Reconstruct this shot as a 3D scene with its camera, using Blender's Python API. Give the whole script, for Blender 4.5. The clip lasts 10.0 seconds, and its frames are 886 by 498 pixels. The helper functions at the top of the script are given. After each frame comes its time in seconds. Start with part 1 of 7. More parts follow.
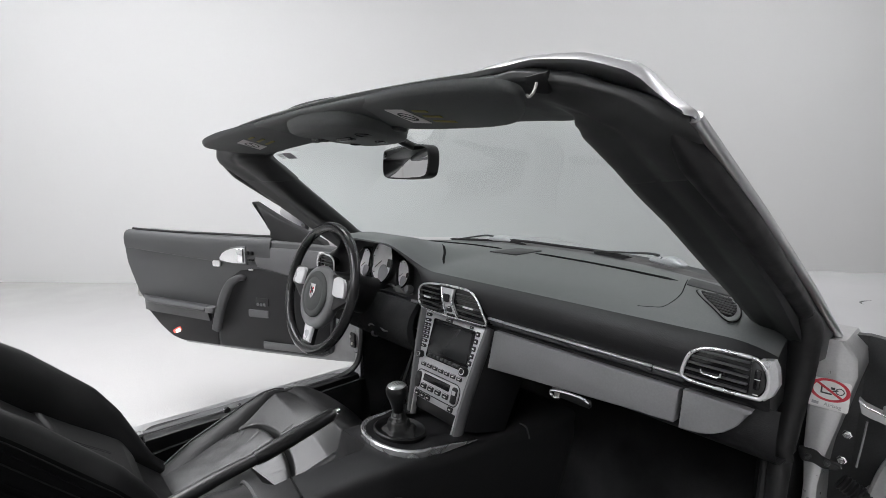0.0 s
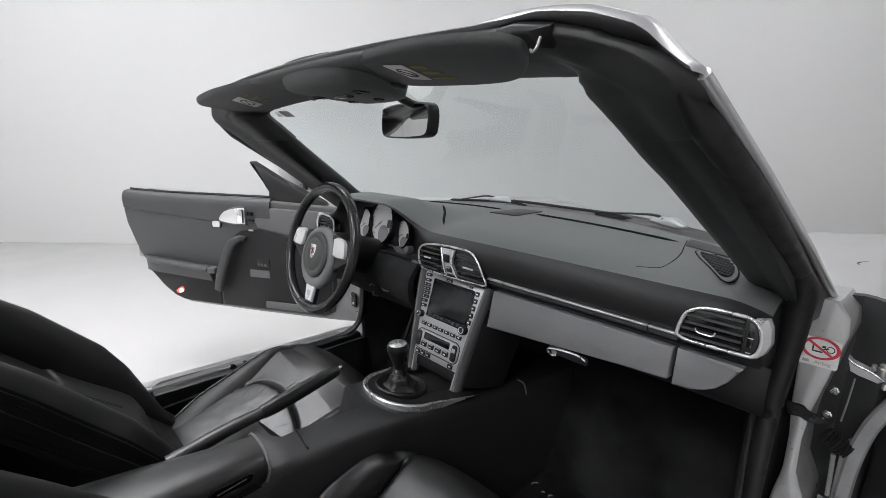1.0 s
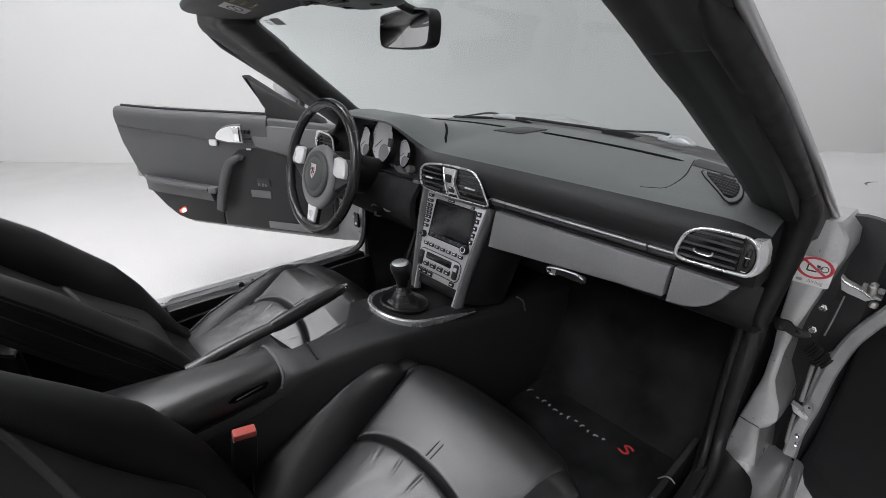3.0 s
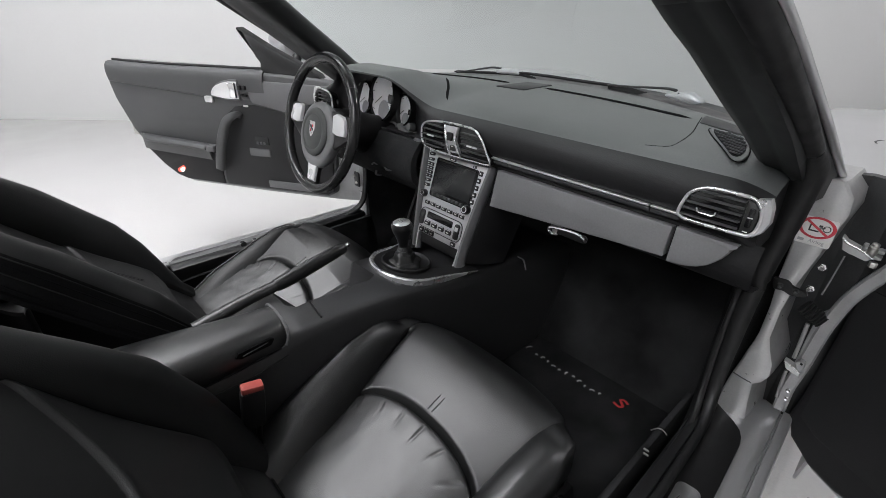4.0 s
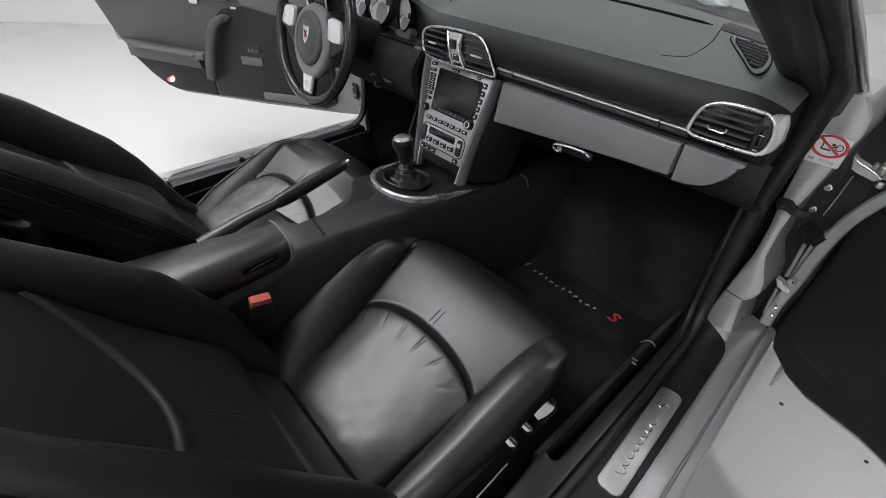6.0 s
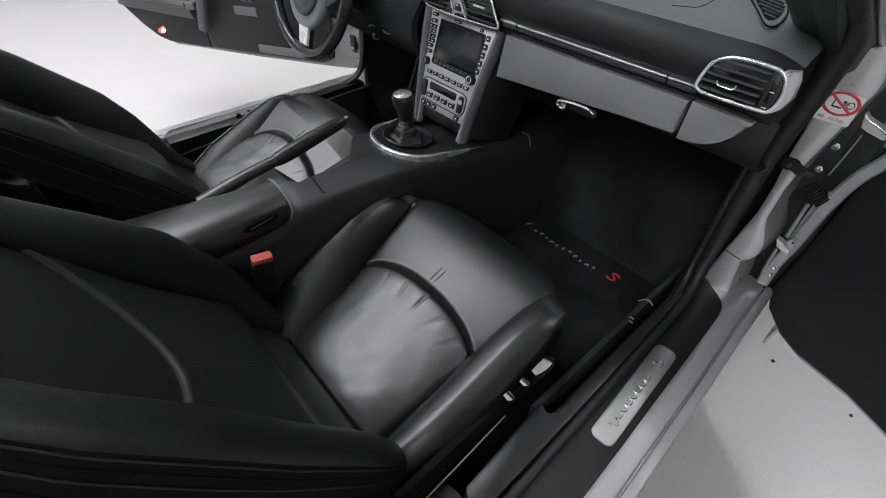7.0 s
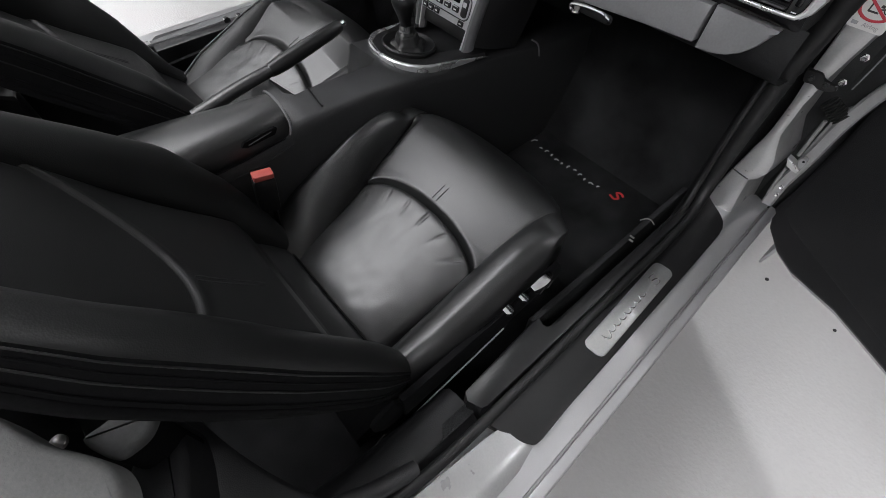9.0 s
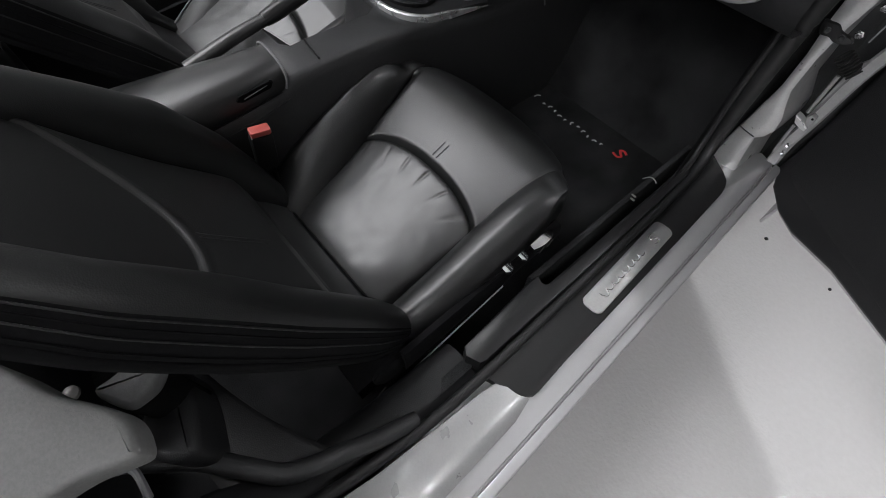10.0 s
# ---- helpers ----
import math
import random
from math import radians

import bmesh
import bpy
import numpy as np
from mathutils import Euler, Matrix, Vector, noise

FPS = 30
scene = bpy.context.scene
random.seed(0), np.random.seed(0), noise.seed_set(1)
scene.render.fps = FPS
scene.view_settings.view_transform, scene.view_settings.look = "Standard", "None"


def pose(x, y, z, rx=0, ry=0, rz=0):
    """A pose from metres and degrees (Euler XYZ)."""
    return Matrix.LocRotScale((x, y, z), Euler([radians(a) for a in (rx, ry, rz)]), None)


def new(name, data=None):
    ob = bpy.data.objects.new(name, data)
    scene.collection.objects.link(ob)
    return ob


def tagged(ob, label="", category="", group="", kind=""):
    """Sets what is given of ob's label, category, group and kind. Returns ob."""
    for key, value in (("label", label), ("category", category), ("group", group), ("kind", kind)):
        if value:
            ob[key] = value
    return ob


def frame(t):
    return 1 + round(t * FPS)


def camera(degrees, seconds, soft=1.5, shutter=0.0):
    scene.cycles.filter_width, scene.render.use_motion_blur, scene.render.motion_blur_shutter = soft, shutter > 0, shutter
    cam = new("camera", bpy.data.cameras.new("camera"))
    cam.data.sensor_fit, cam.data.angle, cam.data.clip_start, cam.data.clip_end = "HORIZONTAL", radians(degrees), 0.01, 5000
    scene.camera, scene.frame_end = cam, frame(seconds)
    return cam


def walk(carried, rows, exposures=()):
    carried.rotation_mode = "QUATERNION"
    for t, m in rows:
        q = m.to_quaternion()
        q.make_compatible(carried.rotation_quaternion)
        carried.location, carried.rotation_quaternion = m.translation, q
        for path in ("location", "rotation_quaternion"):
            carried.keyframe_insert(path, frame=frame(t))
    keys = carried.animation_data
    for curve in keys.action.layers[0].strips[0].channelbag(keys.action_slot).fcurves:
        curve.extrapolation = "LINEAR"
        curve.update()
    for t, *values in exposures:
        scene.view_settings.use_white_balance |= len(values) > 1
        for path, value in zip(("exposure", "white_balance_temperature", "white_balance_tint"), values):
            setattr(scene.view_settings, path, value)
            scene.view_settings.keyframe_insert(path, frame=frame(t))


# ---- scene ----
# ---------------------------------------------------------------- camera
cam = camera(89.12, 10.0, soft=0.5)
EYE = (0.794, 0.0, 1.137)
TURN = [
    (0.0, 81.995, -0.70, 47.12), (0.5, 79.494, -0.74, 47.12), (1.0, 76.997, -0.75, 47.14), (1.5, 74.473, -0.78, 47.18),
    (2.0, 71.953, -0.79, 47.25), (2.5, 69.414, -0.76, 47.31), (4.0, 61.742, -0.68, 47.55), (4.5, 59.129, -0.71, 47.61),
    (5.0, 56.565, -0.75, 47.69), (5.5, 53.914, -0.82, 47.82), (7.0, 46.125, -0.97, 48.10), (7.5, 43.501, -0.98, 48.22),
    (8.0, 40.943, -0.97, 48.33), (8.5, 38.297, -0.98, 48.46), (9.0, 35.706, -0.97, 48.56), (9.5, 33.109, -1.00, 48.64),
    (10.0, 30.391, -1.08, 48.76),
]
walk(cam, [(t, pose(*EYE, rx, ry, rz)) for t, rx, ry, rz in TURN])
scene.view_settings.exposure = 0.0

# ---------------------------------------------------------------- world
world = bpy.data.worlds.new("studio_dark")
world.use_nodes = True
world.node_tree.nodes["Background"].inputs[0].default_value = (0.8, 0.82, 0.85, 1)
world.node_tree.nodes["Background"].inputs[1].default_value = 0.05
scene.world = world

LAMP_POWER = 9.4


# ---------------------------------------------------------------- materials
def links(mat):
    return mat.node_tree.nodes, mat.node_tree.links


def material(name, colour, rough=0.5, metal=0.0, grain=0.0, scale=200.0, bump=0.0, bump_scale=300.0, rough_var=0.0,
             stain=0.0, stain_scale=6.0, coat=0.0, voronoi=False, spec=0.5, distance=0.001):
    """A surface with fine grain, broad stains, uneven gloss and relief, in real-world size."""
    mat = bpy.data.materials.new(name)
    mat.use_nodes = True
    n, l = links(mat)
    b = n["Principled BSDF"]
    b.inputs["Roughness"].default_value = rough
    b.inputs["Metallic"].default_value = metal
    b.inputs["Specular IOR Level"].default_value = spec
    b.inputs["Coat Weight"].default_value = coat
    b.inputs["Coat Roughness"].default_value = 0.08
    where = n.new("ShaderNodeTexCoord").outputs["Object"]
    base = n.new("ShaderNodeRGB")
    base.outputs[0].default_value = (*colour, 1)
    out = base.outputs[0]
    for amount, size in ((grain, scale), (stain, stain_scale)):
        if amount:
            t = n.new("ShaderNodeTexNoise")
            t.inputs["Scale"].default_value = size
            t.inputs["Detail"].default_value = 4
            l.new(where, t.inputs["Vector"])
            r = n.new("ShaderNodeMapRange")
            r.inputs[1].default_value, r.inputs[2].default_value = 0.3, 0.7
            r.inputs[3].default_value, r.inputs[4].default_value = 1 - amount, 1 + amount
            l.new(t.outputs["Fac"], r.inputs[0])
            m = n.new("ShaderNodeVectorMath")
            m.operation = "SCALE"
            l.new(out, m.inputs[0])
            l.new(r.outputs[0], m.inputs["Scale"])
            out = m.outputs[0]
    l.new(out, b.inputs["Base Color"])
    if rough_var:
        t = n.new("ShaderNodeTexNoise")
        t.inputs["Scale"].default_value = stain_scale * 3
        t.inputs["Detail"].default_value = 6
        l.new(where, t.inputs["Vector"])
        r = n.new("ShaderNodeMapRange")
        r.inputs[1].default_value, r.inputs[2].default_value = 0.3, 0.7
        r.inputs[3].default_value, r.inputs[4].default_value = rough - rough_var, rough + rough_var
        l.new(t.outputs["Fac"], r.inputs[0])
        l.new(r.outputs[0], b.inputs["Roughness"])
    if bump:
        if voronoi:
            t = n.new("ShaderNodeTexVoronoi")
            h = t.outputs["Distance"]
        else:
            t = n.new("ShaderNodeTexNoise")
            t.inputs["Detail"].default_value = 3
            h = t.outputs["Fac"]
        t.inputs["Scale"].default_value = bump_scale
        l.new(where, t.inputs["Vector"])
        bm_node = n.new("ShaderNodeBump")
        bm_node.inputs["Strength"].default_value = bump
        bm_node.inputs["Distance"].default_value = distance
        l.new(h, bm_node.inputs["Height"])
        l.new(bm_node.outputs[0], b.inputs["Normal"])
    return mat


def glass_material(name, tint):
    mat = bpy.data.materials.new(name)
    mat.use_nodes = True
    n, l = links(mat)
    n.remove(n["Principled BSDF"])
    t = n.new("ShaderNodeBsdfTransparent")
    t.inputs[0].default_value = (*tint, 1)
    g = n.new("ShaderNodeBsdfGlossy")
    g.inputs["Roughness"].default_value = 0.02
    f = n.new("ShaderNodeFresnel")
    f.inputs[0].default_value = 1.32
    m = n.new("ShaderNodeMixShader")
    l.new(f.outputs[0], m.inputs[0])
    l.new(t.outputs[0], m.inputs[1])
    l.new(g.outputs[0], m.inputs[2])
    l.new(m.outputs[0], n["Material Output"].inputs[0])
    return mat


def glow(name, colour, power):
    mat = bpy.data.materials.new(name)
    mat.use_nodes = True
    b = mat.node_tree.nodes["Principled BSDF"]
    b.inputs["Base Color"].default_value = (*colour, 1)
    b.inputs["Emission Color"].default_value = (*colour, 1)
    b.inputs["Emission Strength"].default_value = power
    return mat


WALL = material("white_wall_paint", (0.66, 0.66, 0.655), 0.75, grain=0.012, scale=90, stain=0.012, stain_scale=0.5, bump=0.05, bump_scale=60)
FLOOR = material("white_epoxy_floor", (0.66, 0.65, 0.645), 0.10, grain=0.02, scale=70, stain=0.02, stain_scale=1.2, rough_var=0.03,
                 bump=0.5, bump_scale=110, distance=0.0018)
LEATHER = material("black_leather", (0.0085, 0.0087, 0.0090), 0.37, grain=0.12, scale=60, stain=0.06, stain_scale=9, bump=0.22, bump_scale=620,
                   rough_var=0.012, voronoi=True, distance=0.0005, spec=0.80)
# same leather as LEATHER, darkened and dulled to put shade into the backrests
LEATHER_SHADED = material("shaded_black_leather", (0.0070, 0.0072, 0.0075), 0.46, grain=0.12, scale=60, stain=0.06, stain_scale=9, bump=0.22, bump_scale=620,
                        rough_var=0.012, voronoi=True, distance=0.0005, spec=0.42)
LEATHER_SMOOTH = material("smooth_black_leather", (0.010, 0.0102, 0.0105), 0.33, grain=0.1, scale=60, bump=0.12, bump_scale=600, rough_var=0.03)
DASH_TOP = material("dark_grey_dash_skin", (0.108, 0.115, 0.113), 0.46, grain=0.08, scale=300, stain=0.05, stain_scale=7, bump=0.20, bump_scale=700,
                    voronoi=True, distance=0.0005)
VISOR = material("dark_grey_visor_cloth", (0.060, 0.064, 0.063), 0.55, grain=0.1, scale=300, stain=0.05, stain_scale=7, bump=0.15, bump_scale=700, voronoi=True, distance=0.0004)
# lighter than the pillar trim: light on the corner is put into the colour
CORNER_LIT = material("lit_charcoal_cover", (0.029, 0.030, 0.030), 0.5, grain=0.08, scale=200, stain=0.10, stain_scale=14, rough_var=0.05, bump=0.10, bump_scale=500)
PILLAR = material("charcoal_pillar_leather", (0.0150, 0.0157, 0.0157), 0.46, grain=0.08, scale=200, stain=0.08, stain_scale=10, rough_var=0.03, bump=0.12, bump_scale=500)
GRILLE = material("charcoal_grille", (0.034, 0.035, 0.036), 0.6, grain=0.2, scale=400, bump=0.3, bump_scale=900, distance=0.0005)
MATTE = material("matte_black_recess", (0.0055, 0.0055, 0.006), 0.9, grain=0.2, scale=300, spec=0.1)
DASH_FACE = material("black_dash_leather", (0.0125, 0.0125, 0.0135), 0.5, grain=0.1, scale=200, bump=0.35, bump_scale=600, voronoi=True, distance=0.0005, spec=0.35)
TUNNEL = material("black_console_vinyl", (0.023, 0.0232, 0.0242), 0.5, grain=0.12, scale=200, stain=0.06, stain_scale=9, bump=0.35, bump_scale=600, voronoi=True, distance=0.0005)
PANEL = material("grey_vinyl_panel", (0.125, 0.125, 0.128), 0.55, grain=0.08, scale=300, stain=0.06, stain_scale=8, bump=0.4, bump_scale=650, voronoi=True,
                 distance=0.0005)
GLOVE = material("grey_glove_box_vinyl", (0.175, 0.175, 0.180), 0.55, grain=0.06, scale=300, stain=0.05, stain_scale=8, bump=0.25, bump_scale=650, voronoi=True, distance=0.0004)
HUB = material("grey_hub_plastic", (0.17, 0.17, 0.175), 0.34, grain=0.05, scale=300, rough_var=0.04, bump=0.08, bump_scale=600)
RIM = material("polished_black_leather", (0.022, 0.022, 0.023), 0.19, grain=0.05, scale=60, rough_var=0.02, bump=0.04, bump_scale=500, stain_scale=9)
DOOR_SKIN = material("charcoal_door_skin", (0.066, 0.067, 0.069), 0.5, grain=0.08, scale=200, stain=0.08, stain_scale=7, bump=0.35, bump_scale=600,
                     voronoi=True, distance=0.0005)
BLACK = material("black_plastic", (0.006, 0.006, 0.0065), 0.42, grain=0.1, scale=150, rough_var=0.08, bump=0.2, bump_scale=500, distance=0.0004)
GLOSS_BLACK = material("gloss_black_plastic", (0.008, 0.008, 0.009), 0.14, grain=0.1, scale=30, rough_var=0.03)
RUBBER = material("black_rubber", (0.008, 0.008, 0.0085), 0.55, grain=0.15, scale=80, stain=0.15, stain_scale=14, rough_var=0.1, bump=0.15, bump_scale=250)
CARPET = material("black_carpet", (0.025, 0.0255, 0.0265), 0.95, grain=0.5, scale=700, stain=0.55, stain_scale=9, bump=0.9, bump_scale=900, distance=0.002,
                  spec=0.1)
# the carpet again, darkened for the shade under the dashboard
CARPET_SHADED = material("shaded_black_carpet", (0.018, 0.0183, 0.019), 0.95, grain=0.4, scale=500, stain=0.6, stain_scale=6, bump=0.8, bump_scale=700, distance=0.002, spec=0.1)
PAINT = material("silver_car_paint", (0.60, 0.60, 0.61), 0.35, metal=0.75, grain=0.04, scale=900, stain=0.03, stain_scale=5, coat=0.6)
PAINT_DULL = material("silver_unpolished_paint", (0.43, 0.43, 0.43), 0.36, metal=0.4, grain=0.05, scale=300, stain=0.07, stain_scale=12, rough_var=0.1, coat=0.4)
# silver paint darkened, shade put into the colour of hinge-side parts
PAINT_SHADED = material("shaded_silver_paint", (0.27, 0.27, 0.272), 0.42, metal=0.3, grain=0.05, scale=300, stain=0.12, stain_scale=18, rough_var=0.1)
SILVER = material("silver_trim_lacquer", (0.72, 0.72, 0.73), 0.27, metal=0.75, grain=0.04, scale=400, rough_var=0.05)
STACK = material("grey_metal_lacquer", (0.46, 0.46, 0.47), 0.38, metal=0.25, grain=0.05, scale=500, stain=0.04, rough_var=0.05)
CHROME = material("polished_chrome", (0.82, 0.82, 0.83), 0.10, metal=1.0, grain=0.03, scale=40, rough_var=0.04)
ALU = material("brushed_aluminium", (0.86, 0.86, 0.86), 0.34, metal=1.0, grain=0.04, scale=250, rough_var=0.03, bump=0.05, bump_scale=400)
STEEL = material("worn_zinc_steel", (0.45, 0.44, 0.42), 0.42, metal=0.9, grain=0.12, scale=90, stain=0.2, stain_scale=30, rough_var=0.12)
SPOKE = material("bright_silver_spoke", (0.80, 0.80, 0.81), 0.28, metal=0.25, grain=0.03, scale=300, rough_var=0.015, coat=0.4)
GAUGE = material("silver_gauge_face", (0.84, 0.84, 0.85), 0.5, metal=0.05, grain=0.03, scale=200)
COVER = material("grey_soft_cover", (0.10, 0.10, 0.10), 0.6, grain=0.08, scale=200, stain=0.06, stain_scale=8, bump=0.3, bump_scale=500)
SHELF = material("grey_shelf_cloth", (0.155, 0.156, 0.152), 0.7, grain=0.08, scale=250, stain=0.06, stain_scale=8, bump=0.3, bump_scale=500)
RED = material("red_plastic", (0.50, 0.10, 0.085), 0.4, grain=0.05, scale=90, rough_var=0.06)
RED_THREAD = material("red_thread", (0.48, 0.03, 0.035), 0.75, grain=0.2, scale=900, bump=0.4, bump_scale=900)
WHITE_THREAD = material("grey_thread", (0.62, 0.62, 0.62), 0.8, grain=0.2, scale=900, bump=0.4, bump_scale=900)
LABEL = material("white_label_print", (0.66, 0.65, 0.64), 0.5, grain=0.04, scale=120)
LABEL_GREY = material("grey_label_print", (0.30, 0.30, 0.31), 0.5, grain=0.04, scale=120)
LABEL_RED = material("red_label_print", (0.50, 0.03, 0.05), 0.45, grain=0.05, scale=120)
LABEL_YELLOW = material("yellow_label_print", (0.20, 0.17, 0.03), 0.55, grain=0.06, scale=120)
INK = material("black_print", (0.02, 0.02, 0.02), 0.5, grain=0.05, scale=120)
SCREEN = material("dark_screen", (0.016, 0.017, 0.018), 0.22, grain=0.04, scale=20, rough_var=0.03)
MIRROR = material("mirror_silver", (0.80, 0.81, 0.81), 0.02, metal=1.0, grain=0.01, scale=20)
GLASS = glass_material("tinted_windscreen_glass", (0.85, 0.895, 0.89))
LENS_RED = glow("lit_red_lens", (1.0, 0.10, 0.07), 0.9)
LENS_WHITE = glow("lit_white_lens", (1.0, 0.95, 0.88), 4.0)
TUBES = glow("bright_strip_diffuser", (0.985, 0.99, 1.02), 90.0)
DIFFUSER = glow("unseen_panel_diffuser", (0.985, 0.99, 1.02), LAMP_POWER)

# ---------------------------------------------------------------- building helpers
BASE = {}


def V(*p):
    return Vector(p)


def thing(name, at, label, category, group="", kind=""):
    """An empty at the base of a thing; its parts hang under it."""
    ob = new(name)
    ob.empty_display_size = 0.05
    ob.location = at
    BASE[ob.name] = Vector(at)
    return tagged(ob, label, category, group, kind)


def part(name, bm, mat, parent=None, label="", angle=40.0, sub=0, kind=""):
    """Links a bmesh, written in world metres, as ONE mesh object under a thing or a part."""
    base = BASE[parent.name] if parent else Vector((0, 0, 0))
    bmesh.ops.remove_doubles(bm, verts=bm.verts, dist=1e-6)
    bmesh.ops.recalc_face_normals(bm, faces=bm.faces)
    bm.transform(Matrix.Translation(-base))
    me = bpy.data.meshes.new(name)
    bm.to_mesh(me)
    bm.free()
    me.polygons.foreach_set("use_smooth", [True] * len(me.polygons))
    me.set_sharp_from_angle(angle=radians(angle))
    for m in (mat if isinstance(mat, (list, tuple)) else (mat,)):
        me.materials.append(m)
    ob = new(name, me)
    BASE[ob.name] = base
    if parent:
        ob.parent = parent
    if sub:
        s = ob.modifiers.new("round", "SUBSURF")
        s.levels = s.render_levels = sub
    if label or kind:
        tagged(ob, label, kind=kind)
    return ob


def spline(points, n, closed=False):
    """n points along a smooth curve through the given ones."""
    pts = [Vector(p) for p in points]
    k = len(pts)
    spans = k if closed else k - 1
    out = []
    for i in range(n):
        u = i * spans / (n if closed else n - 1)
        a = min(int(u), spans - 1)
        t = u - a
        if closed:
            p0, p1, p2, p3 = pts[(a - 1) % k], pts[a % k], pts[(a + 1) % k], pts[(a + 2) % k]
        else:
            p1, p2 = pts[a], pts[a + 1]
            p0 = pts[a - 1] if a else p1 * 2 - p2
            p3 = pts[a + 2] if a + 2 < k else p2 * 2 - p1
        out.append(0.5 * (2 * p1 + (p2 - p0) * t + (2 * p0 - 5 * p1 + 4 * p2 - p3) * t * t + (3 * p1 - p0 - 3 * p2 + p3) * t ** 3))
    return out


def loft(rings, closed=True, caps=True, bm=None):
    bm = bm or bmesh.new()
    rows = [[bm.verts.new(p) for p in ring] for ring in rings]
    for a, b in zip(rows, rows[1:]):
        k = len(a)
        for i in range(k if closed else k - 1):
            bm.faces.new((a[i], a[(i + 1) % k], b[(i + 1) % k], b[i]))
    if caps and closed:
        bm.faces.new(rows[0][::-1])
        bm.faces.new(rows[-1])
    return bm


def sheet(fn, nu, nv, thick=0.0, way=(0, 0, -1), bm=None):
    """A curved sheet from fn(u, v); with a thickness it is closed below."""
    top = [[Vector(fn(i / nu, j / nv)) for i in range(nu + 1)] for j in range(nv + 1)]
    bm = loft(top, closed=False, bm=bm)
    if thick:
        w = Vector(way) * thick
        rows = [top[0]] + [[r[-1]] for r in top[1:-1]] + [top[-1][::-1]] + [[r[0]] for r in top[-2:0:-1]]
        rim = [p for r in rows for p in r]
        loft([rim, [p + w for p in rim]], caps=False, bm=bm)
        loft([[p + w for p in r] for r in top], closed=False, bm=bm)
    return bm


def basis(o, x, y):
    """The pose of a flat frame: origin, its x way and roughly its y way; z is its normal."""
    x = Vector(x).normalized()
    z = x.cross(Vector(y)).normalized()
    y = z.cross(x)
    m = Matrix((x, y, z)).transposed().to_4x4()
    m.translation = Vector(o)
    return m


def rounded(w, h, r, n=4, cx=0.0, cy=0.0):
    r = min(r, w / 2 - 1e-5, h / 2 - 1e-5)
    pts = []
    for sx, sy, a0 in ((1, 1, 0), (-1, 1, 90), (-1, -1, 180), (1, -1, 270)):
        for i in range(n + 1):
            a = radians(a0 + 90 * i / n)
            pts.append((cx + sx * (w / 2 - r) + r * math.cos(a), cy + sy * (h / 2 - r) + r * math.sin(a)))
    return pts


def prism(outline, low, high, m, bevel=0.0, bm=None):
    """A flat outline in the frame m, raised from low to high, with its upper edge rounded."""
    bm = bm or bmesh.new()
    cx = sum(p[0] for p in outline) / len(outline)
    cy = sum(p[1] for p in outline) / len(outline)

    def ring(h, inset):
        out = []
        k = len(outline)
        for i, (x, y) in enumerate(outline):
            ax, ay = outline[i - 1]
            bx, by = outline[(i + 1) % k]
            tx, ty = bx - ax, by - ay
            s = math.hypot(tx, ty) or 1
            nx, ny = ty / s, -tx / s
            if nx * (x - cx) + ny * (y - cy) < 0 and abs(nx * (x - cx) + ny * (y - cy)) > 1e-4:
                nx, ny = -nx, -ny
            out.append(m @ Vector((x - nx * inset, y - ny * inset, h)))
        return out

    rings = [ring(low, 0), ring(high - bevel, 0)]
    if bevel:
        rings += [ring(high - bevel * 0.3, bevel * 0.3), ring(high, bevel)]
    return loft(rings, bm=bm)


def slab(at, size, bevel=0.004, m=None, bm=None):
    """A block with rounded edges; at is its centre."""
    m = (m or Matrix.Identity(4)) @ Matrix.Translation(at)
    sx, sy, sz = (s / 2 for s in size)
    b = min(bevel, sx * 0.9, sy * 0.9, sz * 0.9)
    o, i = rounded(sx * 2, sy * 2, b * 1.2, 2), rounded(sx * 2 - 2 * b, sy * 2 - 2 * b, b * 0.5, 2)
    mid = rounded(sx * 2 - 0.6 * b, sy * 2 - 0.6 * b, b, 2)
    rings = [[m @ Vector((*p, h)) for p in r] for r, h in ((i, -sz), (mid, -sz + 0.3 * b), (o, -sz + b), (o, sz - b), (mid, sz - 0.3 * b), (i, sz))]
    return loft(rings, bm=bm)


def tube(path, r, n=10, closed=False, bm=None, flat=1.0, up=(0, 0, 1)):
    """A round or flattened bar along a path; r may be a list."""
    path = [Vector(p) for p in path]
    k = len(path)
    rings = []
    for i, p in enumerate(path):
        a = path[i - 1] if i or closed else p
        b = path[(i + 1) % k] if i + 1 < k or closed else p
        t = (b - a).normalized()
        u = Vector(up)
        side = t.cross(u)
        side = side.normalized() if side.length > 1e-4 else t.orthogonal().normalized()
        u = side.cross(t)
        rr = r[i] if isinstance(r, (list, tuple)) else r
        rings.append([p + (side * math.cos(q) + u * math.sin(q) * flat) * rr for q in (2 * math.pi * j / n for j in range(n))])
    if closed:
        rings.append(rings[0])
    return loft(rings, caps=not closed, bm=bm)


def turned(profile, m, n=24, bm=None):
    """A body turned round the frame's z axis from (radius, height) pairs."""
    rings = [[m @ Vector((r * math.cos(a), r * math.sin(a), h)) for a in (2 * math.pi * j / n for j in range(n))] for r, h in profile]
    return loft(rings, bm=bm)


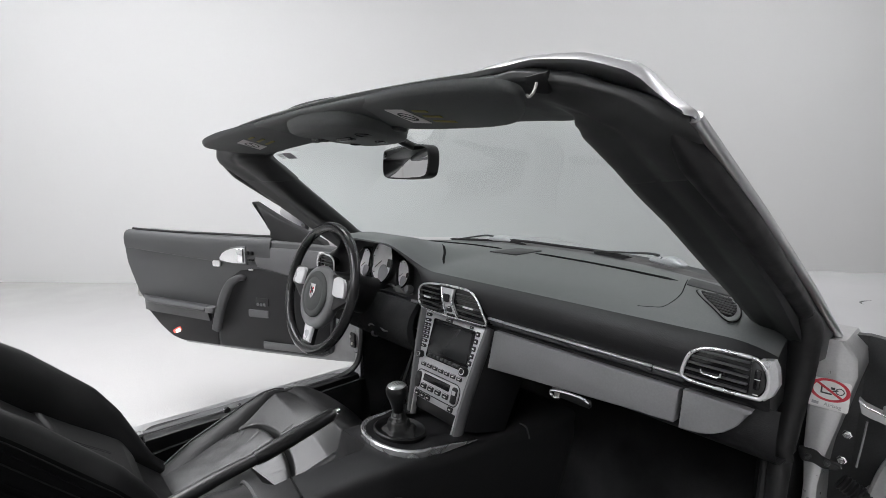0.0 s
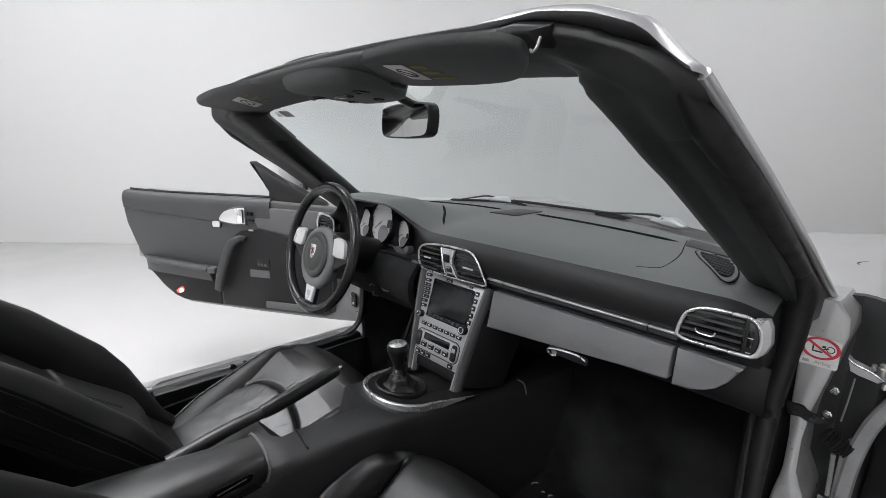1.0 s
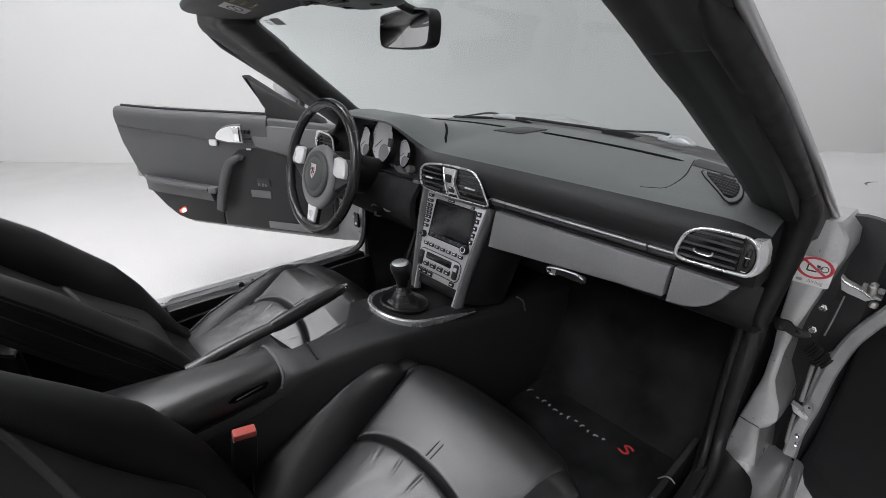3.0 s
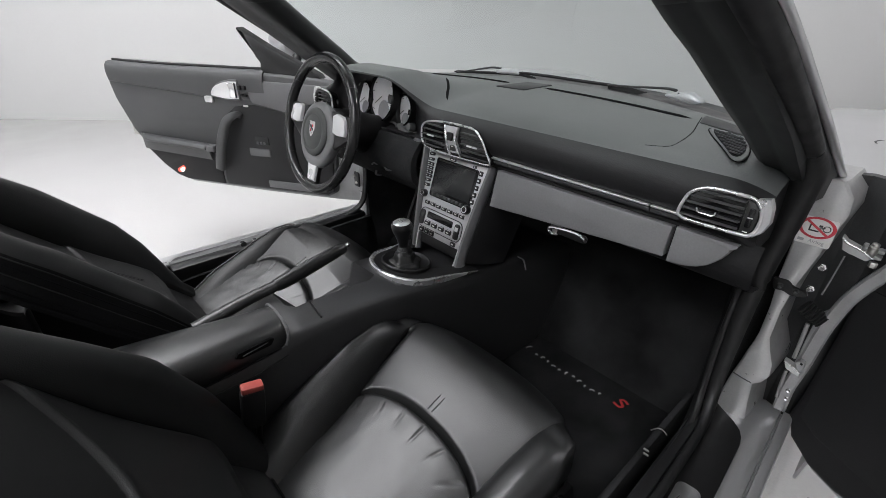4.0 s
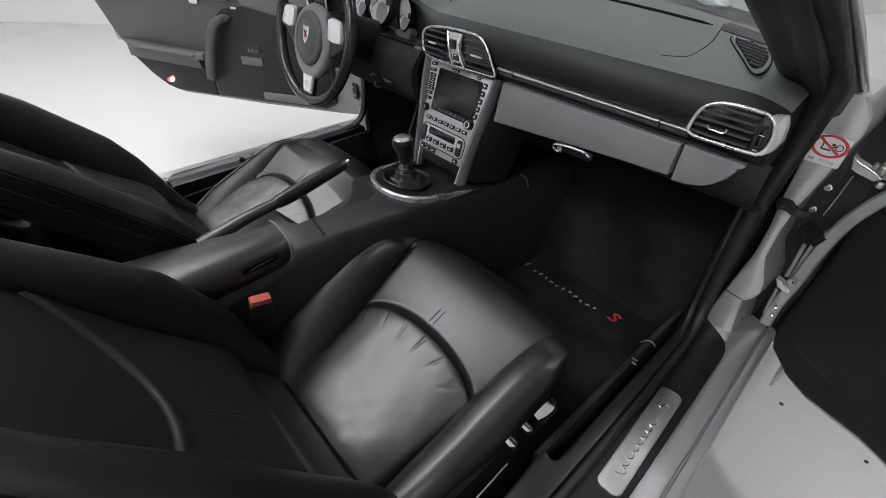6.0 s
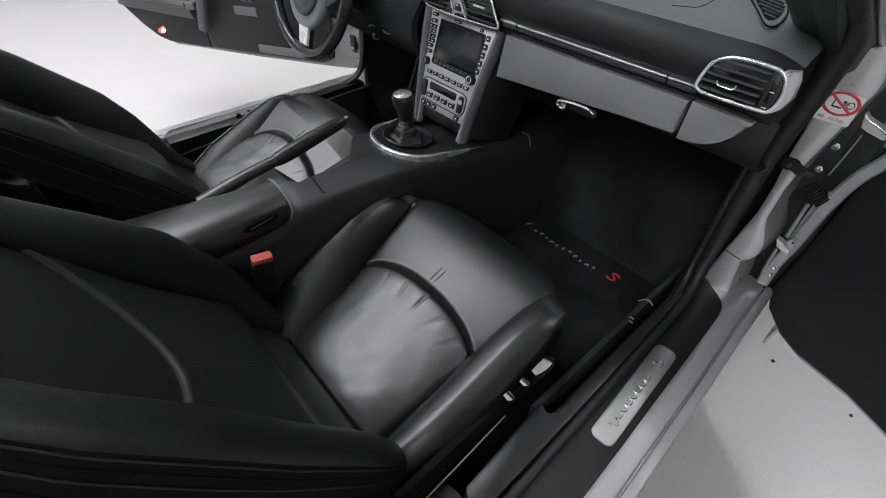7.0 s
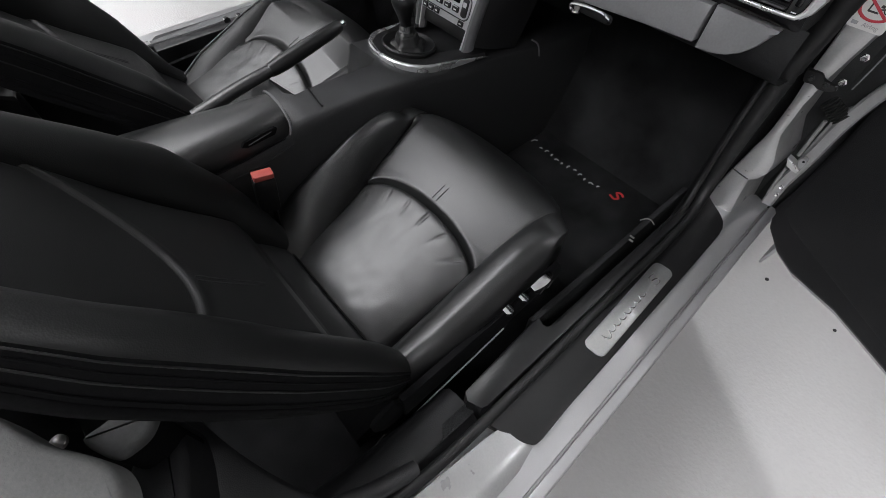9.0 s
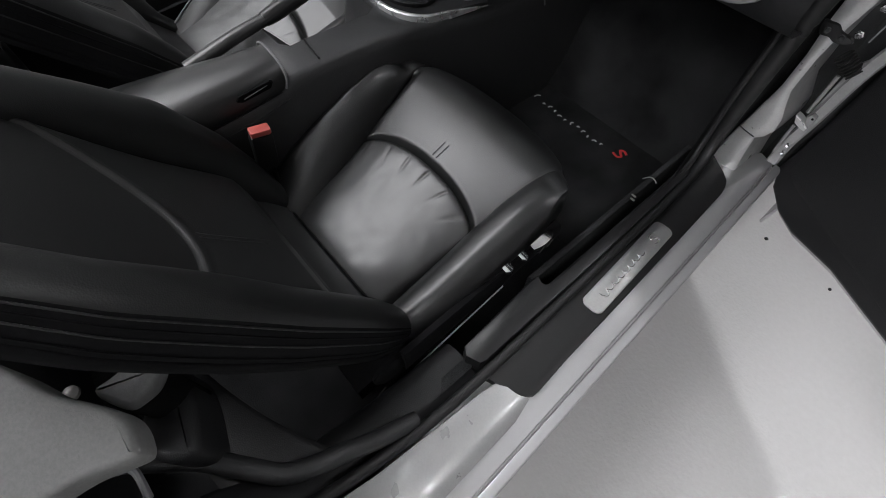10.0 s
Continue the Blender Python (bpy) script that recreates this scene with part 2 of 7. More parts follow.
def torus(m, big, small, n=48, k=12, flat=1.0, bm=None):
    rings = []
    for i in range(n + 1):
        a = 2 * math.pi * i / n
        c = Vector((math.cos(a), math.sin(a), 0))
        rings.append([m @ (c * (big + small * math.cos(b)) + Vector((0, 0, small * flat * math.sin(b)))) for b in (2 * math.pi * j / k for j in range(k))])
    return loft(rings, caps=False, bm=bm)


def lettering(name, text, size, m, mat, parent, depth=0.0004, align="CENTER"):
    """Flat raised letters in the built-in font, as a mesh."""
    cu = bpy.data.curves.new(name, "FONT")
    cu.body, cu.size, cu.extrude, cu.align_x, cu.align_y = text, size, depth, align, "CENTER"
    ob = bpy.data.objects.new(name, cu)
    scene.collection.objects.link(ob)
    me = bpy.data.meshes.new_from_object(ob.evaluated_get(bpy.context.evaluated_depsgraph_get()))
    bpy.data.objects.remove(ob)
    bm = bmesh.new()
    bm.from_mesh(me)
    bm.transform(m)
    return part(name, bm, mat, parent)


def mix(a, b, t):
    return a + (b - a) * t


def interp(x, xs, ys):
    return float(np.interp(x, xs, ys))


# ---------------------------------------------------------------- the studio
YAW = 47.1
ROOM = Matrix.Translation((0.8, 0, 0)) @ Matrix.Rotation(radians(YAW), 4, "Z")   # its y axis runs towards the far wall


def room_slab(name, lo, hi, mat, label):
    bm = slab([(a + b) / 2 for a, b in zip(lo, hi)], [b - a for a, b in zip(lo, hi)], 0.002, ROOM)
    return tagged(part(name, bm, mat), label, kind="structure")


room_slab("floor", (-8, -7, -0.1), (8, 5.0, 0), FLOOR, "white glossy epoxy studio floor with fine texture")
room_slab("wall_north", (-8, 5.0, -0.1), (8, 5.2, 4.6), WALL, "plain white painted studio wall")
room_slab("wall_south", (-8, -7.2, -0.1), (8, -7, 4.6), WALL, "plain white painted studio wall")
room_slab("wall_west", (-8.2, -7.2, -0.1), (-8, 5.2, 4.6), WALL, "plain white painted studio wall")
room_slab("wall_east", (8, -7.2, -0.1), (8.2, 5.2, 4.6), WALL, "plain white painted studio wall")
room_slab("ceiling", (-8.2, -7.2, 4.6), (8.2, 5.2, 4.7), WALL, "plain white studio ceiling")


def ceiling_light(cx, cy, w, d, mat):
    at = ROOM @ V(cx, cy, 4.6)
    lamp = thing("ceiling_light", at, "unseen rectangular white light panel on the ceiling", "ceiling light", "softbox lights")
    m = ROOM @ Matrix.Translation((cx, cy, 4.6))
    bm = bmesh.new()
    for sx, sy, lx, ly in ((0, 1, w + 0.08, 0.04), (0, -1, w + 0.08, 0.04), (1, 0, 0.04, d), (-1, 0, 0.04, d)):
        slab((sx * (w / 2 + 0.02), sy * (d / 2 + 0.02), -0.05), (lx, ly, 0.10), 0.004, m, bm)
    part("frame", bm, BLACK, lamp)
    part("diffuser", slab((0, 0, -0.05), (w - 0.004, d - 0.004, 0.03), 0.004, m), mat, lamp)


# unseen panels set by the highlights; (-6.3, -3.0) and (1.7, 3.6) are added fill
for ix, iy, lw, ld in ((-2.5, 1.7, 2.6, 2.2), (-4.8, 3.6, 1.4, 0.6), (-6.3, -3.0, 1.5, 0.9), (1.7, 3.6, 1.2, 0.5), (-4.6, -0.9, 2.4, 1.8), (-1.4, -3.2, 1.8, 1.5), (-3.4, -4.6, 2.4, 1.8)):
    ceiling_light(ix, iy, lw, ld, DIFFUSER)
ceiling_light(3.72, 2.95, 0.30, 0.50, TUBES)
ceiling_light(4.35, 0.60, 0.34, 0.90, TUBES)

# ---------------------------------------------------------------- car body
MIRRORED = Matrix.Diagonal((-1, 1, 1, 1))


def sided(bm, side):
    if side < 0:
        bm.transform(MIRRORED)
    return bm


def glass_base(x):
    return V(x, 1.225 - 0.52 * x * x, 0.957 - 0.05 * x * x)


def glass_head(x):
    return V(x, 0.545 - 0.085 * x * x, 1.246 - 0.10 * x * x)


def pillar_station(s):
    """Section of the right pillar trim: s is 0 at the dashboard, 1 at the header."""
    ss = [0.0, 0.33, 0.66, 1.0]
    front = V(*(interp(s, ss, c) for c in ((0.645, 0.606, 0.566, 0.502), (1.000, 0.860, 0.700, 0.520), (0.885, 0.990, 1.100, 1.222))))
    rear = V(*(interp(s, ss, c) for c in ((0.692, 0.675, 0.647, 0.605), (0.870, 0.715, 0.560, 0.405), (0.890, 0.998, 1.103, 1.208))))
    outer = V(*(interp(s, ss, c) for c in ((0.713, 0.693, 0.669, 0.641), (1.000, 0.790, 0.600, 0.415), (0.885, 1.000, 1.105, 1.208))))
    return front, rear, outer


car = thing("bodywork", (0, 0.6, 0), "silver convertible car body with both doors open and roof down", "car")

# floor tub, lined with carpet
bm = bmesh.new()
slab((0, 0.42, 0.185), (1.42, 1.60, 0.05), 0.01, None, bm)
part("floor_pan", bm, CARPET, car, "black carpeted cabin floor")


def bulk(u, v):
    return V(mix(-0.62, 0.62, u), 1.20 + 0.01 * v, mix(0.2, 0.90, v))


part("bulkhead", sheet(bulk, 8, 8, 0.03, (0, 1, 0)), CARPET, car)


# toe board slopes up under the dashboard
def toe(u, v):
    return V(mix(-0.68, 0.68, u), mix(0.98, 1.19, v), 0.215 + 0.33 * v ** 1.25)


part("toe_board", sheet(toe, 10, 10, 0.02, (0, 0.5, -0.8)), CARPET_SHADED, car, "black carpeted sloping toe board")


def sill_ring(y, prof):
    dx = -0.035 * (y - 0.16)
    return [V(x + dx, y, z) for x, z in prof]


SILL = [(0.690, 0.368), (0.760, 0.374), (0.8103, 0.3755), (0.8128, 0.3747), (0.8138, 0.3725), (0.8146, 0.362), (0.8179, 0.362), (0.8185, 0.3715), (0.8195, 0.3730), (0.8210, 0.3735), (0.8342, 0.3725), (0.8362, 0.3712), (0.8372, 0.368),
        (0.8387, 0.350), (0.8392, 0.330), (0.8382, 0.290), (0.8332, 0.230), (0.8172, 0.160), (0.690, 0.150)]
for side in (1, -1):
    ys = [-0.12, 0.0, 0.1, 0.25, 0.45, 0.65, 0.8, 0.9, 0.96, 1.02]
    plain = [q for i, q in enumerate(SILL) if not 2 < i < 10]          # without the step on the driver's side
    part("sill", sided(loft([sill_ring(y, SILL if side > 0 else plain) for y in ys]), side), PAINT, car, "silver painted door sill", angle=25)

# hinge pillars and, ahead of the doors, dark sheets coloured as the shut gap's shade
for side in (1, -1):
    zs = [0.25, 0.31, 0.38, 0.42, 0.462, 0.474, 0.495, 0.522, 0.547, 0.575, 0.64, 0.70, 0.76, 0.80, 0.84, 0.87, 0.895]
    xi = [0.668, 0.672, 0.676, 0.680, 0.684, 0.686, 0.689, 0.692, 0.696, 0.699, 0.698, 0.692, 0.690, 0.689, 0.687, 0.685, 0.684]
    xo = [0.760, 0.748, 0.738, 0.731, 0.726, 0.738, 0.746, 0.742, 0.731, 0.721, 0.719, 0.724, 0.735, 0.741, 0.749, 0.746, 0.728]
    rings = []
    for z, a, b in zip(zs, xi, xo):
        y = 0.925 + 0.05 * (z - 0.3)
        rings.append([V(a, y + 0.020, z), V(a + 0.001, y + 0.003, z), V(a + 0.004, y, z), V(mix(a, b, 0.5), y - 0.001, z), V(b - 0.007, y, z), V(b - 0.002, y + 0.004, z),
                      V(b, y + 0.026, z), V(b + 0.004, y + 0.12, z), V(a, y + 0.12, z)])
    # the driver's pillar is coloured darker, as in shade
    part("hinge_pillar", sided(loft(rings), side), PAINT_DULL if side > 0 else PAINT_SHADED, car, "painted hinge pillar with fixings")
    part("pillar_seam", sided(tube([V(0.686, 0.9335, 0.470), V(0.705, 0.9318, 0.468), V(0.722, 0.9322, 0.466)], 0.0012, 6), side), GRILLE, car, "thin sealed joint across the pillar")

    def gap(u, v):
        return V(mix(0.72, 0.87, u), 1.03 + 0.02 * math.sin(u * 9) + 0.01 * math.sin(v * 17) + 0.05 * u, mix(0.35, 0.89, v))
    part("shut_gap", sided(sheet(gap, 10, 24, 0.02, (0, 1, 0)), side), GRILLE, car, "dark sheet coloured for the shade behind the door hinge")

    # inner fender edge that curves round the cavity
    edge = spline([(0.838, 1.01, 0.785), (0.8235, 0.998, 0.746), (0.810, 0.995, 0.717), (0.795, 0.995, 0.672), (0.7855, 0.995, 0.605), (0.782, 0.995, 0.52), (0.7765, 0.995, 0.449), (0.7785, 0.995, 0.390)], 32)
    rings = []
    for i, q in enumerate(edge):
        t = (edge[min(i + 1, 31)] - edge[max(i - 1, 0)]).normalized()
        nx = V(-t.z, 0, t.x).normalized()
        rings.append([q + nx * a * 0.0115 + V(0, b, 0) for a, b in ((-1, 0.012), (-1, 0.002), (-0.7, -0.001), (0.7, -0.001), (1, 0.002), (1, 0.012))])
    part("fender_lip", sided(loft(rings), side), PAINT_SHADED, car, "silver painted inner fender edge")

    # front fender
    def fender(u, v):
        y = mix(1.045, 2.30, v)
        crest = 0.875 - 0.02 * v - 0.10 * max(0, v - 0.55) ** 1.5
        k = max(0.0, 1 - u / 0.40)                     # inner part dips under the bonnet
        u = max(0.0, (u - 0.40) / 0.60)
        x = mix(0.66 - 0.05 * v, 0.882 - 0.06 * v * v, u ** 0.8) - 0.22 * k
        return V(x, y + 0.03 * u * (1 - v), crest + 0.015 * math.sin(math.pi * u) - 0.62 * max(0, u - 0.35) ** 2.1 - 0.045 * k * k)
    part("front_fender", sided(sheet(fender, 34, 24, 0.004, (0, 0, -1)), side), PAINT, car, "silver front fender")

    def flank(u, v):
        return V(0.882 - 0.06 * v * v - 0.02 * u * u, mix(1.075, 2.30, v), mix(0.625 - 0.02 * v, 0.17, u))
    part("fender_side", sided(sheet(flank, 8, 10, 0.006, (-1, 0, 0)), side), PAINT, car)

    # rear quarter ahead of the seats' back, with the door jamb
    rings = []
    for y, top, xin in ((0.215, 0.385, 0.720), (0.17, 0.395, 0.714), (0.12, 0.400, 0.711), (0.05, 0.405, 0.706), (-0.03, 0.425, 0.702), (-0.12, 0.50, 0.697),
                        (-0.22, 0.66, 0.692), (-0.32, 0.80, 0.69), (-0.45, 0.87, 0.68), (-0.8, 0.88, 0.68)):
        out = 0.786 - 0.035 * (y - 0.16) + (0.055 if y < -0.25 else 0)
        rings.append([V(xin, y, 0.16), V(xin, y, top - 0.03), V(xin + 0.004, y, top - 0.004), V(xin + 0.02, y, top), V(mix(xin, out, 0.6), y + 0.006, top - 0.002), V(out - 0.012, y + 0.008, top - 0.006),
                      V(out, y + 0.01, top - 0.02), V(out + 0.004, y, 0.16)])
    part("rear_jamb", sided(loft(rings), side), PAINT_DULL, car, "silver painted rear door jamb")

# small dark hook where the fender and bonnet shut lines meet
hook = spline([(0.728, 1.412, 0.8872), (0.718, 1.399, 0.8866), (0.712, 1.384, 0.8858), (0.714, 1.366, 0.8860), (0.718, 1.356, 0.8864)], 15)
part("shut_line_mark", tube(hook, [0.0006, 0.0008, 0.0010, 0.0013, 0.0017, 0.0021, 0.0024, 0.0025, 0.0024, 0.0021, 0.0017, 0.0013, 0.0010, 0.0008, 0.0006], 6, flat=0.4), BLACK, car, "small black hook mark on the fender")

# bonnet, front and cowl
part("bonnet", sheet(lambda u, v: V(mix(-0.66, 0.66, u) * (1 - 0.06 * v), mix(1.30, 2.45, v) - 0.25 * (2 * u - 1) ** 2, 0.835 - 0.24 * v ** 1.7 - 0.02 * (2 * u - 1) ** 2), 16, 16, 0.004), PAINT, car,
     "silver bonnet")
part("front_panel", sheet(lambda u, v: V(mix(-0.8, 0.8, u), 2.42 - 0.30 * (2 * u - 1) ** 2 + 0.03 * math.sin(v * 3), mix(0.60, 0.17, v)), 16, 8, 0.01, (0, -1, 0)), PAINT, car)
part("cowl", sheet(lambda u, v: glass_base(mix(-0.63, 0.63, u)) + V(0, mix(-0.05, 0.17, v), -0.014 - 0.010 * v), 32, 4, 0.03), BLACK, car, "black plastic windscreen cowl")


# rear bulkhead behind the seats and quarter closing
deck = [(0.20, -0.38), (0.33, -0.292), (0.432, -0.231), (0.469, -0.212), (0.494, -0.199), (0.521, -0.179), (0.540, -0.166), (0.556, -0.160), (0.575, -0.160), (0.590, -0.166), (0.586, -0.185), (0.576, -0.22), (0.572, -0.30), (0.58, -0.45), (0.60, -0.90), (0.20, -0.90)]
deck = [tuple(p)[:2] for p in spline([(*p, 0) for p in deck[:13]], 64)] + deck[13:]
for side in (1, -1):
    bm = prism(deck, 0.672, 0.705, Matrix.Identity(4), 0.007)
    part("rear_shelf", sided(bm, side), SHELF, car, "grey rear shelf corner behind the seat", angle=60)
part("rear_deck", sheet(lambda u, v: V(mix(-0.66, 0.66, u), mix(-0.62, -1.0, v), 0.80 + 0.03 * math.sin(math.pi * u)), 12, 6, 0.02), PAINT, car, "silver rear deck")

# windscreen frame: outer painted skin and leather-covered inner trim
frame_thing = thing("windscreen_surround", (0, 0.9, 0.9), "windscreen surround with black trim inside and silver paint outside", "windscreen frame")


def header_station(x):
    a = abs(x)
    g = glass_head(x)
    g.z += 0.006
    yr = 0.385 + 0.02 * (a / 0.6) ** 2
    zr = 1.272 - 0.012 * (a / 0.45) ** 2 - 0.046 * max(0, (a - 0.45) / 0.19) ** 1.8
    return g, yr, zr


def pillar_ring(s):
    f, r, o = pillar_station(max(s, 0))
    if s < 0:
        d = V(0.004, 0.03, -0.03)
        f, r, o = f + d, r + d, o + d
    inn = r - f
    top = max(0, s - 0.75) * 4
    bulge = V(-0.80, -0.55, -0.15).normalized() * (0.72 + 0.1 * min(1, max(0, s) * 2.2)) * (1 - 0.25 * top)
    return [f, f + inn * 0.08 + bulge * 0.022, f + inn * 0.22 + bulge * 0.047, f + inn * 0.40 + bulge * 0.060, f + inn * 0.56 + bulge * 0.052, f + inn * 0.66 + bulge * 0.030, f + inn * 0.74 + bulge * 0.024,
            f + inn * 0.88 + bulge * 0.020, r + bulge * 0.004, mix(r, o, 0.5) + V(0, -0.006, 0.004 - 0.006 * top), o + V(0.001, 0, 0.004 - 0.006 * top), o + V(-0.02, 0.04, 0.022 - 0.022 * top), f + V(0.028, 0.006, 0.012 - 0.006 * top)]


def header_ring(x):
    """The header trim's section, point for point like the pillar's."""
    g, yr, zr = header_station(x)
    f, r = V(x, g.y, g.z - 0.007), V(x, yr - 0.006, zr - 0.012)
    low = [f.lerp(r, k) + V(0, 0, -d) for k, d in ((0.08, 0.004), (0.22, 0.006), (0.40, 0.007), (0.56, 0.007), (0.66, 0.006), (0.74, 0.005), (0.88, 0.003))]
    return [f, *low, r, V(x, yr - 0.008, zr - 0.006), V(x, yr - 0.004, zr - 0.001), V(x, yr + 0.03, zr + 0.004), V(x, g.y + 0.02, g.z + 0.004)]


for side in (1, -1):
    rings = [pillar_ring(-0.06 + 0.87 * i / 22) for i in range(23)]
    part("pillar_trim", sided(loft(rings), side), PILLAR, frame_thing, "black leather-covered pillar trim", angle=60)
    keys = [pillar_ring(0.80), pillar_ring(0.88), pillar_ring(0.965), header_ring(0.50), header_ring(0.455)]
    lanes = [spline([k[j] for k in keys], 41) for j in range(13)]
    mids = [sum((lanes[j][i] for j in range(13)), V(0, 0, 0)) / 13 for i in range(41)]
    rings = []
    for i in range(41):
        fat = 1.006 + 0.05 * math.sin(math.pi * min(1, max(0, (i - 6) / 26)))
        ring = []
        for j in range(13):
            q = mids[i] + (lanes[j][i] - mids[i]) * (fat if 0 < j < 8 else 1.0)
            crease = 0.0022 * math.sin(i * 0.9 + j * 0.7) * math.exp(-((i - 22) / 5) ** 2) if 2 < j < 9 else 0
            if j in (9, 10, 11) and i < 26:
                q = q - V(0.008, 0, 0)
            lift = 0.013 * math.exp(-((i - 23.0) / 6.0) ** 2) if 6 < j < 12 else 0      # tucks in under the painted edge
            ring.append(q + (mids[i] - q).normalized() * crease + V(0, 0, lift))
        rings.append([p for p in spline(ring, 39, True)])
    part("corner_trim", sided(loft(rings), side), CORNER_LIT, frame_thing, "creased black corner cover", angle=80)
    outer_path = []
    for i in range(25):
        f, r, o = pillar_station(0.97 * i / 24)
        outer_path.append(o + V(0.003, 0.006, 0.0))
    part("pillar_paint", sided(tube(outer_path, [0.0062] * 25, 10, flat=1.0), side), PAINT, frame_thing, "silver painted pillar edge")
    seal = [pillar_station(s)[1].lerp(pillar_station(s)[2], 0.42) + V(0.0, 0.004, 0.001) for s in (0.97, 0.85, 0.7, 0.55, 0.4, 0.25, 0.1)]
    part("pillar_seal", sided(tube(spline(seal, 40), [mix(0.0185, 0.0125, i / 39) * min(1, 0.12 + i / 7) for i in range(40)], 12, flat=1.0), side), RUBBER, frame_thing, "black rubber pillar seal")


# grey visor colour on black trim stands for the light it catches
part("header_trim", loft([header_ring(mix(-0.462, 0.462, i / 40)) for i in range(41)]), VISOR, frame_thing, "black header trim", angle=60)
rings = []
for i in range(181):
    x = mix(-0.600, 0.648, i / 180)
    a = abs(x)
    g, yr, zr = header_station(x)
    grow = 0.003 + 0.021 * max(0.0, min(1.0, (a - 0.42) / 0.14)) * (1 if a < 0.60 else max(0.25, 1 - (a - 0.60) / 0.07))
    yy = yr - 0.006
    k = min(1, max(0, (a - 0.48) / 0.13))
    tip = min(1, max(0.15, (0.652 - a) / 0.040))
    grow *= tip
    thin = 0.70 * grow * min(1, max(0, (a - 0.42) / 0.08))              # a narrow band over the corner cover
    rings.append([V(x, yy + 0.004, zr - 0.001 + thin), V(x, yy - 0.002, zr + 0.002 + max(grow * 0.4, thin)), V(x, yy + 0.002, zr + 0.002 + grow), V(x, mix(yr + 0.05, yr + 0.02, k), zr + 0.006 + grow), V(x, mix(g.y + 0.03, yr + 0.04, k), mix(g.z + 0.018, zr + 0.004, k)),
                  V(x, mix(g.y + 0.034, yr + 0.041, k), mix(g.z + 0.008, zr - 0.004, k)), V(x, mix(yr + 0.05, yr + 0.02, k), zr + thin * 0.8)])
part("header_paint", loft(rings), PAINT, frame_thing, "silver painted header", angle=85)
# roof latch socket and clip
for x in (0.511,):
    m = basis((x, 0.3950, 1.2435), (1, 0, 0), (0, -0.5, 0.86))
    part("latch_socket", prism([(-0.020, 0.007), (-0.006, -0.012), (0.008, -0.014), (0.012, 0.008)], -0.004, 0.002, m, 0.001), BLACK, frame_thing, "dark roof latch socket")
    part("latch_hook", tube(spline([(x + 0.000, 0.375, 1.227), (x + 0.005, 0.372, 1.224), (x + 0.010, 0.372, 1.228), (x + 0.011, 0.375, 1.237)], 10), 0.0015, 6), STEEL, frame_thing, "steel roof latch hook")

# glass
wind = thing("windscreen", (0, 0.9, 0.95), "lightly green-tinted curved windscreen glass, clean", "windscreen")


def glass_fn(u, v):
    a, b = glass_base(mix(-0.700, 0.700, u)), glass_head(mix(-0.565, 0.565, u))
    p = a.lerp(b, v)
    return p + V(0, 0.35, 0.94) * 0.035 * math.sin(math.pi * v) * (1 - (2 * u - 1) ** 6)


pane = part("pane", sheet(glass_fn, 40, 24), GLASS, wind)
if pane.data.polygons[0].normal.z > 0:          # the pane's front faces the cabin
    pane.data.flip_normals()
pane.visible_shadow = False
m = basis((-0.435, 0.556, 1.214), (1, 0.02, 0), (0, 0.8, -0.5))
part("sticker", prism(rounded(0.055, 0.026, 0.003), 0, 0.0006, m), LABEL_GREY, wind, "small grey sticker")
bm = bmesh.new()
for k in range(3):
    prism(rounded(0.030, 0.004, 0.001), 0, 0.0006, m @ Matrix.Translation((-0.048, -0.008 + 0.008 * k, 0)), 0, bm)
part("sticker_print", bm, LABEL, wind)

# wipers at the foot of the glass, parked one behind the other
def wiper(at, arm, blade, hub, holes=(), heel=()):
    """Arm, rubber blade and pale hub cover; all of it lies just outside the glass."""
    out = V(-0.012, 0.022, -0.002)
    w = thing("windscreen_wiper", V(*at), "black windscreen wiper with a pale hub below the glass", "wiper", "windscreen wipers")
    n = 24
    part("arm", tube([q + out for q in spline(arm, n)], [mix(0.0028, 0.0048, k / (n - 1)) for k in range(n)], 8, flat=0.8), BLACK, w, "black painted wiper arm")
    part("blade", tube([q + out + V(0, 0.004, 0) for q in spline(blade, 32)], [0.0012] + [0.0030] * 30 + [0.0012], 8, flat=1.5), RUBBER, w)
    if heel:
        part("heel", loft([[V(*q) + out + V(0, d, 0) for q in heel] for d in (0.002, 0.012)]), RUBBER, w, "black tapered end of the blade", angle=30)
    mid = sum((V(*q) for q in hub), V(0, 0, 0)) / len(hub)
    ring = spline(hub, 40, True)
    cover = part("hub", loft([[mid.lerp(q, k) + out + V(0, d, 0) for q in ring] for k, d in ((1.0, 0.020), (1.0, 0.003), (0.96, -0.001), (0.86, -0.004), (0.45, -0.006))]), STACK, w, "pale grey wiper hub cover", angle=60)
    for q in holes:
        part("hub_hole", turned([(0.0044, -0.002), (0.0044, 0.0012), (0.0005, 0.0012)], basis(V(*q) + out + V(0, -0.004, 0), (1, 0, 0), (0, 0, 1)), 14), MATTE, cover)


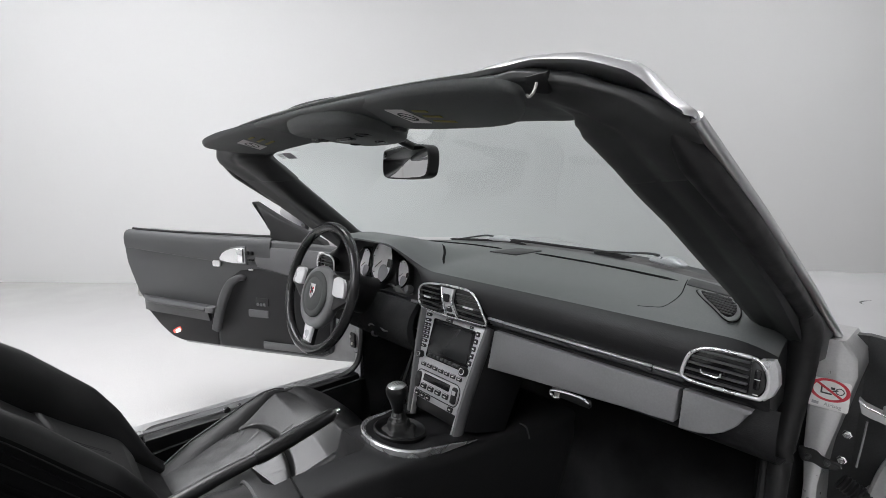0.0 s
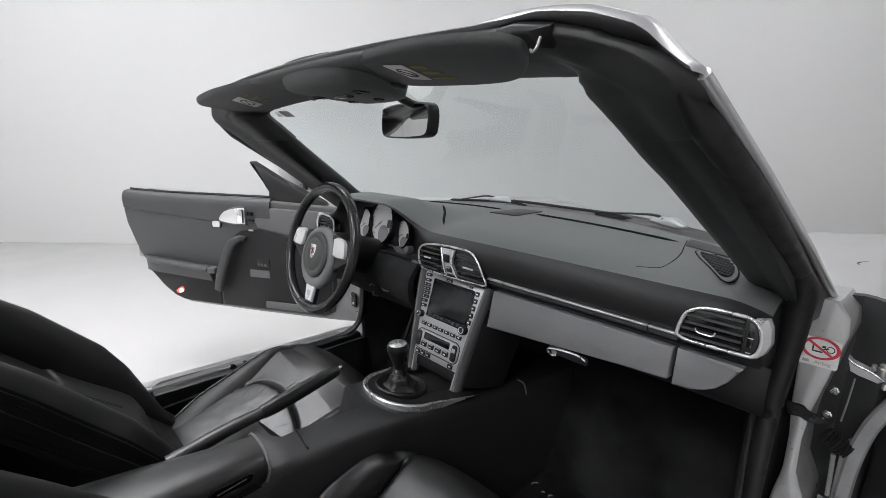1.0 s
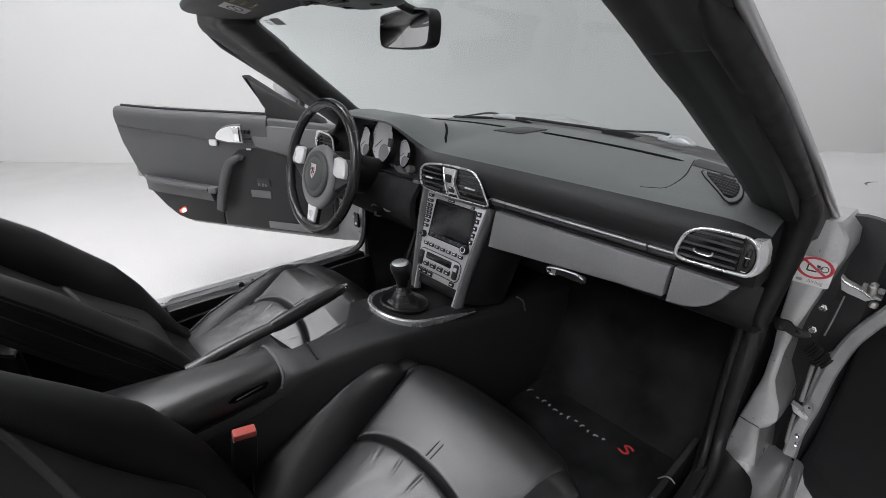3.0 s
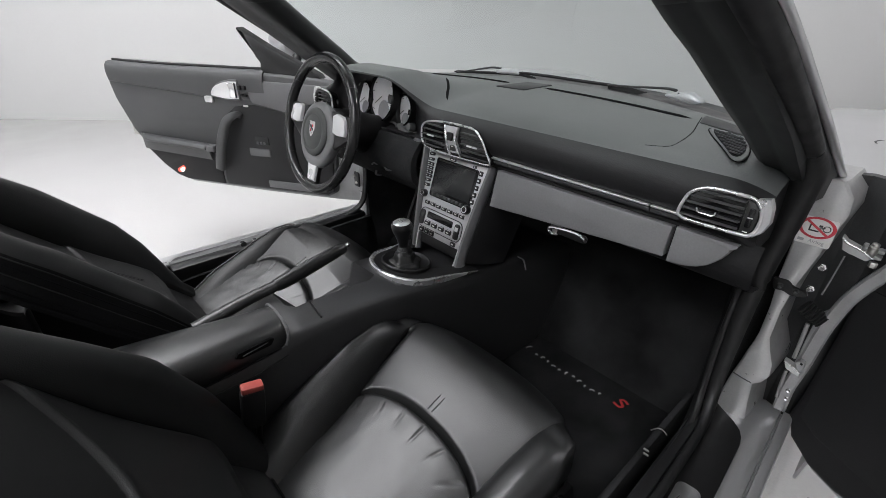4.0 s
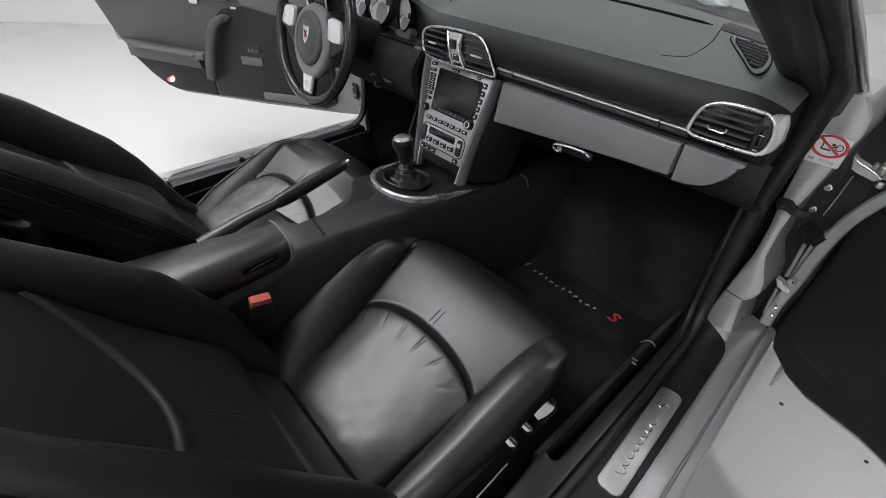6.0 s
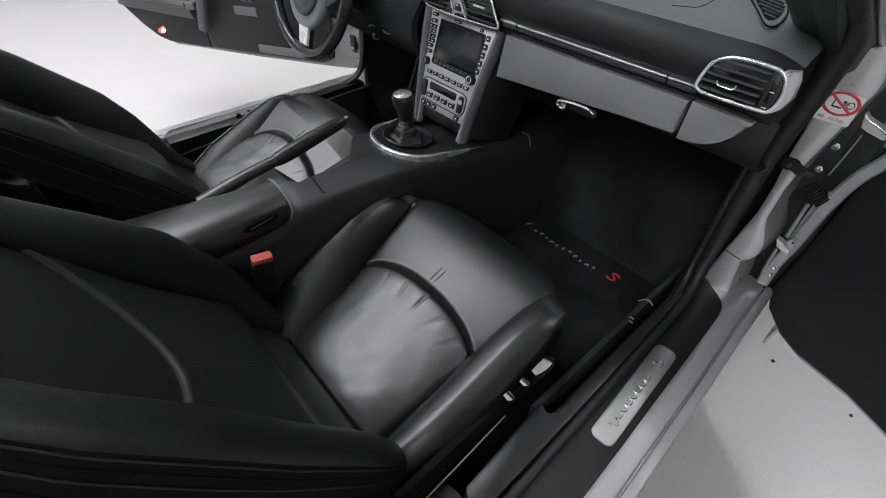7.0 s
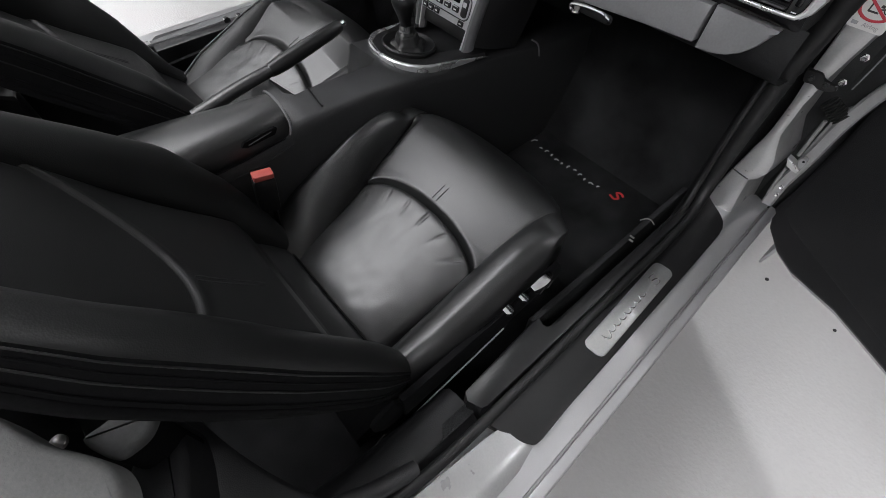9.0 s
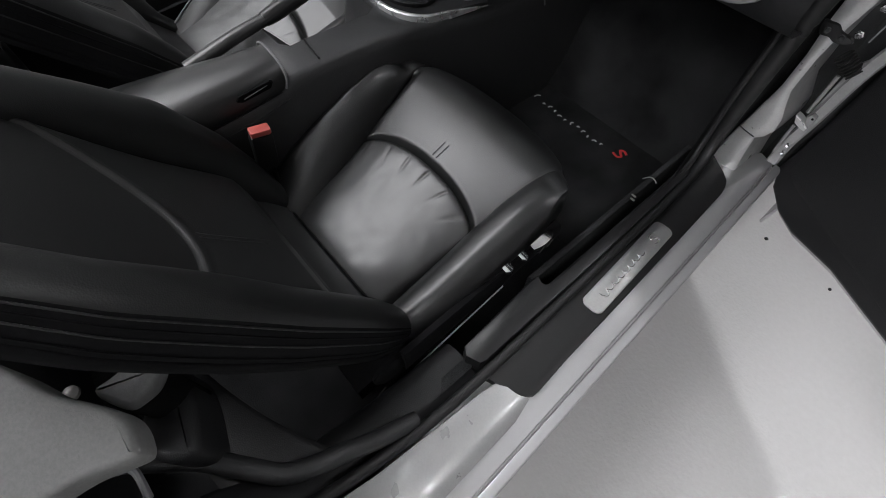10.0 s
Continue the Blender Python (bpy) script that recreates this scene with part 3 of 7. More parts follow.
wiper((-0.22, 1.22, 0.94), [(-0.405, 1.155, 0.938), (-0.344, 1.179, 0.950), (-0.282, 1.199, 0.962), (-0.246, 1.208, 0.961)],
      [(-0.416, 1.150, 0.940), (-0.302, 1.193, 0.944), (-0.187, 1.222, 0.947), (-0.123, 1.232, 0.940)],
      [(-0.264, 1.204, 0.947), (-0.259, 1.205, 0.960), (-0.230, 1.213, 0.964), (-0.204, 1.218, 0.963), (-0.182, 1.223, 0.948), (-0.218, 1.215, 0.945)])
wiper((0.37, 1.17, 0.94), [(0.131, 1.231, 0.950), (0.205, 1.218, 0.956), (0.276, 1.200, 0.963), (0.318, 1.188, 0.967), (0.342, 1.179, 0.966)],
      [(-0.187, 1.222, 0.953), (-0.093, 1.236, 0.952), (0.011, 1.240, 0.950), (0.111, 1.234, 0.950), (0.160, 1.227, 0.950)],
      [(0.313, 1.189, 0.949), (0.327, 1.184, 0.961), (0.359, 1.173, 0.965), (0.379, 1.165, 0.967), (0.396, 1.158, 0.963), (0.417, 1.150, 0.951), (0.398, 1.158, 0.942), (0.355, 1.174, 0.943)],
      ((0.354, 1.175, 0.959), (0.369, 1.170, 0.959)),
      [(0.131, 1.231, 0.948), (0.206, 1.218, 0.953), (0.261, 1.205, 0.948), (0.227, 1.213, 0.938), (0.133, 1.231, 0.935)])

# ---------------------------------------------------------------- doors
HINGE, ALONG, INWARD = V(0.848, 1.020, 0), V(0.8517, -0.5241, 0), V(-0.5241, -0.8517, 0)
DOOR = basis(HINGE, ALONG, (0, 0, 1))            # x: towards the latch, y: up, z: towards the cabin


def dpt(u, z, w):
    return HINGE + ALONG * u + INWARD * w + V(0, 0, z)


def car_door(side, label):
    d = thing("open_door", HINGE * 1.0 if side > 0 else MIRRORED @ HINGE, label, "car door", "open doors")

    def p(name, bm, mat, label="", parent=None, **k):
        return part(name, sided(bm, side), mat, parent or d, label, **k)

    trim = [(1.225, 0.900), (1.237, 0.860), (1.236, 0.800), (1.226, 0.740), (1.170, 0.600), (1.124, 0.543), (1.045, 0.446), (0.975, 0.392), (0.919, 0.373),
            (0.500, 0.352 if side > 0 else 0.368), (0.200, 0.330 if side > 0 else 0.370), (0.090, 0.302 if side > 0 else 0.372), (0.030, 0.305 if side > 0 else 0.376), (-0.022, 0.330 if side > 0 else 0.384), (-0.046, 0.376 if side > 0 else 0.41), (-0.040, 0.44), (-0.036, 0.60), (-0.036, 0.80), (-0.02, 0.858), (0.15, 0.878), (0.40, 0.889), (0.83, 0.893)]
    cx, cz = 0.6, 0.62
    shell = [(cx + (u - cx) * 1.012 + (0.004 if u > 1 else 0), z + ((-0.022 if side < 0 else -0.034) if z < 0.45 else -0.002)) for u, z in trim]
    # same silver shell on both doors; the driver's is coloured as shaded
    p("shell", prism(shell, -0.135, -0.002, DOOR, 0.012), PAINT if side > 0 else PAINT_SHADED, "painted door shell")
    if side < 0:                                       # the trim stops short of the hinge, so the painted end shows
        trim = trim[:11] + [(0.150, 0.372), (0.112, 0.395), (0.104, 0.45), (0.098, 0.62), (0.02, 0.74), (-0.02, 0.80)] + trim[18:]
    # the passenger's skin takes black: its shade is put into the colour
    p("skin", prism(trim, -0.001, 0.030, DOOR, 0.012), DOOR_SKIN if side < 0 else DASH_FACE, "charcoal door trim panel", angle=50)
    # upper shoulder
    rings = []
    for i in range(33):
        u = mix(0.395, 1.222, i / 32)
        top = 0.8915 + 0.0085 * max(0, (u - 0.83) / 0.39) ** 2
        low = 0.775 + 0.045 * max(0, (u - 0.66) / 0.57)
        rings.append([dpt(u, top + 0.004, -0.01), dpt(u, top + 0.006, 0.010), dpt(u, top + 0.001, 0.026), dpt(u, top - 0.012, 0.036), dpt(u, top - 0.035, 0.041), dpt(u, mix(top, low, 0.7), 0.040),
                      dpt(u, low + 0.003, 0.037), dpt(u, low, 0.031), dpt(u, low, 0.02)])
    p("shoulder", loft(rings), DOOR_SKIN, angle=50)
    p("window_seal", tube([dpt(mix(0.40, 1.225, i / 20), 0.899 + 0.0085 * max(0, (mix(0.40, 1.225, i / 20) - 0.83) / 0.39) ** 2, -0.016) for i in range(21)], 0.006, 8), RUBBER)
    # forward upper panel and dark lower panel
    p("front_panel", prism([(0.475, 0.858), (0.480, 0.800), (0.465, 0.765), (0.32, 0.738), (0.02, 0.725), (0.00, 0.85)], 0.03, 0.040, DOOR, 0.008), PANEL, "grey vinyl forward door panel")
    p("lower_panel", prism([(0.560, 0.745), (0.620, 0.705), (0.655, 0.62), (0.682, 0.50), (0.690, 0.40), (0.680, 0.379), *(((0.02, 0.380), (-0.02, 0.395), (-0.027, 0.71)) if side > 0 else ((0.150, 0.382), (0.118, 0.40), (0.106, 0.62), (0.04, 0.715))), (0.32, 0.732), (0.46, 0.758)], 0.028, 0.0335, DOOR, 0.004), DASH_FACE,
      "black lower door panel with speaker")
    # map pocket
    rings = []
    for i in range(21):
        u = mix(0.735, 1.128, i / 20)
        k = math.sin(min(1, (1.135 - u) / 0.09) * math.pi / 2)
        top = mix(0.562, 0.584, (u - 0.735) / 0.4)
        rings.append([dpt(u, top + 0.004, 0.028), dpt(u, top + 0.006, 0.03 + 0.030 * k), dpt(u, top, 0.03 + 0.042 * k), dpt(u, top - 0.010, 0.03 + 0.046 * k), dpt(u, top - 0.018, 0.03 + 0.040 * k), dpt(u, top - 0.022, 0.03 + 0.026 * k),
                      dpt(u, top - 0.07, 0.03 + 0.012 * k), dpt(u, top - 0.07, 0.026)])
    p("pocket_lid", loft(rings), DOOR_SKIN, "charcoal door pocket lid", angle=50)
    p("pocket_end", slab((0.713, 0.553, 0.052), (0.046, 0.030, 0.040), 0.006, DOOR), PANEL)
    p("lower_skirt", prism([(1.105, 0.520), (1.035, 0.440), (0.97, 0.395), (0.915, 0.379), (0.70, 0.376), (0.70, 0.535), (0.76, 0.530)], 0.026, 0.036, DOOR, 0.006), DASH_FACE, "black lower door skirt")
    # pull handle
    grab = spline([(0.534, 0.706, 0.034), (0.550, 0.713, 0.046), (0.570, 0.706, 0.056), (0.596, 0.685, 0.061), (0.620, 0.644, 0.063), (0.643, 0.592, 0.064), (0.668, 0.525, 0.062), (0.690, 0.457, 0.056)], 28)
    rings = []
    for i, q in enumerate(grab):
        t = (grab[min(i + 1, 27)] - grab[max(i - 1, 0)])
        t2 = Vector((t.x, t.y)).normalized()
        nx, nz = t2.y, -t2.x
        wd = mix(0.011, 0.020, min(1, i / 16))
        rings.append([dpt(q.x + nx * a * wd, q.y + nz * a * wd, q.z + b * 0.013) for a, b in ((-1, -0.7), (-1, 0.5), (-0.7, 0.9), (0.7, 0.9), (1, 0.5), (1, -0.7), (0.6, -1), (-0.6, -1))])
    p("pull_handle", loft(rings), DOOR_SKIN, "charcoal curved door pull", angle=50)
    # opener with its silver surround
    surround = [(0.520, 0.851), (0.560, 0.850), (0.598, 0.842), (0.626, 0.832), (0.645, 0.819), (0.658, 0.800), (0.656, 0.789), (0.637, 0.785), (0.590, 0.779), (0.520, 0.780)]
    op = p("opener", prism([(cx2 * 1.06 - 0.0352, 0.811 + (z - 0.811) * 1.2) for cx2, z in surround], 0.03, 0.046, DOOR, 0.006), PANEL, "dark door opener surround")
    p("opener_recess", prism(surround, 0.046, 0.0485, DOOR, 0.002), ALU, "silver opener recess", parent=op)
    p("opener_lever", prism([(0.524, 0.847), (0.562, 0.846), (0.553, 0.815), (0.558, 0.786), (0.524, 0.785)], 0.0485, 0.058, DOOR, 0.004), CHROME, "chrome door opener lever", parent=op)
    for u, z in ((0.507, 0.828), (0.486, 0.828), (0.500, 0.798), (0.484, 0.797)):
        p("switch", slab((u, z, 0.046), (0.015, 0.018 if z > 0.81 else 0.010, 0.014), 0.003, DOOR), BLACK)
    p("lock_button", prism(rounded(0.042, 0.028, 0.008), 0.036, 0.043, DOOR @ Matrix.Translation((0.683, 0.770, 0)), 0.003), ALU, "pale silver lock button")
    p("marker_light", prism(rounded(0.024, 0.008, 0.003), 0.040, 0.044, DOOR @ Matrix.Translation((0.497, 0.752, 0)), 0.002), LABEL, "small white marker")
    sp = p("switch_panel", prism(rounded(0.068, 0.038, 0.006), 0.033, 0.037, DOOR @ Matrix.Translation((0.450, 0.604, 0)), 0.003), BLACK, "black switch panel")
    for k in range(3):
        p("button", slab((0.436 + 0.017 * k, 0.594, 0.039), (0.012, 0.013, 0.006), 0.002, DOOR), PANEL, parent=sp)
    p("cover_plate", prism(rounded(0.106, 0.035, 0.004), 0.033, 0.038, DOOR @ Matrix.Translation((0.471, 0.549, 0)), 0.003), PANEL, "grey cover plate")
    if side < 0:
        p("kick_plate", prism(rounded(0.215, 0.034, 0.004), 0.033, 0.039, DOOR @ Matrix.Translation((0.343, 0.404, 0)), 0.003), PANEL, "grey kick plate")
    lamp = p("courtesy_lamp", prism(rounded(0.050, 0.020, 0.009), 0.030, 0.040, DOOR @ Matrix.Translation((0.938, 0.427, 0)) @ Matrix.Rotation(radians(-28), 4, "Z"), 0.004), LENS_RED, "lit red and white door courtesy lamp")
    p("lamp_lens", prism(rounded(0.026, 0.016, 0.006), 0.040, 0.0415, DOOR @ Matrix.Translation((0.929, 0.426, 0)) @ Matrix.Rotation(radians(-28), 4, "Z"), 0.001), LENS_WHITE, parent=lamp)
    p("latch", slab((1.195, 0.600, -0.03), (0.050, 0.075, 0.05), 0.008, DOOR), STEEL, "steel door latch")
    # mirror sail and outer mirror
    p("mirror_sail", prism([(0.493, 1.056), (0.478, 1.040), (0.424, 0.945), (0.408, 0.925), (0.412, 0.905), (0.395, 0.868), (0.13, 0.866), (0.15, 0.892), (0.227, 0.927), (0.36, 0.985)], -0.030, 0.016, DOOR, 0.006), BLACK,
      "black triangular mirror sail")
    rings = []
    for i in range(13):
        a = math.pi * i / 12
        c, r = dpt(mix(0.47, 0.22, i / 12), 1.005 - 0.05 * (i / 12), -0.16), 0.010 + 0.062 * math.sin(a) ** 0.6
        rings.append([c + INWARD * (r * 0.9 * math.cos(q)) + V(0, 0, 0.85 * r * math.sin(q)) for q in (2 * math.pi * j / 16 for j in range(16))])
    om = p("outer_mirror", loft(rings), PAINT, "silver outer mirror housing")
    p("mirror_foot", tube([dpt(0.30, 0.905, -0.03), dpt(0.30, 0.92, -0.08), dpt(0.32, 0.95, -0.13)], [0.022, 0.018, 0.022], 10), BLACK, parent=om)
    # door end hinge straps
    for z in (0.46, 0.77):
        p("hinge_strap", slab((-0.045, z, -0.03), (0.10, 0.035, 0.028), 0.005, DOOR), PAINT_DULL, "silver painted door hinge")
    return d


car_door(-1, "driver's door, wide open, charcoal trim with silver opener")
car_door(1, "passenger's door, wide open, charcoal trim coloured darker as shaded, silver outer shell")

# ---------------------------------------------------------------- dashboard
dash = thing("dashboard", (0, 0.95, 0.6), "dark grey and black leather dashboard with silver trim", "dashboard")


def hood(x):
    """How far the instrument hood swells at x, 0 to 1."""
    d = abs(x + 0.355)
    return 0.5 + 0.5 * math.cos(math.pi * min(1, max(0, (d - 0.10) / 0.17)))


def dash_profile(x):
    h = hood(x)
    g = glass_base(x)
    end = max(0.0, (abs(x) - 0.60) / 0.09)
    top = [V(x, g.y + 0.01, g.z - 0.016), V(x, mix(1.10, g.y - 0.05, 0.55), 0.943 - 0.02 * x * x), V(x, 1.00, 0.936 + 0.012 * h), V(x, 0.90, 0.929 + 0.040 * h), V(x, 0.85, 0.924 + 0.058 * h),
           V(x, 0.815 - 0.04 * h, 0.917 + 0.066 * h), V(x, 0.790 - 0.044 * h, 0.908 + 0.065 * h)]
    face = [V(x, 0.778 - 0.032 * h, 0.899 + 0.069 * h), V(x, 0.768 + 0.024 * h, 0.886 + 0.080 * h), V(x, 0.764 + 0.074 * h, 0.866 + 0.096 * h), V(x, 0.766 + 0.066 * h, 0.846 - 0.010 * h), V(x, 0.772 + 0.030 * h, 0.832 - 0.012 * h),
            V(x, 0.775, 0.822), V(x, 0.785, 0.812)]
    drop = V(0, 0.02 * end * end, -0.03 * end * end)
    return [p + drop for p in top], [p + drop for p in face]


XS = [mix(-0.667, 0.667, i / 96) for i in range(97)]
rows = [dash_profile(x) for x in XS]
rings = [spline(t, 22) + spline([t[-1], *f][:], 26)[1:] for t, f in rows]
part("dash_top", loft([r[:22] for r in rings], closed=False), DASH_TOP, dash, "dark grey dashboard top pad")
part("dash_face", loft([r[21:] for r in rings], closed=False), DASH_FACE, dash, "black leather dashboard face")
for side in (1, -1):
    end_ring = rings[-1] if side > 0 else rings[0]
    bm = bmesh.new()
    bm.faces.new([bm.verts.new(p) for p in [*end_ring, V(side * 0.667, 1.1, 0.80)]])
    part("dash_end", bm, DASH_FACE, dash)

# pad outline and defroster slots let into the top
def top_z(x, y):
    t, f = dash_profile(x)
    t = spline(t, 60)[::-1]
    return interp(y, [p.y for p in t], [p.z for p in t])


def top_frame(x, y, way):
    """A flat frame lying on the dashboard top at x, y, its x axis along way."""
    o, a, b = on_top(x, y, 0), on_top(x + 0.02, y, 0), on_top(x, y + 0.02, 0)
    up = (a - o).cross(b - o).normalized()
    wx = V(*way, 0)
    wx = (wx - up * wx.dot(up)).normalized()
    return basis(o, wx, up.cross(wx))


def on_top(x, y, up=0.001):
    return V(x, y, top_z(x, y) + up)


for a, b in (((-0.39, 1.035), (-0.11, 1.098)), ((0.015, 1.098), (0.44, 1.030))):
    path = [on_top(mix(a[0], b[0], i / 16), mix(a[1], b[1], i / 16) + 0.012 * math.sin(math.pi * i / 16), 0.0012) for i in range(17)]
    part("defroster_slot", tube(path, [0.0065 if 0 < i < 16 else 0.001 for i in range(17)], 6, flat=0.35), MATTE, dash, "narrow black defroster slot")
seam = spline([on_top(x, y, 0) for x, y in ((0.444, 0.825), (0.467, 0.832), (0.483, 0.843), (0.486, 0.883), (0.480, 0.939), (0.466, 0.996), (0.451, 1.056))], 34)
part("airbag_seam", tube(seam, 0.0011, 6, flat=0.5), MATTE, dash)
part("pad_notch", tube(spline([on_top(-0.230, 0.951, 0.0), on_top(-0.190, 0.920, 0.0), on_top(-0.153, 0.889, 0.0), on_top(-0.128, 0.862, 0.0), on_top(-0.100, 0.837, 0.0)], 14), [0.001, 0.0025, 0.0035] + [0.0042] * 8 + [0.0035, 0.0025, 0.001], 6, flat=0.5), MATTE, dash)
m = top_frame(-0.045, 1.085, (1, 0.12))
part("sensor_cover", prism([(-0.065, -0.045), (0.030, -0.050), (0.060, 0.05), (-0.02, 0.05)], -0.002, 0.003, m, 0.002), GRILLE, dash, "small grey sensor cover")
plate = [(0.457, 1.042), (0.455, 1.066), (0.497, 1.046), (0.528, 1.026), (0.557, 0.969), (0.466, 1.008)]
part("speaker_cover", loft([[on_top(mix(0.50, x, k), mix(1.02, y, k), h) for x, y in plate] for k, h in ((1.0, -0.004), (1.0, 0.002), (0.96, 0.003))]), GRILLE, dash, "flat grey tweeter cover")


# side window demister
def demister(cx, cy):
    m = top_frame(cx, cy, (1, 0))
    out = [(-0.058, 0.074), (-0.046, 0.080), (-0.022, 0.074), (0.007, 0.052), (0.028, 0.019), (0.042, -0.026), (0.045, -0.060), (0.038, -0.072), (0.026, -0.062), (0.012, -0.040), (-0.010, -0.006), (-0.042, 0.042)]
    out = [(p.x, p.y) for p in spline([(*p, 0) for p in out], 44, True)]
    v = part("demister_vent", prism(out, -0.004, 0.0035, m, 0.003), DASH_TOP, dash, "oval demister vent")
    inner = [(0.002 + (x - 0.002) * 0.80, 0.006 + (y - 0.006) * 0.82) for x, y in out]
    part("vent_well", prism(inner, 0.003, 0.0042, m), MATTE, v)
    part("vent_groove", tube([m @ V(x * 1.03, y * 1.03, 0.001) for x, y in out], 0.0011, 6, True, up=(0, -0.2, 1)), MATTE, v)
    for k in range(9):
        level = -0.046 + 0.0125 * k                   # slats run at a slant across the oval
        xs = []
        for (ax, ay), (bx, by) in zip(inner, inner[1:] + inner[:1]):
            da, db = ay + 0.45 * ax - level, by + 0.45 * bx - level
            if da * db < 0:
                t = da / (da - db)
                xs.append((mix(ax, bx, t), mix(ay, by, t)))
        if len(xs) == 2:
            part("slat", tube([m @ V(*xs[0], 0.0055), m @ V(*xs[1], 0.0055)], 0.0017, 6), GRILLE, v)


demister(0.556, 0.897)

# silver strip
for x0, x1 in ((0.128, 0.1725), (0.1745, 0.500), (0.502, 0.552)):
    bm = slab(((x0 + x1) / 2, 0.769, 0.8345), (x1 - x0, 0.012, 0.0050), 0.0020)
    part("trim_strip", bm, ALU, dash, "silver trim strip")
    part("trim_shadow_strip", slab(((x0 + x1) / 2, 0.7715, 0.8265), (x1 - x0, 0.010, 0.009), 0.002), GRILLE, dash)

# lid of the glove box and the panel beside it
FRONT = basis((0, 0.772, 0.815), (1, 0, 0), (0, 0.14, 0.99))
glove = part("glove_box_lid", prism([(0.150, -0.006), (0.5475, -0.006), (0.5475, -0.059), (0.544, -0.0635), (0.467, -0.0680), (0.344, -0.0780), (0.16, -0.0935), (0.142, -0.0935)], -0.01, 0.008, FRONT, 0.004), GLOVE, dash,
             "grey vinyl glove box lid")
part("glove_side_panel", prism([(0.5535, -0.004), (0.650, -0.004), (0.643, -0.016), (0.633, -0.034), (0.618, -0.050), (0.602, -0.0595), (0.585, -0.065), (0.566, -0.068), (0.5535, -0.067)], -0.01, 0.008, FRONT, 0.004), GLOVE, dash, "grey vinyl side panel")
part("glove_lock", turned([(0.0060, -0.004), (0.0060, 0.003), (0.0045, 0.005), (0.0005, 0.0052)], basis((0.330, 0.7500, 0.7285), (1, 0, 0), (0, 0.14, 0.99)), 20), STEEL, dash, "round glove box lock")
part("glove_pull", tube(spline([(0.337, 0.747, 0.7230), (0.326, 0.746, 0.7205), (0.317, 0.745, 0.7260), (0.320, 0.744, 0.7330), (0.335, 0.743, 0.7375), (0.362, 0.743, 0.7410), (0.386, 0.743, 0.7415), (0.398, 0.744, 0.7370), (0.402, 0.748, 0.7300)], 30), 0.0030, 8), CHROME, dash, "chrome glove box handle")
part("handle_recess", prism(rounded(0.088, 0.016, 0.007), 0, 0.003, basis((0.360, 0.752, 0.731), (1, 0, 0), (0, 0.2, 1)), 0.001), BLACK, dash)
# lower dashboard
def under(u, v):
    x = mix(-0.68, 0.68, u)
    p = spline([(x, 0.785, 0.815), (x, 0.778, 0.765), (x, 0.800, 0.728), (x, 0.85, 0.705), (x, 0.92, 0.690), (x, 1.02, 0.680), (x, 1.15, 0.68)], 25)[int(round(v * 24))]
    return p
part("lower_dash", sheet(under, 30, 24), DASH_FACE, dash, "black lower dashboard")

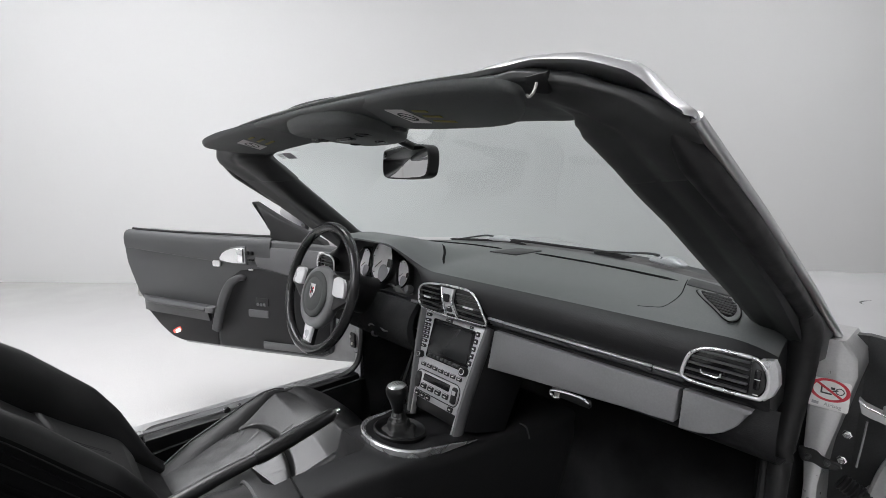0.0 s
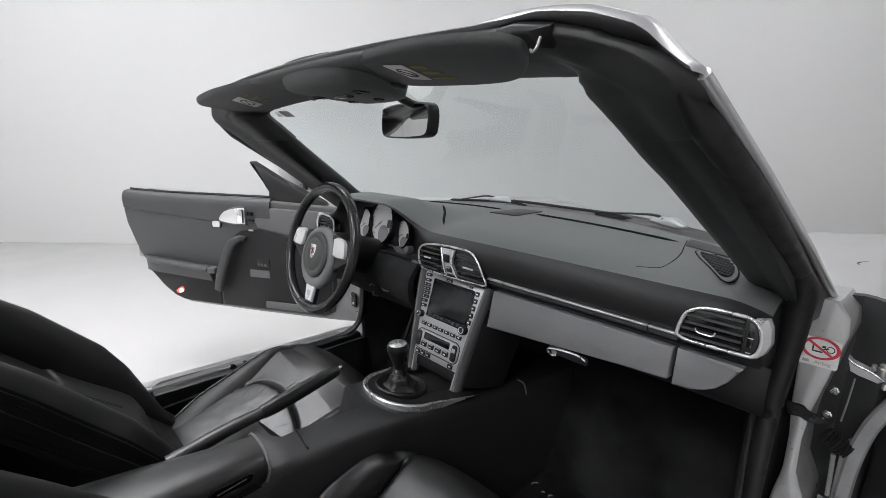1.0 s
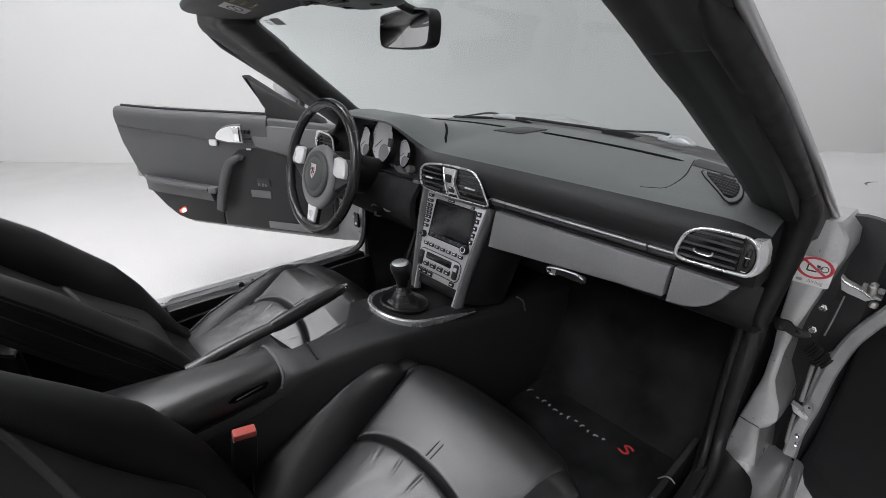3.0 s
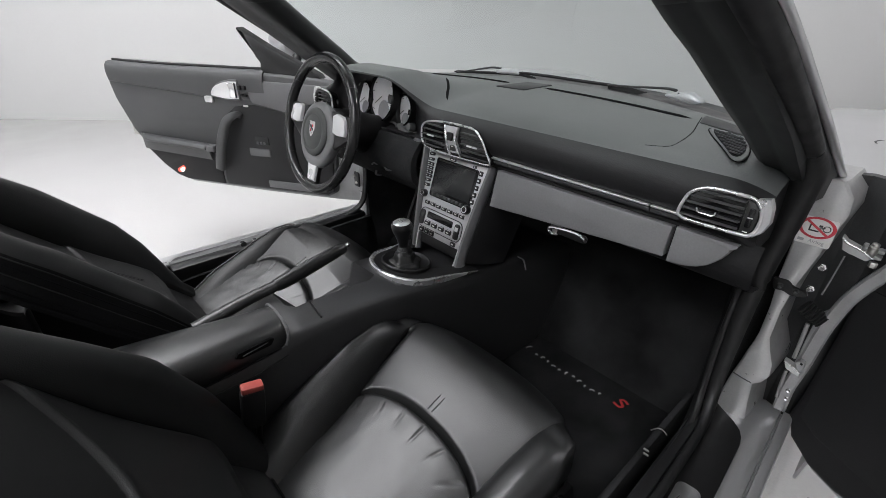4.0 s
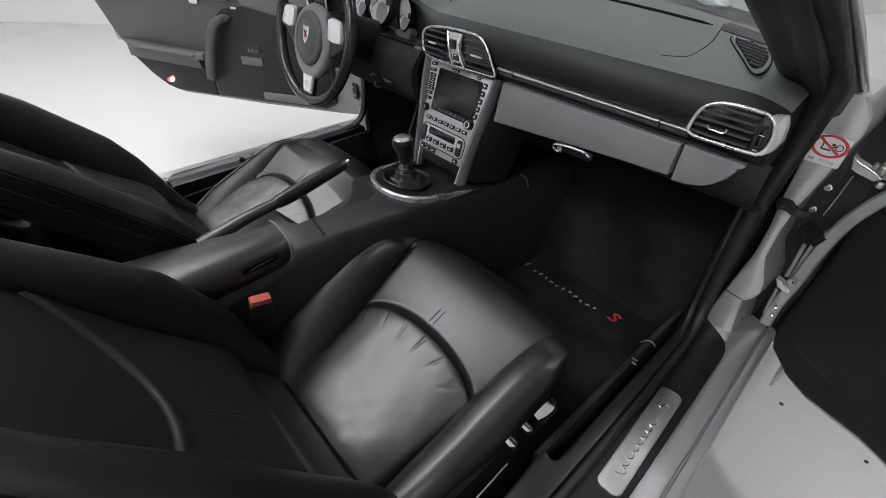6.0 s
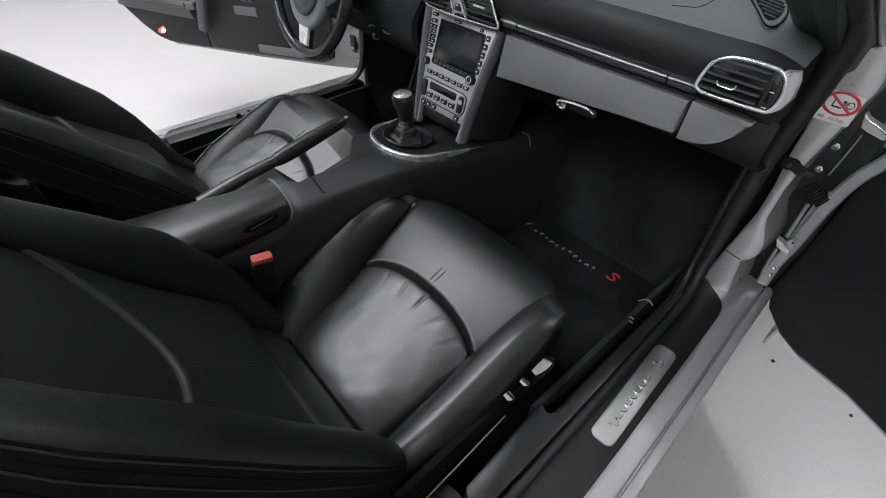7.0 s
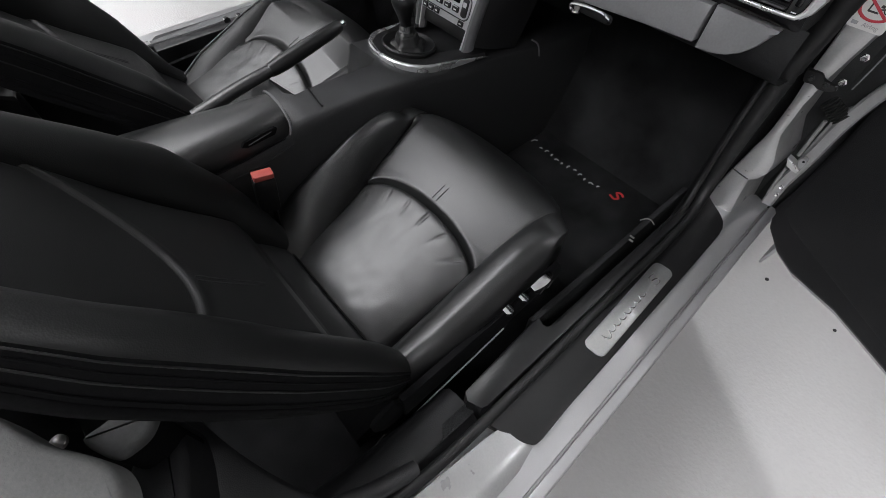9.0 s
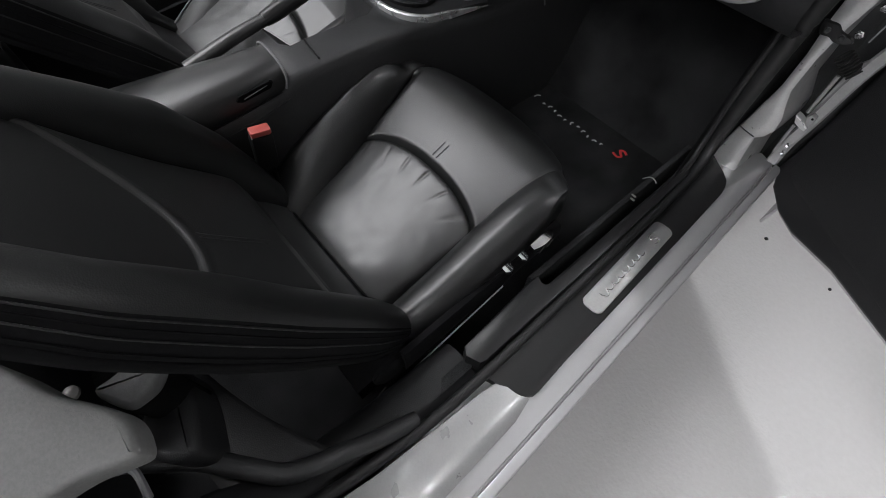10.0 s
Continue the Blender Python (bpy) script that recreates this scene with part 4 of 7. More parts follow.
# end vents
def end_vent(side):
    m = basis((0.614, 0.757, 0.857), (1, 0.0, 0), (0, 0.14, 1))
    out = [(-0.0605, -0.014), (-0.0585, 0.003), (-0.051, 0.0225), (-0.033, 0.0335), (-0.012, 0.037), (0.0246, 0.0375), (0.0375, 0.0350), (0.0475, 0.026), (0.0530, 0.0102), (0.0520, -0.0075), (0.0465, -0.0172), (0.0385, -0.0200), (0.0, -0.0212),
           (-0.0434, -0.0216), (-0.0560, -0.0185)]
    out = [(p.x, p.y) for p in spline([(*p, 0) for p in out], 60, True)]
    v = part("end_vent", sided(prism(out, -0.02, 0.001, m, 0.001), side), GLOSS_BLACK, dash, "dashboard end vent with silver rim")
    part("vent_rim", sided(tube([m @ V(x, y, 0.004) for x, y in out], 0.0030, 10, True, up=(0, -1, 0.1)), side), SILVER, v, "silver vent rim")
    cheek = [(0.0400, 0.0375), (0.0560, 0.0415), (0.0620, 0.0300), (0.0655, 0.0070), (0.0600, -0.0100), (0.0500, -0.0205), (0.0470, -0.0172), (0.0520, -0.0075), (0.0530, 0.0102), (0.0475, 0.0260)]
    rings = [[m @ V(x, y, h) for x, y in cheek] for h in (-0.012, 0.0030)] + [[m @ V(mix(0.052, x, 0.93), mix(0.010, y, 0.95), 0.0052) for x, y in cheek]]
    part("vent_cheek", sided(loft(rings), side), SILVER, v, "silver vent cheek", angle=50)
    for k in range(5):
        y = -0.0135 + 0.0107 * k
        x0, x1 = interp(y, [-0.014, 0.003, 0.0225, 0.032], [-0.057, -0.056, -0.048, -0.036]), 0.028
        part("slat", sided(slab(((x0 + x1) / 2, y, 0.002), (x1 - x0, 0.0030, 0.014), 0.001, m), side), GRILLE, v)
    tab = [(-0.033, 0.0035), (-0.032, -0.0010), (-0.028, -0.0035), (-0.010, -0.0035), (-0.006, -0.001), (-0.0055, 0.0035)]
    part("vent_tab", sided(tube([m @ V(x, y - 0.0005, 0.011) for x, y in tab], 0.0013, 6), side), SILVER, v, "silver vent tab lip")
    part("vent_wheel_panel", sided(prism([(0.030, 0.0330), (0.0385, 0.0315), (0.0455, 0.022), (0.0490, 0.008), (0.0480, -0.007), (0.0425, -0.0160), (0.031, -0.0175)], 0.0, 0.005, m, 0.001), side), BLACK, v, "black thumb wheel panel")
    part("vent_wheel", sided(slab((0.0395, 0.008, 0.006), (0.008, 0.030, 0.006), 0.002, m), side), GLOSS_BLACK, v)
    for y in (0.0085, -0.0135):
        part("wheel_mark", sided(slab((0.0400, y, 0.0085), (0.007, 0.0014, 0.002), 0.0005, m), side), LABEL, v)


end_vent(1)
end_vent(-1)

# centre vents with the hazard switch
CV = basis((0, 0.758, 0.848), (1, 0, 0), (0, 0.12, 0.99))
shape = [(-0.109, 0.001), (-0.107, 0.020), (-0.087, 0.0325), (-0.033, 0.0405), (0.046, 0.0430), (0.079, 0.0390), (0.102, 0.0220), (0.121, -0.004), (0.135, -0.0235), (0.128, -0.0290), (0.0864, -0.0310), (-0.002, -0.0335), (-0.078, -0.0310), (-0.1015, -0.0200)]
shape = [tuple(p)[:2] for p in spline([(*p, 0) for p in shape], 84, True)]
cvent = part("centre_vent", prism(shape, -0.02, 0.001, CV, 0.001), GLOSS_BLACK, dash, "pair of centre vents in a silver rim")
part("vent_rim", tube([CV @ V(x, y, 0.003) for x, y in shape], 0.0026, 8, True, up=(0, -1, 0.1)), SILVER, cvent, "silver vent rim")
for k in range(5):
    y = -0.0235 + 0.0128 * k
    left, right = interp(y, [-0.024, -0.01, 0.012, 0.026, 0.033], [-0.098, -0.103, -0.104, -0.094, -0.08]), interp(y, [-0.024, -0.004, 0.022, 0.033], [0.128, 0.115, 0.097, 0.086])
    for x0, x1 in ((left, -0.030 + 0.0006 * k), (0.042 - 0.002 * k, right)):
        part("slat", slab(((x0 + x1) / 2, y, 0.002), (x1 - x0, 0.0030, 0.014), 0.001, CV), GRILLE, cvent)
for x0, x1 in ((-0.079, -0.054), (0.063, 0.096)):
    part("vent_tab", slab(((x0 + x1) / 2, 0.0020, 0.0105), (x1 - x0, 0.0042, 0.004), 0.0015, CV), SPOKE, cvent, "pale grey vent tab")
plate = part("switch_plate", prism([(-0.024, 0.0350), (0.025, 0.0365), (0.022, 0.005), (0.041, -0.023), (0.003, -0.0255), (-0.011, -0.002)], -0.002, 0.007, CV, 0.002), STACK, cvent, "grey metal switch plate")
for x in ((-0.020, -0.007, 0.006), (0.024, 0.024, 0.044)):
    part("divider", tube(spline([CV @ V(x[0], 0.036, 0.007), CV @ V(x[1], 0.004, 0.011), CV @ V(x[2], -0.030, 0.006)], 12), 0.0030, 8), SILVER, cvent, "silver divider")
part("hazard_switch", slab((0.0015, 0.0120, 0.0085), (0.021, 0.020, 0.005), 0.002, CV), BLACK, plate, "black hazard switch")
part("lock_switch", slab((0.0170, -0.0130, 0.0080), (0.020, 0.014, 0.005), 0.002, CV), BLACK, plate, "black lock switch")
part("switch_print", slab((0.0150, -0.0090, 0.0107), (0.008, 0.002, 0.0006), 0.0002, CV), LABEL, plate)

# ---------------------------------------------------------------- centre stack
S = basis((0, 0.780, 0.802), (1, 0, 0), (0, 0.304, 0.953))
stack = thing("centre_stack", (0, 0.72, 0.55), "silver-grey centre stack with screen, radio and climate buttons", "control panel")
part("fascia", prism([(-0.100, 0.0), (0.113, 0.0), (0.084, -0.219), (-0.073, -0.219)], -0.02, 0.006, S, 0.004), STACK, stack, "silver-grey metal fascia")
for side in (1, -1):
    w = 0 if side > 0 else -0.010
    path = [S @ V(0.122 + w, 0.004, -0.004), S @ V(0.114 + w, -0.06, -0.002), S @ V(0.104 + w, -0.13, -0.003), S @ V(0.094 + w, -0.21, -0.006), S @ V(0.089 + w, -0.272, -0.012)]
    part("cheek", sided(tube(spline(path, 24), 0.0105, 10, flat=1.7, up=(0, -1, 0.3)), side), PANEL, stack, "grey leather stack cheek")
    part("side_rail", sided(prism([(0.0825 + w, -0.205), (0.0885 + w, -0.205), (0.0815 + w, -0.268), (0.0765 + w, -0.268)], -0.012, 0.004, S, 0.002), side), STACK, stack, "narrow silver side rail")
    rings = [[S @ V(0.108 - 0.12 * (-y) * 0.92, y, -0.012), S @ V(0.126 - 0.12 * (-y) * 0.92, y, -0.016), S @ V(0.150 - 0.14 * (-y), y, -0.06), S @ V(0.150 - 0.14 * (-y), y, -0.16), S @ V(0.05, y, -0.16)] for y in (0.0, -0.08, -0.16, -0.25)]
    part("side_panel", sided(loft(rings), side), DASH_FACE, stack)
radio = part("radio_frame", prism(rounded(0.148, 0.102, 0.005, 3, 0.014, -0.0635), 0.006, 0.0085, S, 0.001), GLOSS_BLACK, stack, "black radio surround")
part("screen", prism(rounded(0.130, 0.078, 0.003, 3, 0.016, -0.0575), 0.0085, 0.0093, S, 0.0004), SCREEN, radio, "dark switched-off screen")


def button(x, y, w, h, mat=BLACK, up=0.0065, name="button", mark=True):
    b = part(name, slab((x, y, up / 2 + 0.003), (w, h, up), 0.0014, S), mat, stack)
    if mark:
        part("button_print", slab((x, y, up + 0.0031), (w * 0.42, h * 0.26, 0.0008), 0.0002, S), LABEL, b)
    return b


part("screen_hood", tube([S @ V(-0.049, -0.0175, 0.0095), S @ V(0.081, -0.0175, 0.0095)], 0.0020, 8), BLACK, radio, "black ledge over the screen")
for x, w in ((-0.005, 0.024), (0.035, 0.028), (0.072, 0.012)):
    b = part("top_button", prism(rounded(w, 0.0068, 0.003), 0.006, 0.0082, S @ Matrix.Translation((x, -0.0078, 0)), 0.001), STACK if w > 0.025 else BLACK, stack, "small pill-shaped button")
    if w < 0.025:
        for k in range(3 if w > 0.02 else 1):
            part("button_print", slab((x + 0.005 * (k - (1 if w > 0.02 else 0)), -0.0078, 0.0084), (0.003, 0.0022, 0.0006), 0.0002, S), LABEL, b)
for y, w in ((-0.0085, 0.021), (-0.0225, 0.022), (-0.0775, 0.022), (-0.0905, 0.022)):
    x = -0.0825 + 0.05 * -y
    b = part("pill_button", prism(rounded(w, 0.0085, 0.004), 0.006, 0.0092, S @ Matrix.Translation((x, y, 0)) @ Matrix.Rotation(radians(4), 4, "Z"), 0.0015), BLACK, stack, "black pill-shaped button")
    part("button_print", slab((x, y, 0.0094), (0.008, 0.0018, 0.0006), 0.0002, S), LABEL, b)
for r in range(4):
    for c in range(2):
        button(-0.0870 + 0.0125 * c + 0.0008 * r, -0.0345 - 0.0105 * r, 0.0112, 0.0090)
for r in range(5):
    button(0.0965 - 0.0016 * r, -0.0185 - 0.0180 * r, 0.0115, 0.0120)
for c in range(8):
    part("preset_button", prism([(-0.0060, -0.0042), (0.0050, -0.0042), (0.0062, 0.0042), (-0.0048, 0.0042)], 0.008, 0.0122, S @ Matrix.Translation((-0.040 + 0.0142 * c, -0.1068, 0)), 0.0012), GRILLE, radio, "slanted grey preset button")
for c in range(7):
    b = button(-0.0600 + 0.0218 * c, -0.1345, 0.0165, 0.0100)
    part("button_edge", slab((-0.0600 + 0.0218 * c, -0.1300, 0.0096), (0.0150, 0.0016, 0.0010), 0.0004, S), STACK, b)
for x, y, r in ((-0.0770, -0.1135, 0.0095), (0.0815, -0.1125, 0.0118)):
    m = S @ Matrix.Translation((x, y, 0.006))
    k = part("knob", turned([(r, 0), (r, 0.010), (r * 0.9, 0.013), (r * 0.6, 0.0135), (0.0005, 0.0135)], m, 20), BLACK, stack, "black rotary knob")
    part("knob_ring", torus(m @ Matrix.Translation((0, 0, 0.0125)), r * 0.62, 0.0016, 24, 6), SILVER, k, "silver knob ring")
clim = part("climate_unit", prism(rounded(0.156, 0.050, 0.016, 6, 0.003, -0.1760), 0.006, 0.0095, S, 0.002), STACK, stack, "grey climate control unit")
part("climate_groove", tube([S @ V(x, y, 0.0064) for x, y in rounded(0.159, 0.053, 0.017, 6, 0.003, -0.1760)], 0.0013, 6, True, up=(0, -0.95, 0.3)), INK, clim)
part("climate_display", prism(rounded(0.096, 0.0175, 0.003, 3, 0.002, -0.1640), 0.0095, 0.0105, S, 0.0005), GLOSS_BLACK, clim, "black climate display")
for x in (-0.0625, 0.0690):
    r = part("rocker", prism(rounded(0.0170, 0.0400, 0.006, 4, x, -0.1755), 0.0095, 0.0135, S, 0.002), BLACK, clim, "black rocker switch")
    part("rocker_edge", slab((x, -0.1690, 0.0137), (0.0110, 0.0100, 0.0010), 0.0004, S), STACK if x > 0 else GRILLE, r)
for c in range(4):
    b = part("button", slab((-0.0385 + 0.0270 * c, -0.1855, 0.0110), (0.0200, 0.0130, 0.0060), 0.002, S), BLACK, clim)
    part("button_edge", slab((-0.0385 + 0.0270 * c, -0.1800, 0.0140), (0.0170, 0.0022, 0.0010), 0.0004, S), STACK, b)
    part("button_print", slab((-0.0385 + 0.0270 * c, -0.1870, 0.0142), (0.0080, 0.0026, 0.0008), 0.0003, S), LABEL, b)
for x in (-0.0590, -0.0385, -0.0180, 0.0640):
    button(x, -0.2105, 0.0165, 0.0115)
part("storage_slot", prism(rounded(0.150, 0.034, 0.004, 3, 0, -0.232), -0.02, -0.008, S, 0.002), BLACK, stack)

# ---------------------------------------------------------------- instruments and wheel
cluster = thing("instrument_cluster", (-0.36, 0.83, 0.82), "round silver-faced gauges under a dark hood", "instrument cluster")
part("cluster_panel", prism(rounded(0.40, 0.115, 0.05, 6), -0.02, 0.0, basis((-0.365, 0.836, 0.893), (1, 0, 0), (0, 0.2, 0.98)), 0.002), BLACK, cluster)
for x, z, r in ((-0.362, 0.900, 0.074), (-0.468, 0.881, 0.051), (-0.268, 0.872, 0.045), (-0.540, 0.872, 0.032)):
    m = basis((x, 0.828 - 0.3 * (r - 0.03), z), (0.993, -0.12, 0), (0.026, 0.218, 0.975))
    g = part("gauge", turned([(r, -0.015), (r, 0.004), (r * 0.96, 0.006), (r * 0.92, 0.003), (r * 0.90, -0.002), (0.001, -0.002)], m, 36), BLACK, cluster, "round gauge with silver ring")
    part("dial", turned([(r * 0.89, -0.0022), (r * 0.89, -0.001), (0.001, -0.001)], m, 32), GAUGE, g, "silver gauge face")
    part("dial_ring", torus(m @ Matrix.Translation((0, 0, 0.005)), r * 0.97, 0.0026, 36, 8), GLOSS_BLACK, g, "glossy black ring")
    part("dial_window", prism(rounded(r * 0.30, r * 0.34, 0.003, 3, r * 0.62, -r * 0.02), -0.001, 0.0002, m), SCREEN, g)
    part("sub_dial", turned([(r * 0.40, -0.001), (r * 0.40, 0.0006), (r * 0.36, 0.0008), (0.0005, 0.0006)], m @ Matrix.Translation((r * 0.25, -r * 0.52, 0)), 24), LABEL_GREY, g, "small grey sub-dial")
    bm = bmesh.new()
    for k in range(11):
        a = radians(225 - 27 * k)
        slab((math.cos(a) * r * 0.78, math.sin(a) * r * 0.78, -0.0005), (r * 0.12, r * 0.03, 0.001), 0.0002, m @ Matrix.Translation((0, 0, 0)) , bm)
    part("dial_mark", bm, INK, g)
    part("needle", slab((r * 0.3, 0, 0.001), (r * 0.62, r * 0.035, 0.001), 0.0003, m @ Matrix.Rotation(radians(215), 4, "Z")), INK, g, "black needle")

CL = basis((-0.365, 0.836, 0.893), (1, 0, 0), (0, 0.2, 0.98))
part("binnacle_lip", tube(spline([CL @ V(-0.20, -0.060, 0.004), CL @ V(-0.097, -0.0685, 0.006), CL @ V(0.0, -0.067, 0.006), CL @ V(0.058, -0.066, 0.006), CL @ V(0.078, -0.082, 0.006), CL @ V(0.142, -0.081, 0.004)], 40), 0.0034, 8), PANEL, cluster, "grey lower lip of the instrument hood")
part("gauge_cowl", prism([(0.045, 0.030), (0.072, 0.020), (0.070, -0.015), (0.078, -0.045), (0.090, -0.062), (0.050, -0.060)], 0.004, 0.016, CL, 0.003), BLACK, cluster, "black cowl between the gauges")
bracket = [(-0.277, 0.836), (-0.260, 0.837), (-0.241, 0.828), (-0.222, 0.822), (-0.206, 0.820), (-0.190, 0.829), (-0.183, 0.822), (-0.202, 0.809), (-0.233, 0.806), (-0.272, 0.812)]
part("column_bracket", loft([[V(mix(-0.232, x, k), 0.800 + d, mix(0.822, z, k)) for x, z in bracket] for k, d in ((1.0, 0.020), (1.0, 0.002), (0.93, 0.0))]), PANEL, cluster, "grey moulding below the gauges", angle=30)
part("slot_trim", slab((-0.391, 0.812, 0.803), (0.044, 0.010, 0.016), 0.005, None), GRILLE, cluster, "small dark grey button")
part("ignition_knob", turned([(0.0110, -0.01), (0.0110, 0.006), (0.009, 0.010), (0.0005, 0.011)], basis((-0.204, 0.796, 0.840), (1, 0, 0), (0, 0.2, 0.98)), 20), PANEL, cluster, "dark round knob")

SW = basis((-0.372, 0.603, 0.845), (1, 0, 0), (0, 0.267, 0.964))     # z points to the driver
wheel = thing("steering_wheel", (-0.372, 0.66, 0.83), "black leather three-spoke steering wheel with silver spokes", "steering wheel")
bm = torus(SW, 0.1765, 0.0142, 72, 16, 0.98)
part("rim", bm, RIM, wheel, "black leather rim")
for a in (38, 142, 218, 322):
    m = SW @ Matrix.Rotation(radians(a), 4, "Z") @ Matrix.Translation((0.1765, 0, 0))
    part("rim_seam", torus(m @ Matrix.Rotation(radians(90), 4, "X"), 0.0138, 0.0007, 20, 5), BLACK, wheel)
PADC = SW @ Matrix.Translation((0, -0.016, 0))
hub = part("hub_cover", turned([(0.050, -0.035), (0.082, -0.024), (0.0905, -0.010), (0.0910, -0.002), (0.0880, 0.005), (0.0800, 0.009), (0.0675, 0.011), (0.0660, 0.009), (0.001, 0.009)], SW @ Matrix.Translation((0.002, -0.029, 0)), 56), HUB, wheel, "grey hub cover", angle=70)
part("airbag_pad", turned([(0.0660, 0.004), (0.0660, 0.0105), (0.0640, 0.0140), (0.058, 0.0165), (0.050, 0.0178), (0.0490, 0.0170), (0.0475, 0.0170), (0.0465, 0.0180), (0.020, 0.0198), (0.001, 0.0200)], PADC @ Matrix.Translation((0.001, -0.005, 0)), 56), VISOR, hub, "dark grey airbag pad with ring step", angle=70)
CREST = 1.5
crest_pts = [(CREST * a, CREST * b) for a, b in [(-0.010, 0.013), (0.010, 0.013), (0.0105, 0.0), (0.007, -0.009), (0.0, -0.015), (-0.007, -0.009), (-0.0105, 0.0)]]
crest = part("crest", prism(crest_pts, 0.018, 0.0212, PADC @ Matrix.Translation((0, 0.004, 0)), 0.0008), CHROME, hub, "small silver and red shield badge")
for x, y, ink in ((-0.005, 0.005, INK), (0.005, -0.004, INK), (0.0055, 0.006, LABEL_RED), (-0.004, -0.006, LABEL_RED)):
    part("crest_field", slab((x, y + 0.005, 0.0213), (0.0060, 0.0070, 0.0008), 0.0002, PADC), ink, crest)
part("crest_field", slab((0.0, 0.006, 0.0215), (0.006, 0.008, 0.0010), 0.0003, PADC), INK, crest)
for side in (1, -1):
    sp = [(0.060, 0.046), (0.095, 0.040), (0.150, 0.044), (0.166, 0.038), (0.166, -0.012), (0.150, -0.018), (0.095, -0.050), (0.060, -0.050)]
    m = SW if side > 0 else SW @ Matrix.Diagonal((-1, 1, 1, 1))
    part("spoke", prism(sp, -0.014, 0.002, m, 0.005), BLACK, wheel)
    part("spoke_plate", prism([(0.084, 0.036), (0.100, 0.044), (0.130, 0.040), (0.141, 0.031), (0.150, 0.004), (0.147, -0.008), (0.110, -0.011), (0.090, -0.006)], 0.000, 0.012, m, 0.005), SPOKE, wheel, "silver spoke plate")
part("lower_spoke", prism([(-0.027, -0.100), (0.027, -0.100), (0.023, -0.130), (0.021, -0.166), (-0.021, -0.166), (-0.023, -0.130)], -0.012, 0.004, SW, 0.006), BLACK, wheel)
part("lower_spoke_plate", prism([(-0.022, -0.110), (0.026, -0.110), (0.024, -0.135), (0.021, -0.157), (-0.017, -0.157), (-0.020, -0.135)], 0.000, 0.008, SW, 0.005), SPOKE, wheel, "silver lower spoke")
part("column", tube([SW @ V(0, 0, -0.02), SW @ V(0, 0, -0.09), SW @ V(0, -0.01, -0.22)], [0.050, 0.055, 0.062], 20, up=(1, 0, 0)), BLACK, wheel, "black steering column cover")
for side in (1, -1):
    part("stalk", tube(spline([SW @ V(0.04 * side, 0.01, -0.055), SW @ V(0.09 * side, 0.022, -0.055), SW @ V(0.135 * side, 0.030, -0.045)], 10), [0.007] * 6 + [0.009] * 4, 10, flat=0.7), BLACK, wheel, "black column stalk")
part("stalk", tube(spline([SW @ V(-0.04, -0.02, -0.06), SW @ V(-0.09, -0.035, -0.055), SW @ V(-0.12, -0.04, -0.05)], 10), 0.006, 8), BLACK, wheel, "black column stalk")

# knee panel, ignition side and pedals
part("knee_panel", sheet(lambda u, v: spline([(mix(-0.64, -0.13, u), 0.765, 0.815), (mix(-0.64, -0.13, u), 0.735, 0.77), (mix(-0.64, -0.13, u), 0.74, 0.71), (mix(-0.64, -0.13, u), 0.80, 0.655)], 13)[int(round(v * 12))], 20, 12, 0.02, (0, 1, 0)),
     CARPET, dash, "black knee panel")
for ends in (((-0.322, 0.738, 0.716), (-0.306, 0.733, 0.724), (-0.291, 0.738, 0.723)), ((-0.304, 0.738, 0.701), (-0.297, 0.733, 0.692), (-0.279, 0.738, 0.692)), ((-0.260, 0.738, 0.725), (-0.240, 0.733, 0.720), (-0.224, 0.738, 0.722), (-0.209, 0.738, 0.734))):
    part("lever_tab", tube(spline(ends, 14), 0.0036, 8, flat=0.7), PANEL, dash, "small grey pull tab")
part("panel_nub", slab((-0.149, 0.776, 0.817), (0.030, 0.014, 0.010), 0.004, None), PANEL, dash, "grey rounded end of the knee panel")
for x in (-0.30, -0.42, -0.50):
    pd = thing("pedal", (x, 1.02, 0.25), "black rubber-faced foot pedal", "pedal", "foot pedals")
    part("pad", slab((x, 0.985, 0.34), (0.055, 0.015, 0.085), 0.005, Matrix.Identity(4)), RUBBER, pd)
    part("arm", tube([(x, 0.995, 0.36), (x, 1.05, 0.48), (x, 1.09, 0.58)], 0.008, 8), BLACK, pd)

# ---------------------------------------------------------------- centre console
con = thing("centre_console", (0, 0.35, 0.21), "black leather-covered centre console with armrest", "centre console")
rings = []
for y, w, z in ((-0.30, 0.100, 0.545), (-0.05, 0.100, 0.548), (0.15, 0.100, 0.550), (0.235, 0.100, 0.560), (0.25, 0.100, 0.575), (0.285, 0.100, 0.577), (0.30, 0.100, 0.577), (0.35, 0.100, 0.577), (0.46, 0.103, 0.570), (0.485, 0.104, 0.567), (0.51, 0.106, 0.562), (0.53, 0.108, 0.558), (0.62, 0.117, 0.543), (0.70, 0.126, 0.532), (0.78, 0.132, 0.525), (0.95, 0.14, 0.50), (1.15, 0.15, 0.48)):
    c = 1.0 if 0.29 < y < 0.49 else 0.0                # slot beside the raised half, for the hand brake
    rings.append([V(-w - 0.03, y, 0.21), V(-w - 0.012, y, 0.42), V(-w, y, mix(z - 0.03, 0.450, c)), V(-w + 0.004, y, mix(z - 0.008, 0.460, c)), V(mix(-w + 0.014, 0.004, c), y, mix(z, 0.466, c)), V(0.016 * c, y, mix(z + 0.003, z, c)), V(w - 0.014, y, z), V(w - 0.004, y, z - 0.008), V(w, y, z - 0.03), V(w + 0.012, y, 0.42), V(w + 0.03, y, 0.21)])
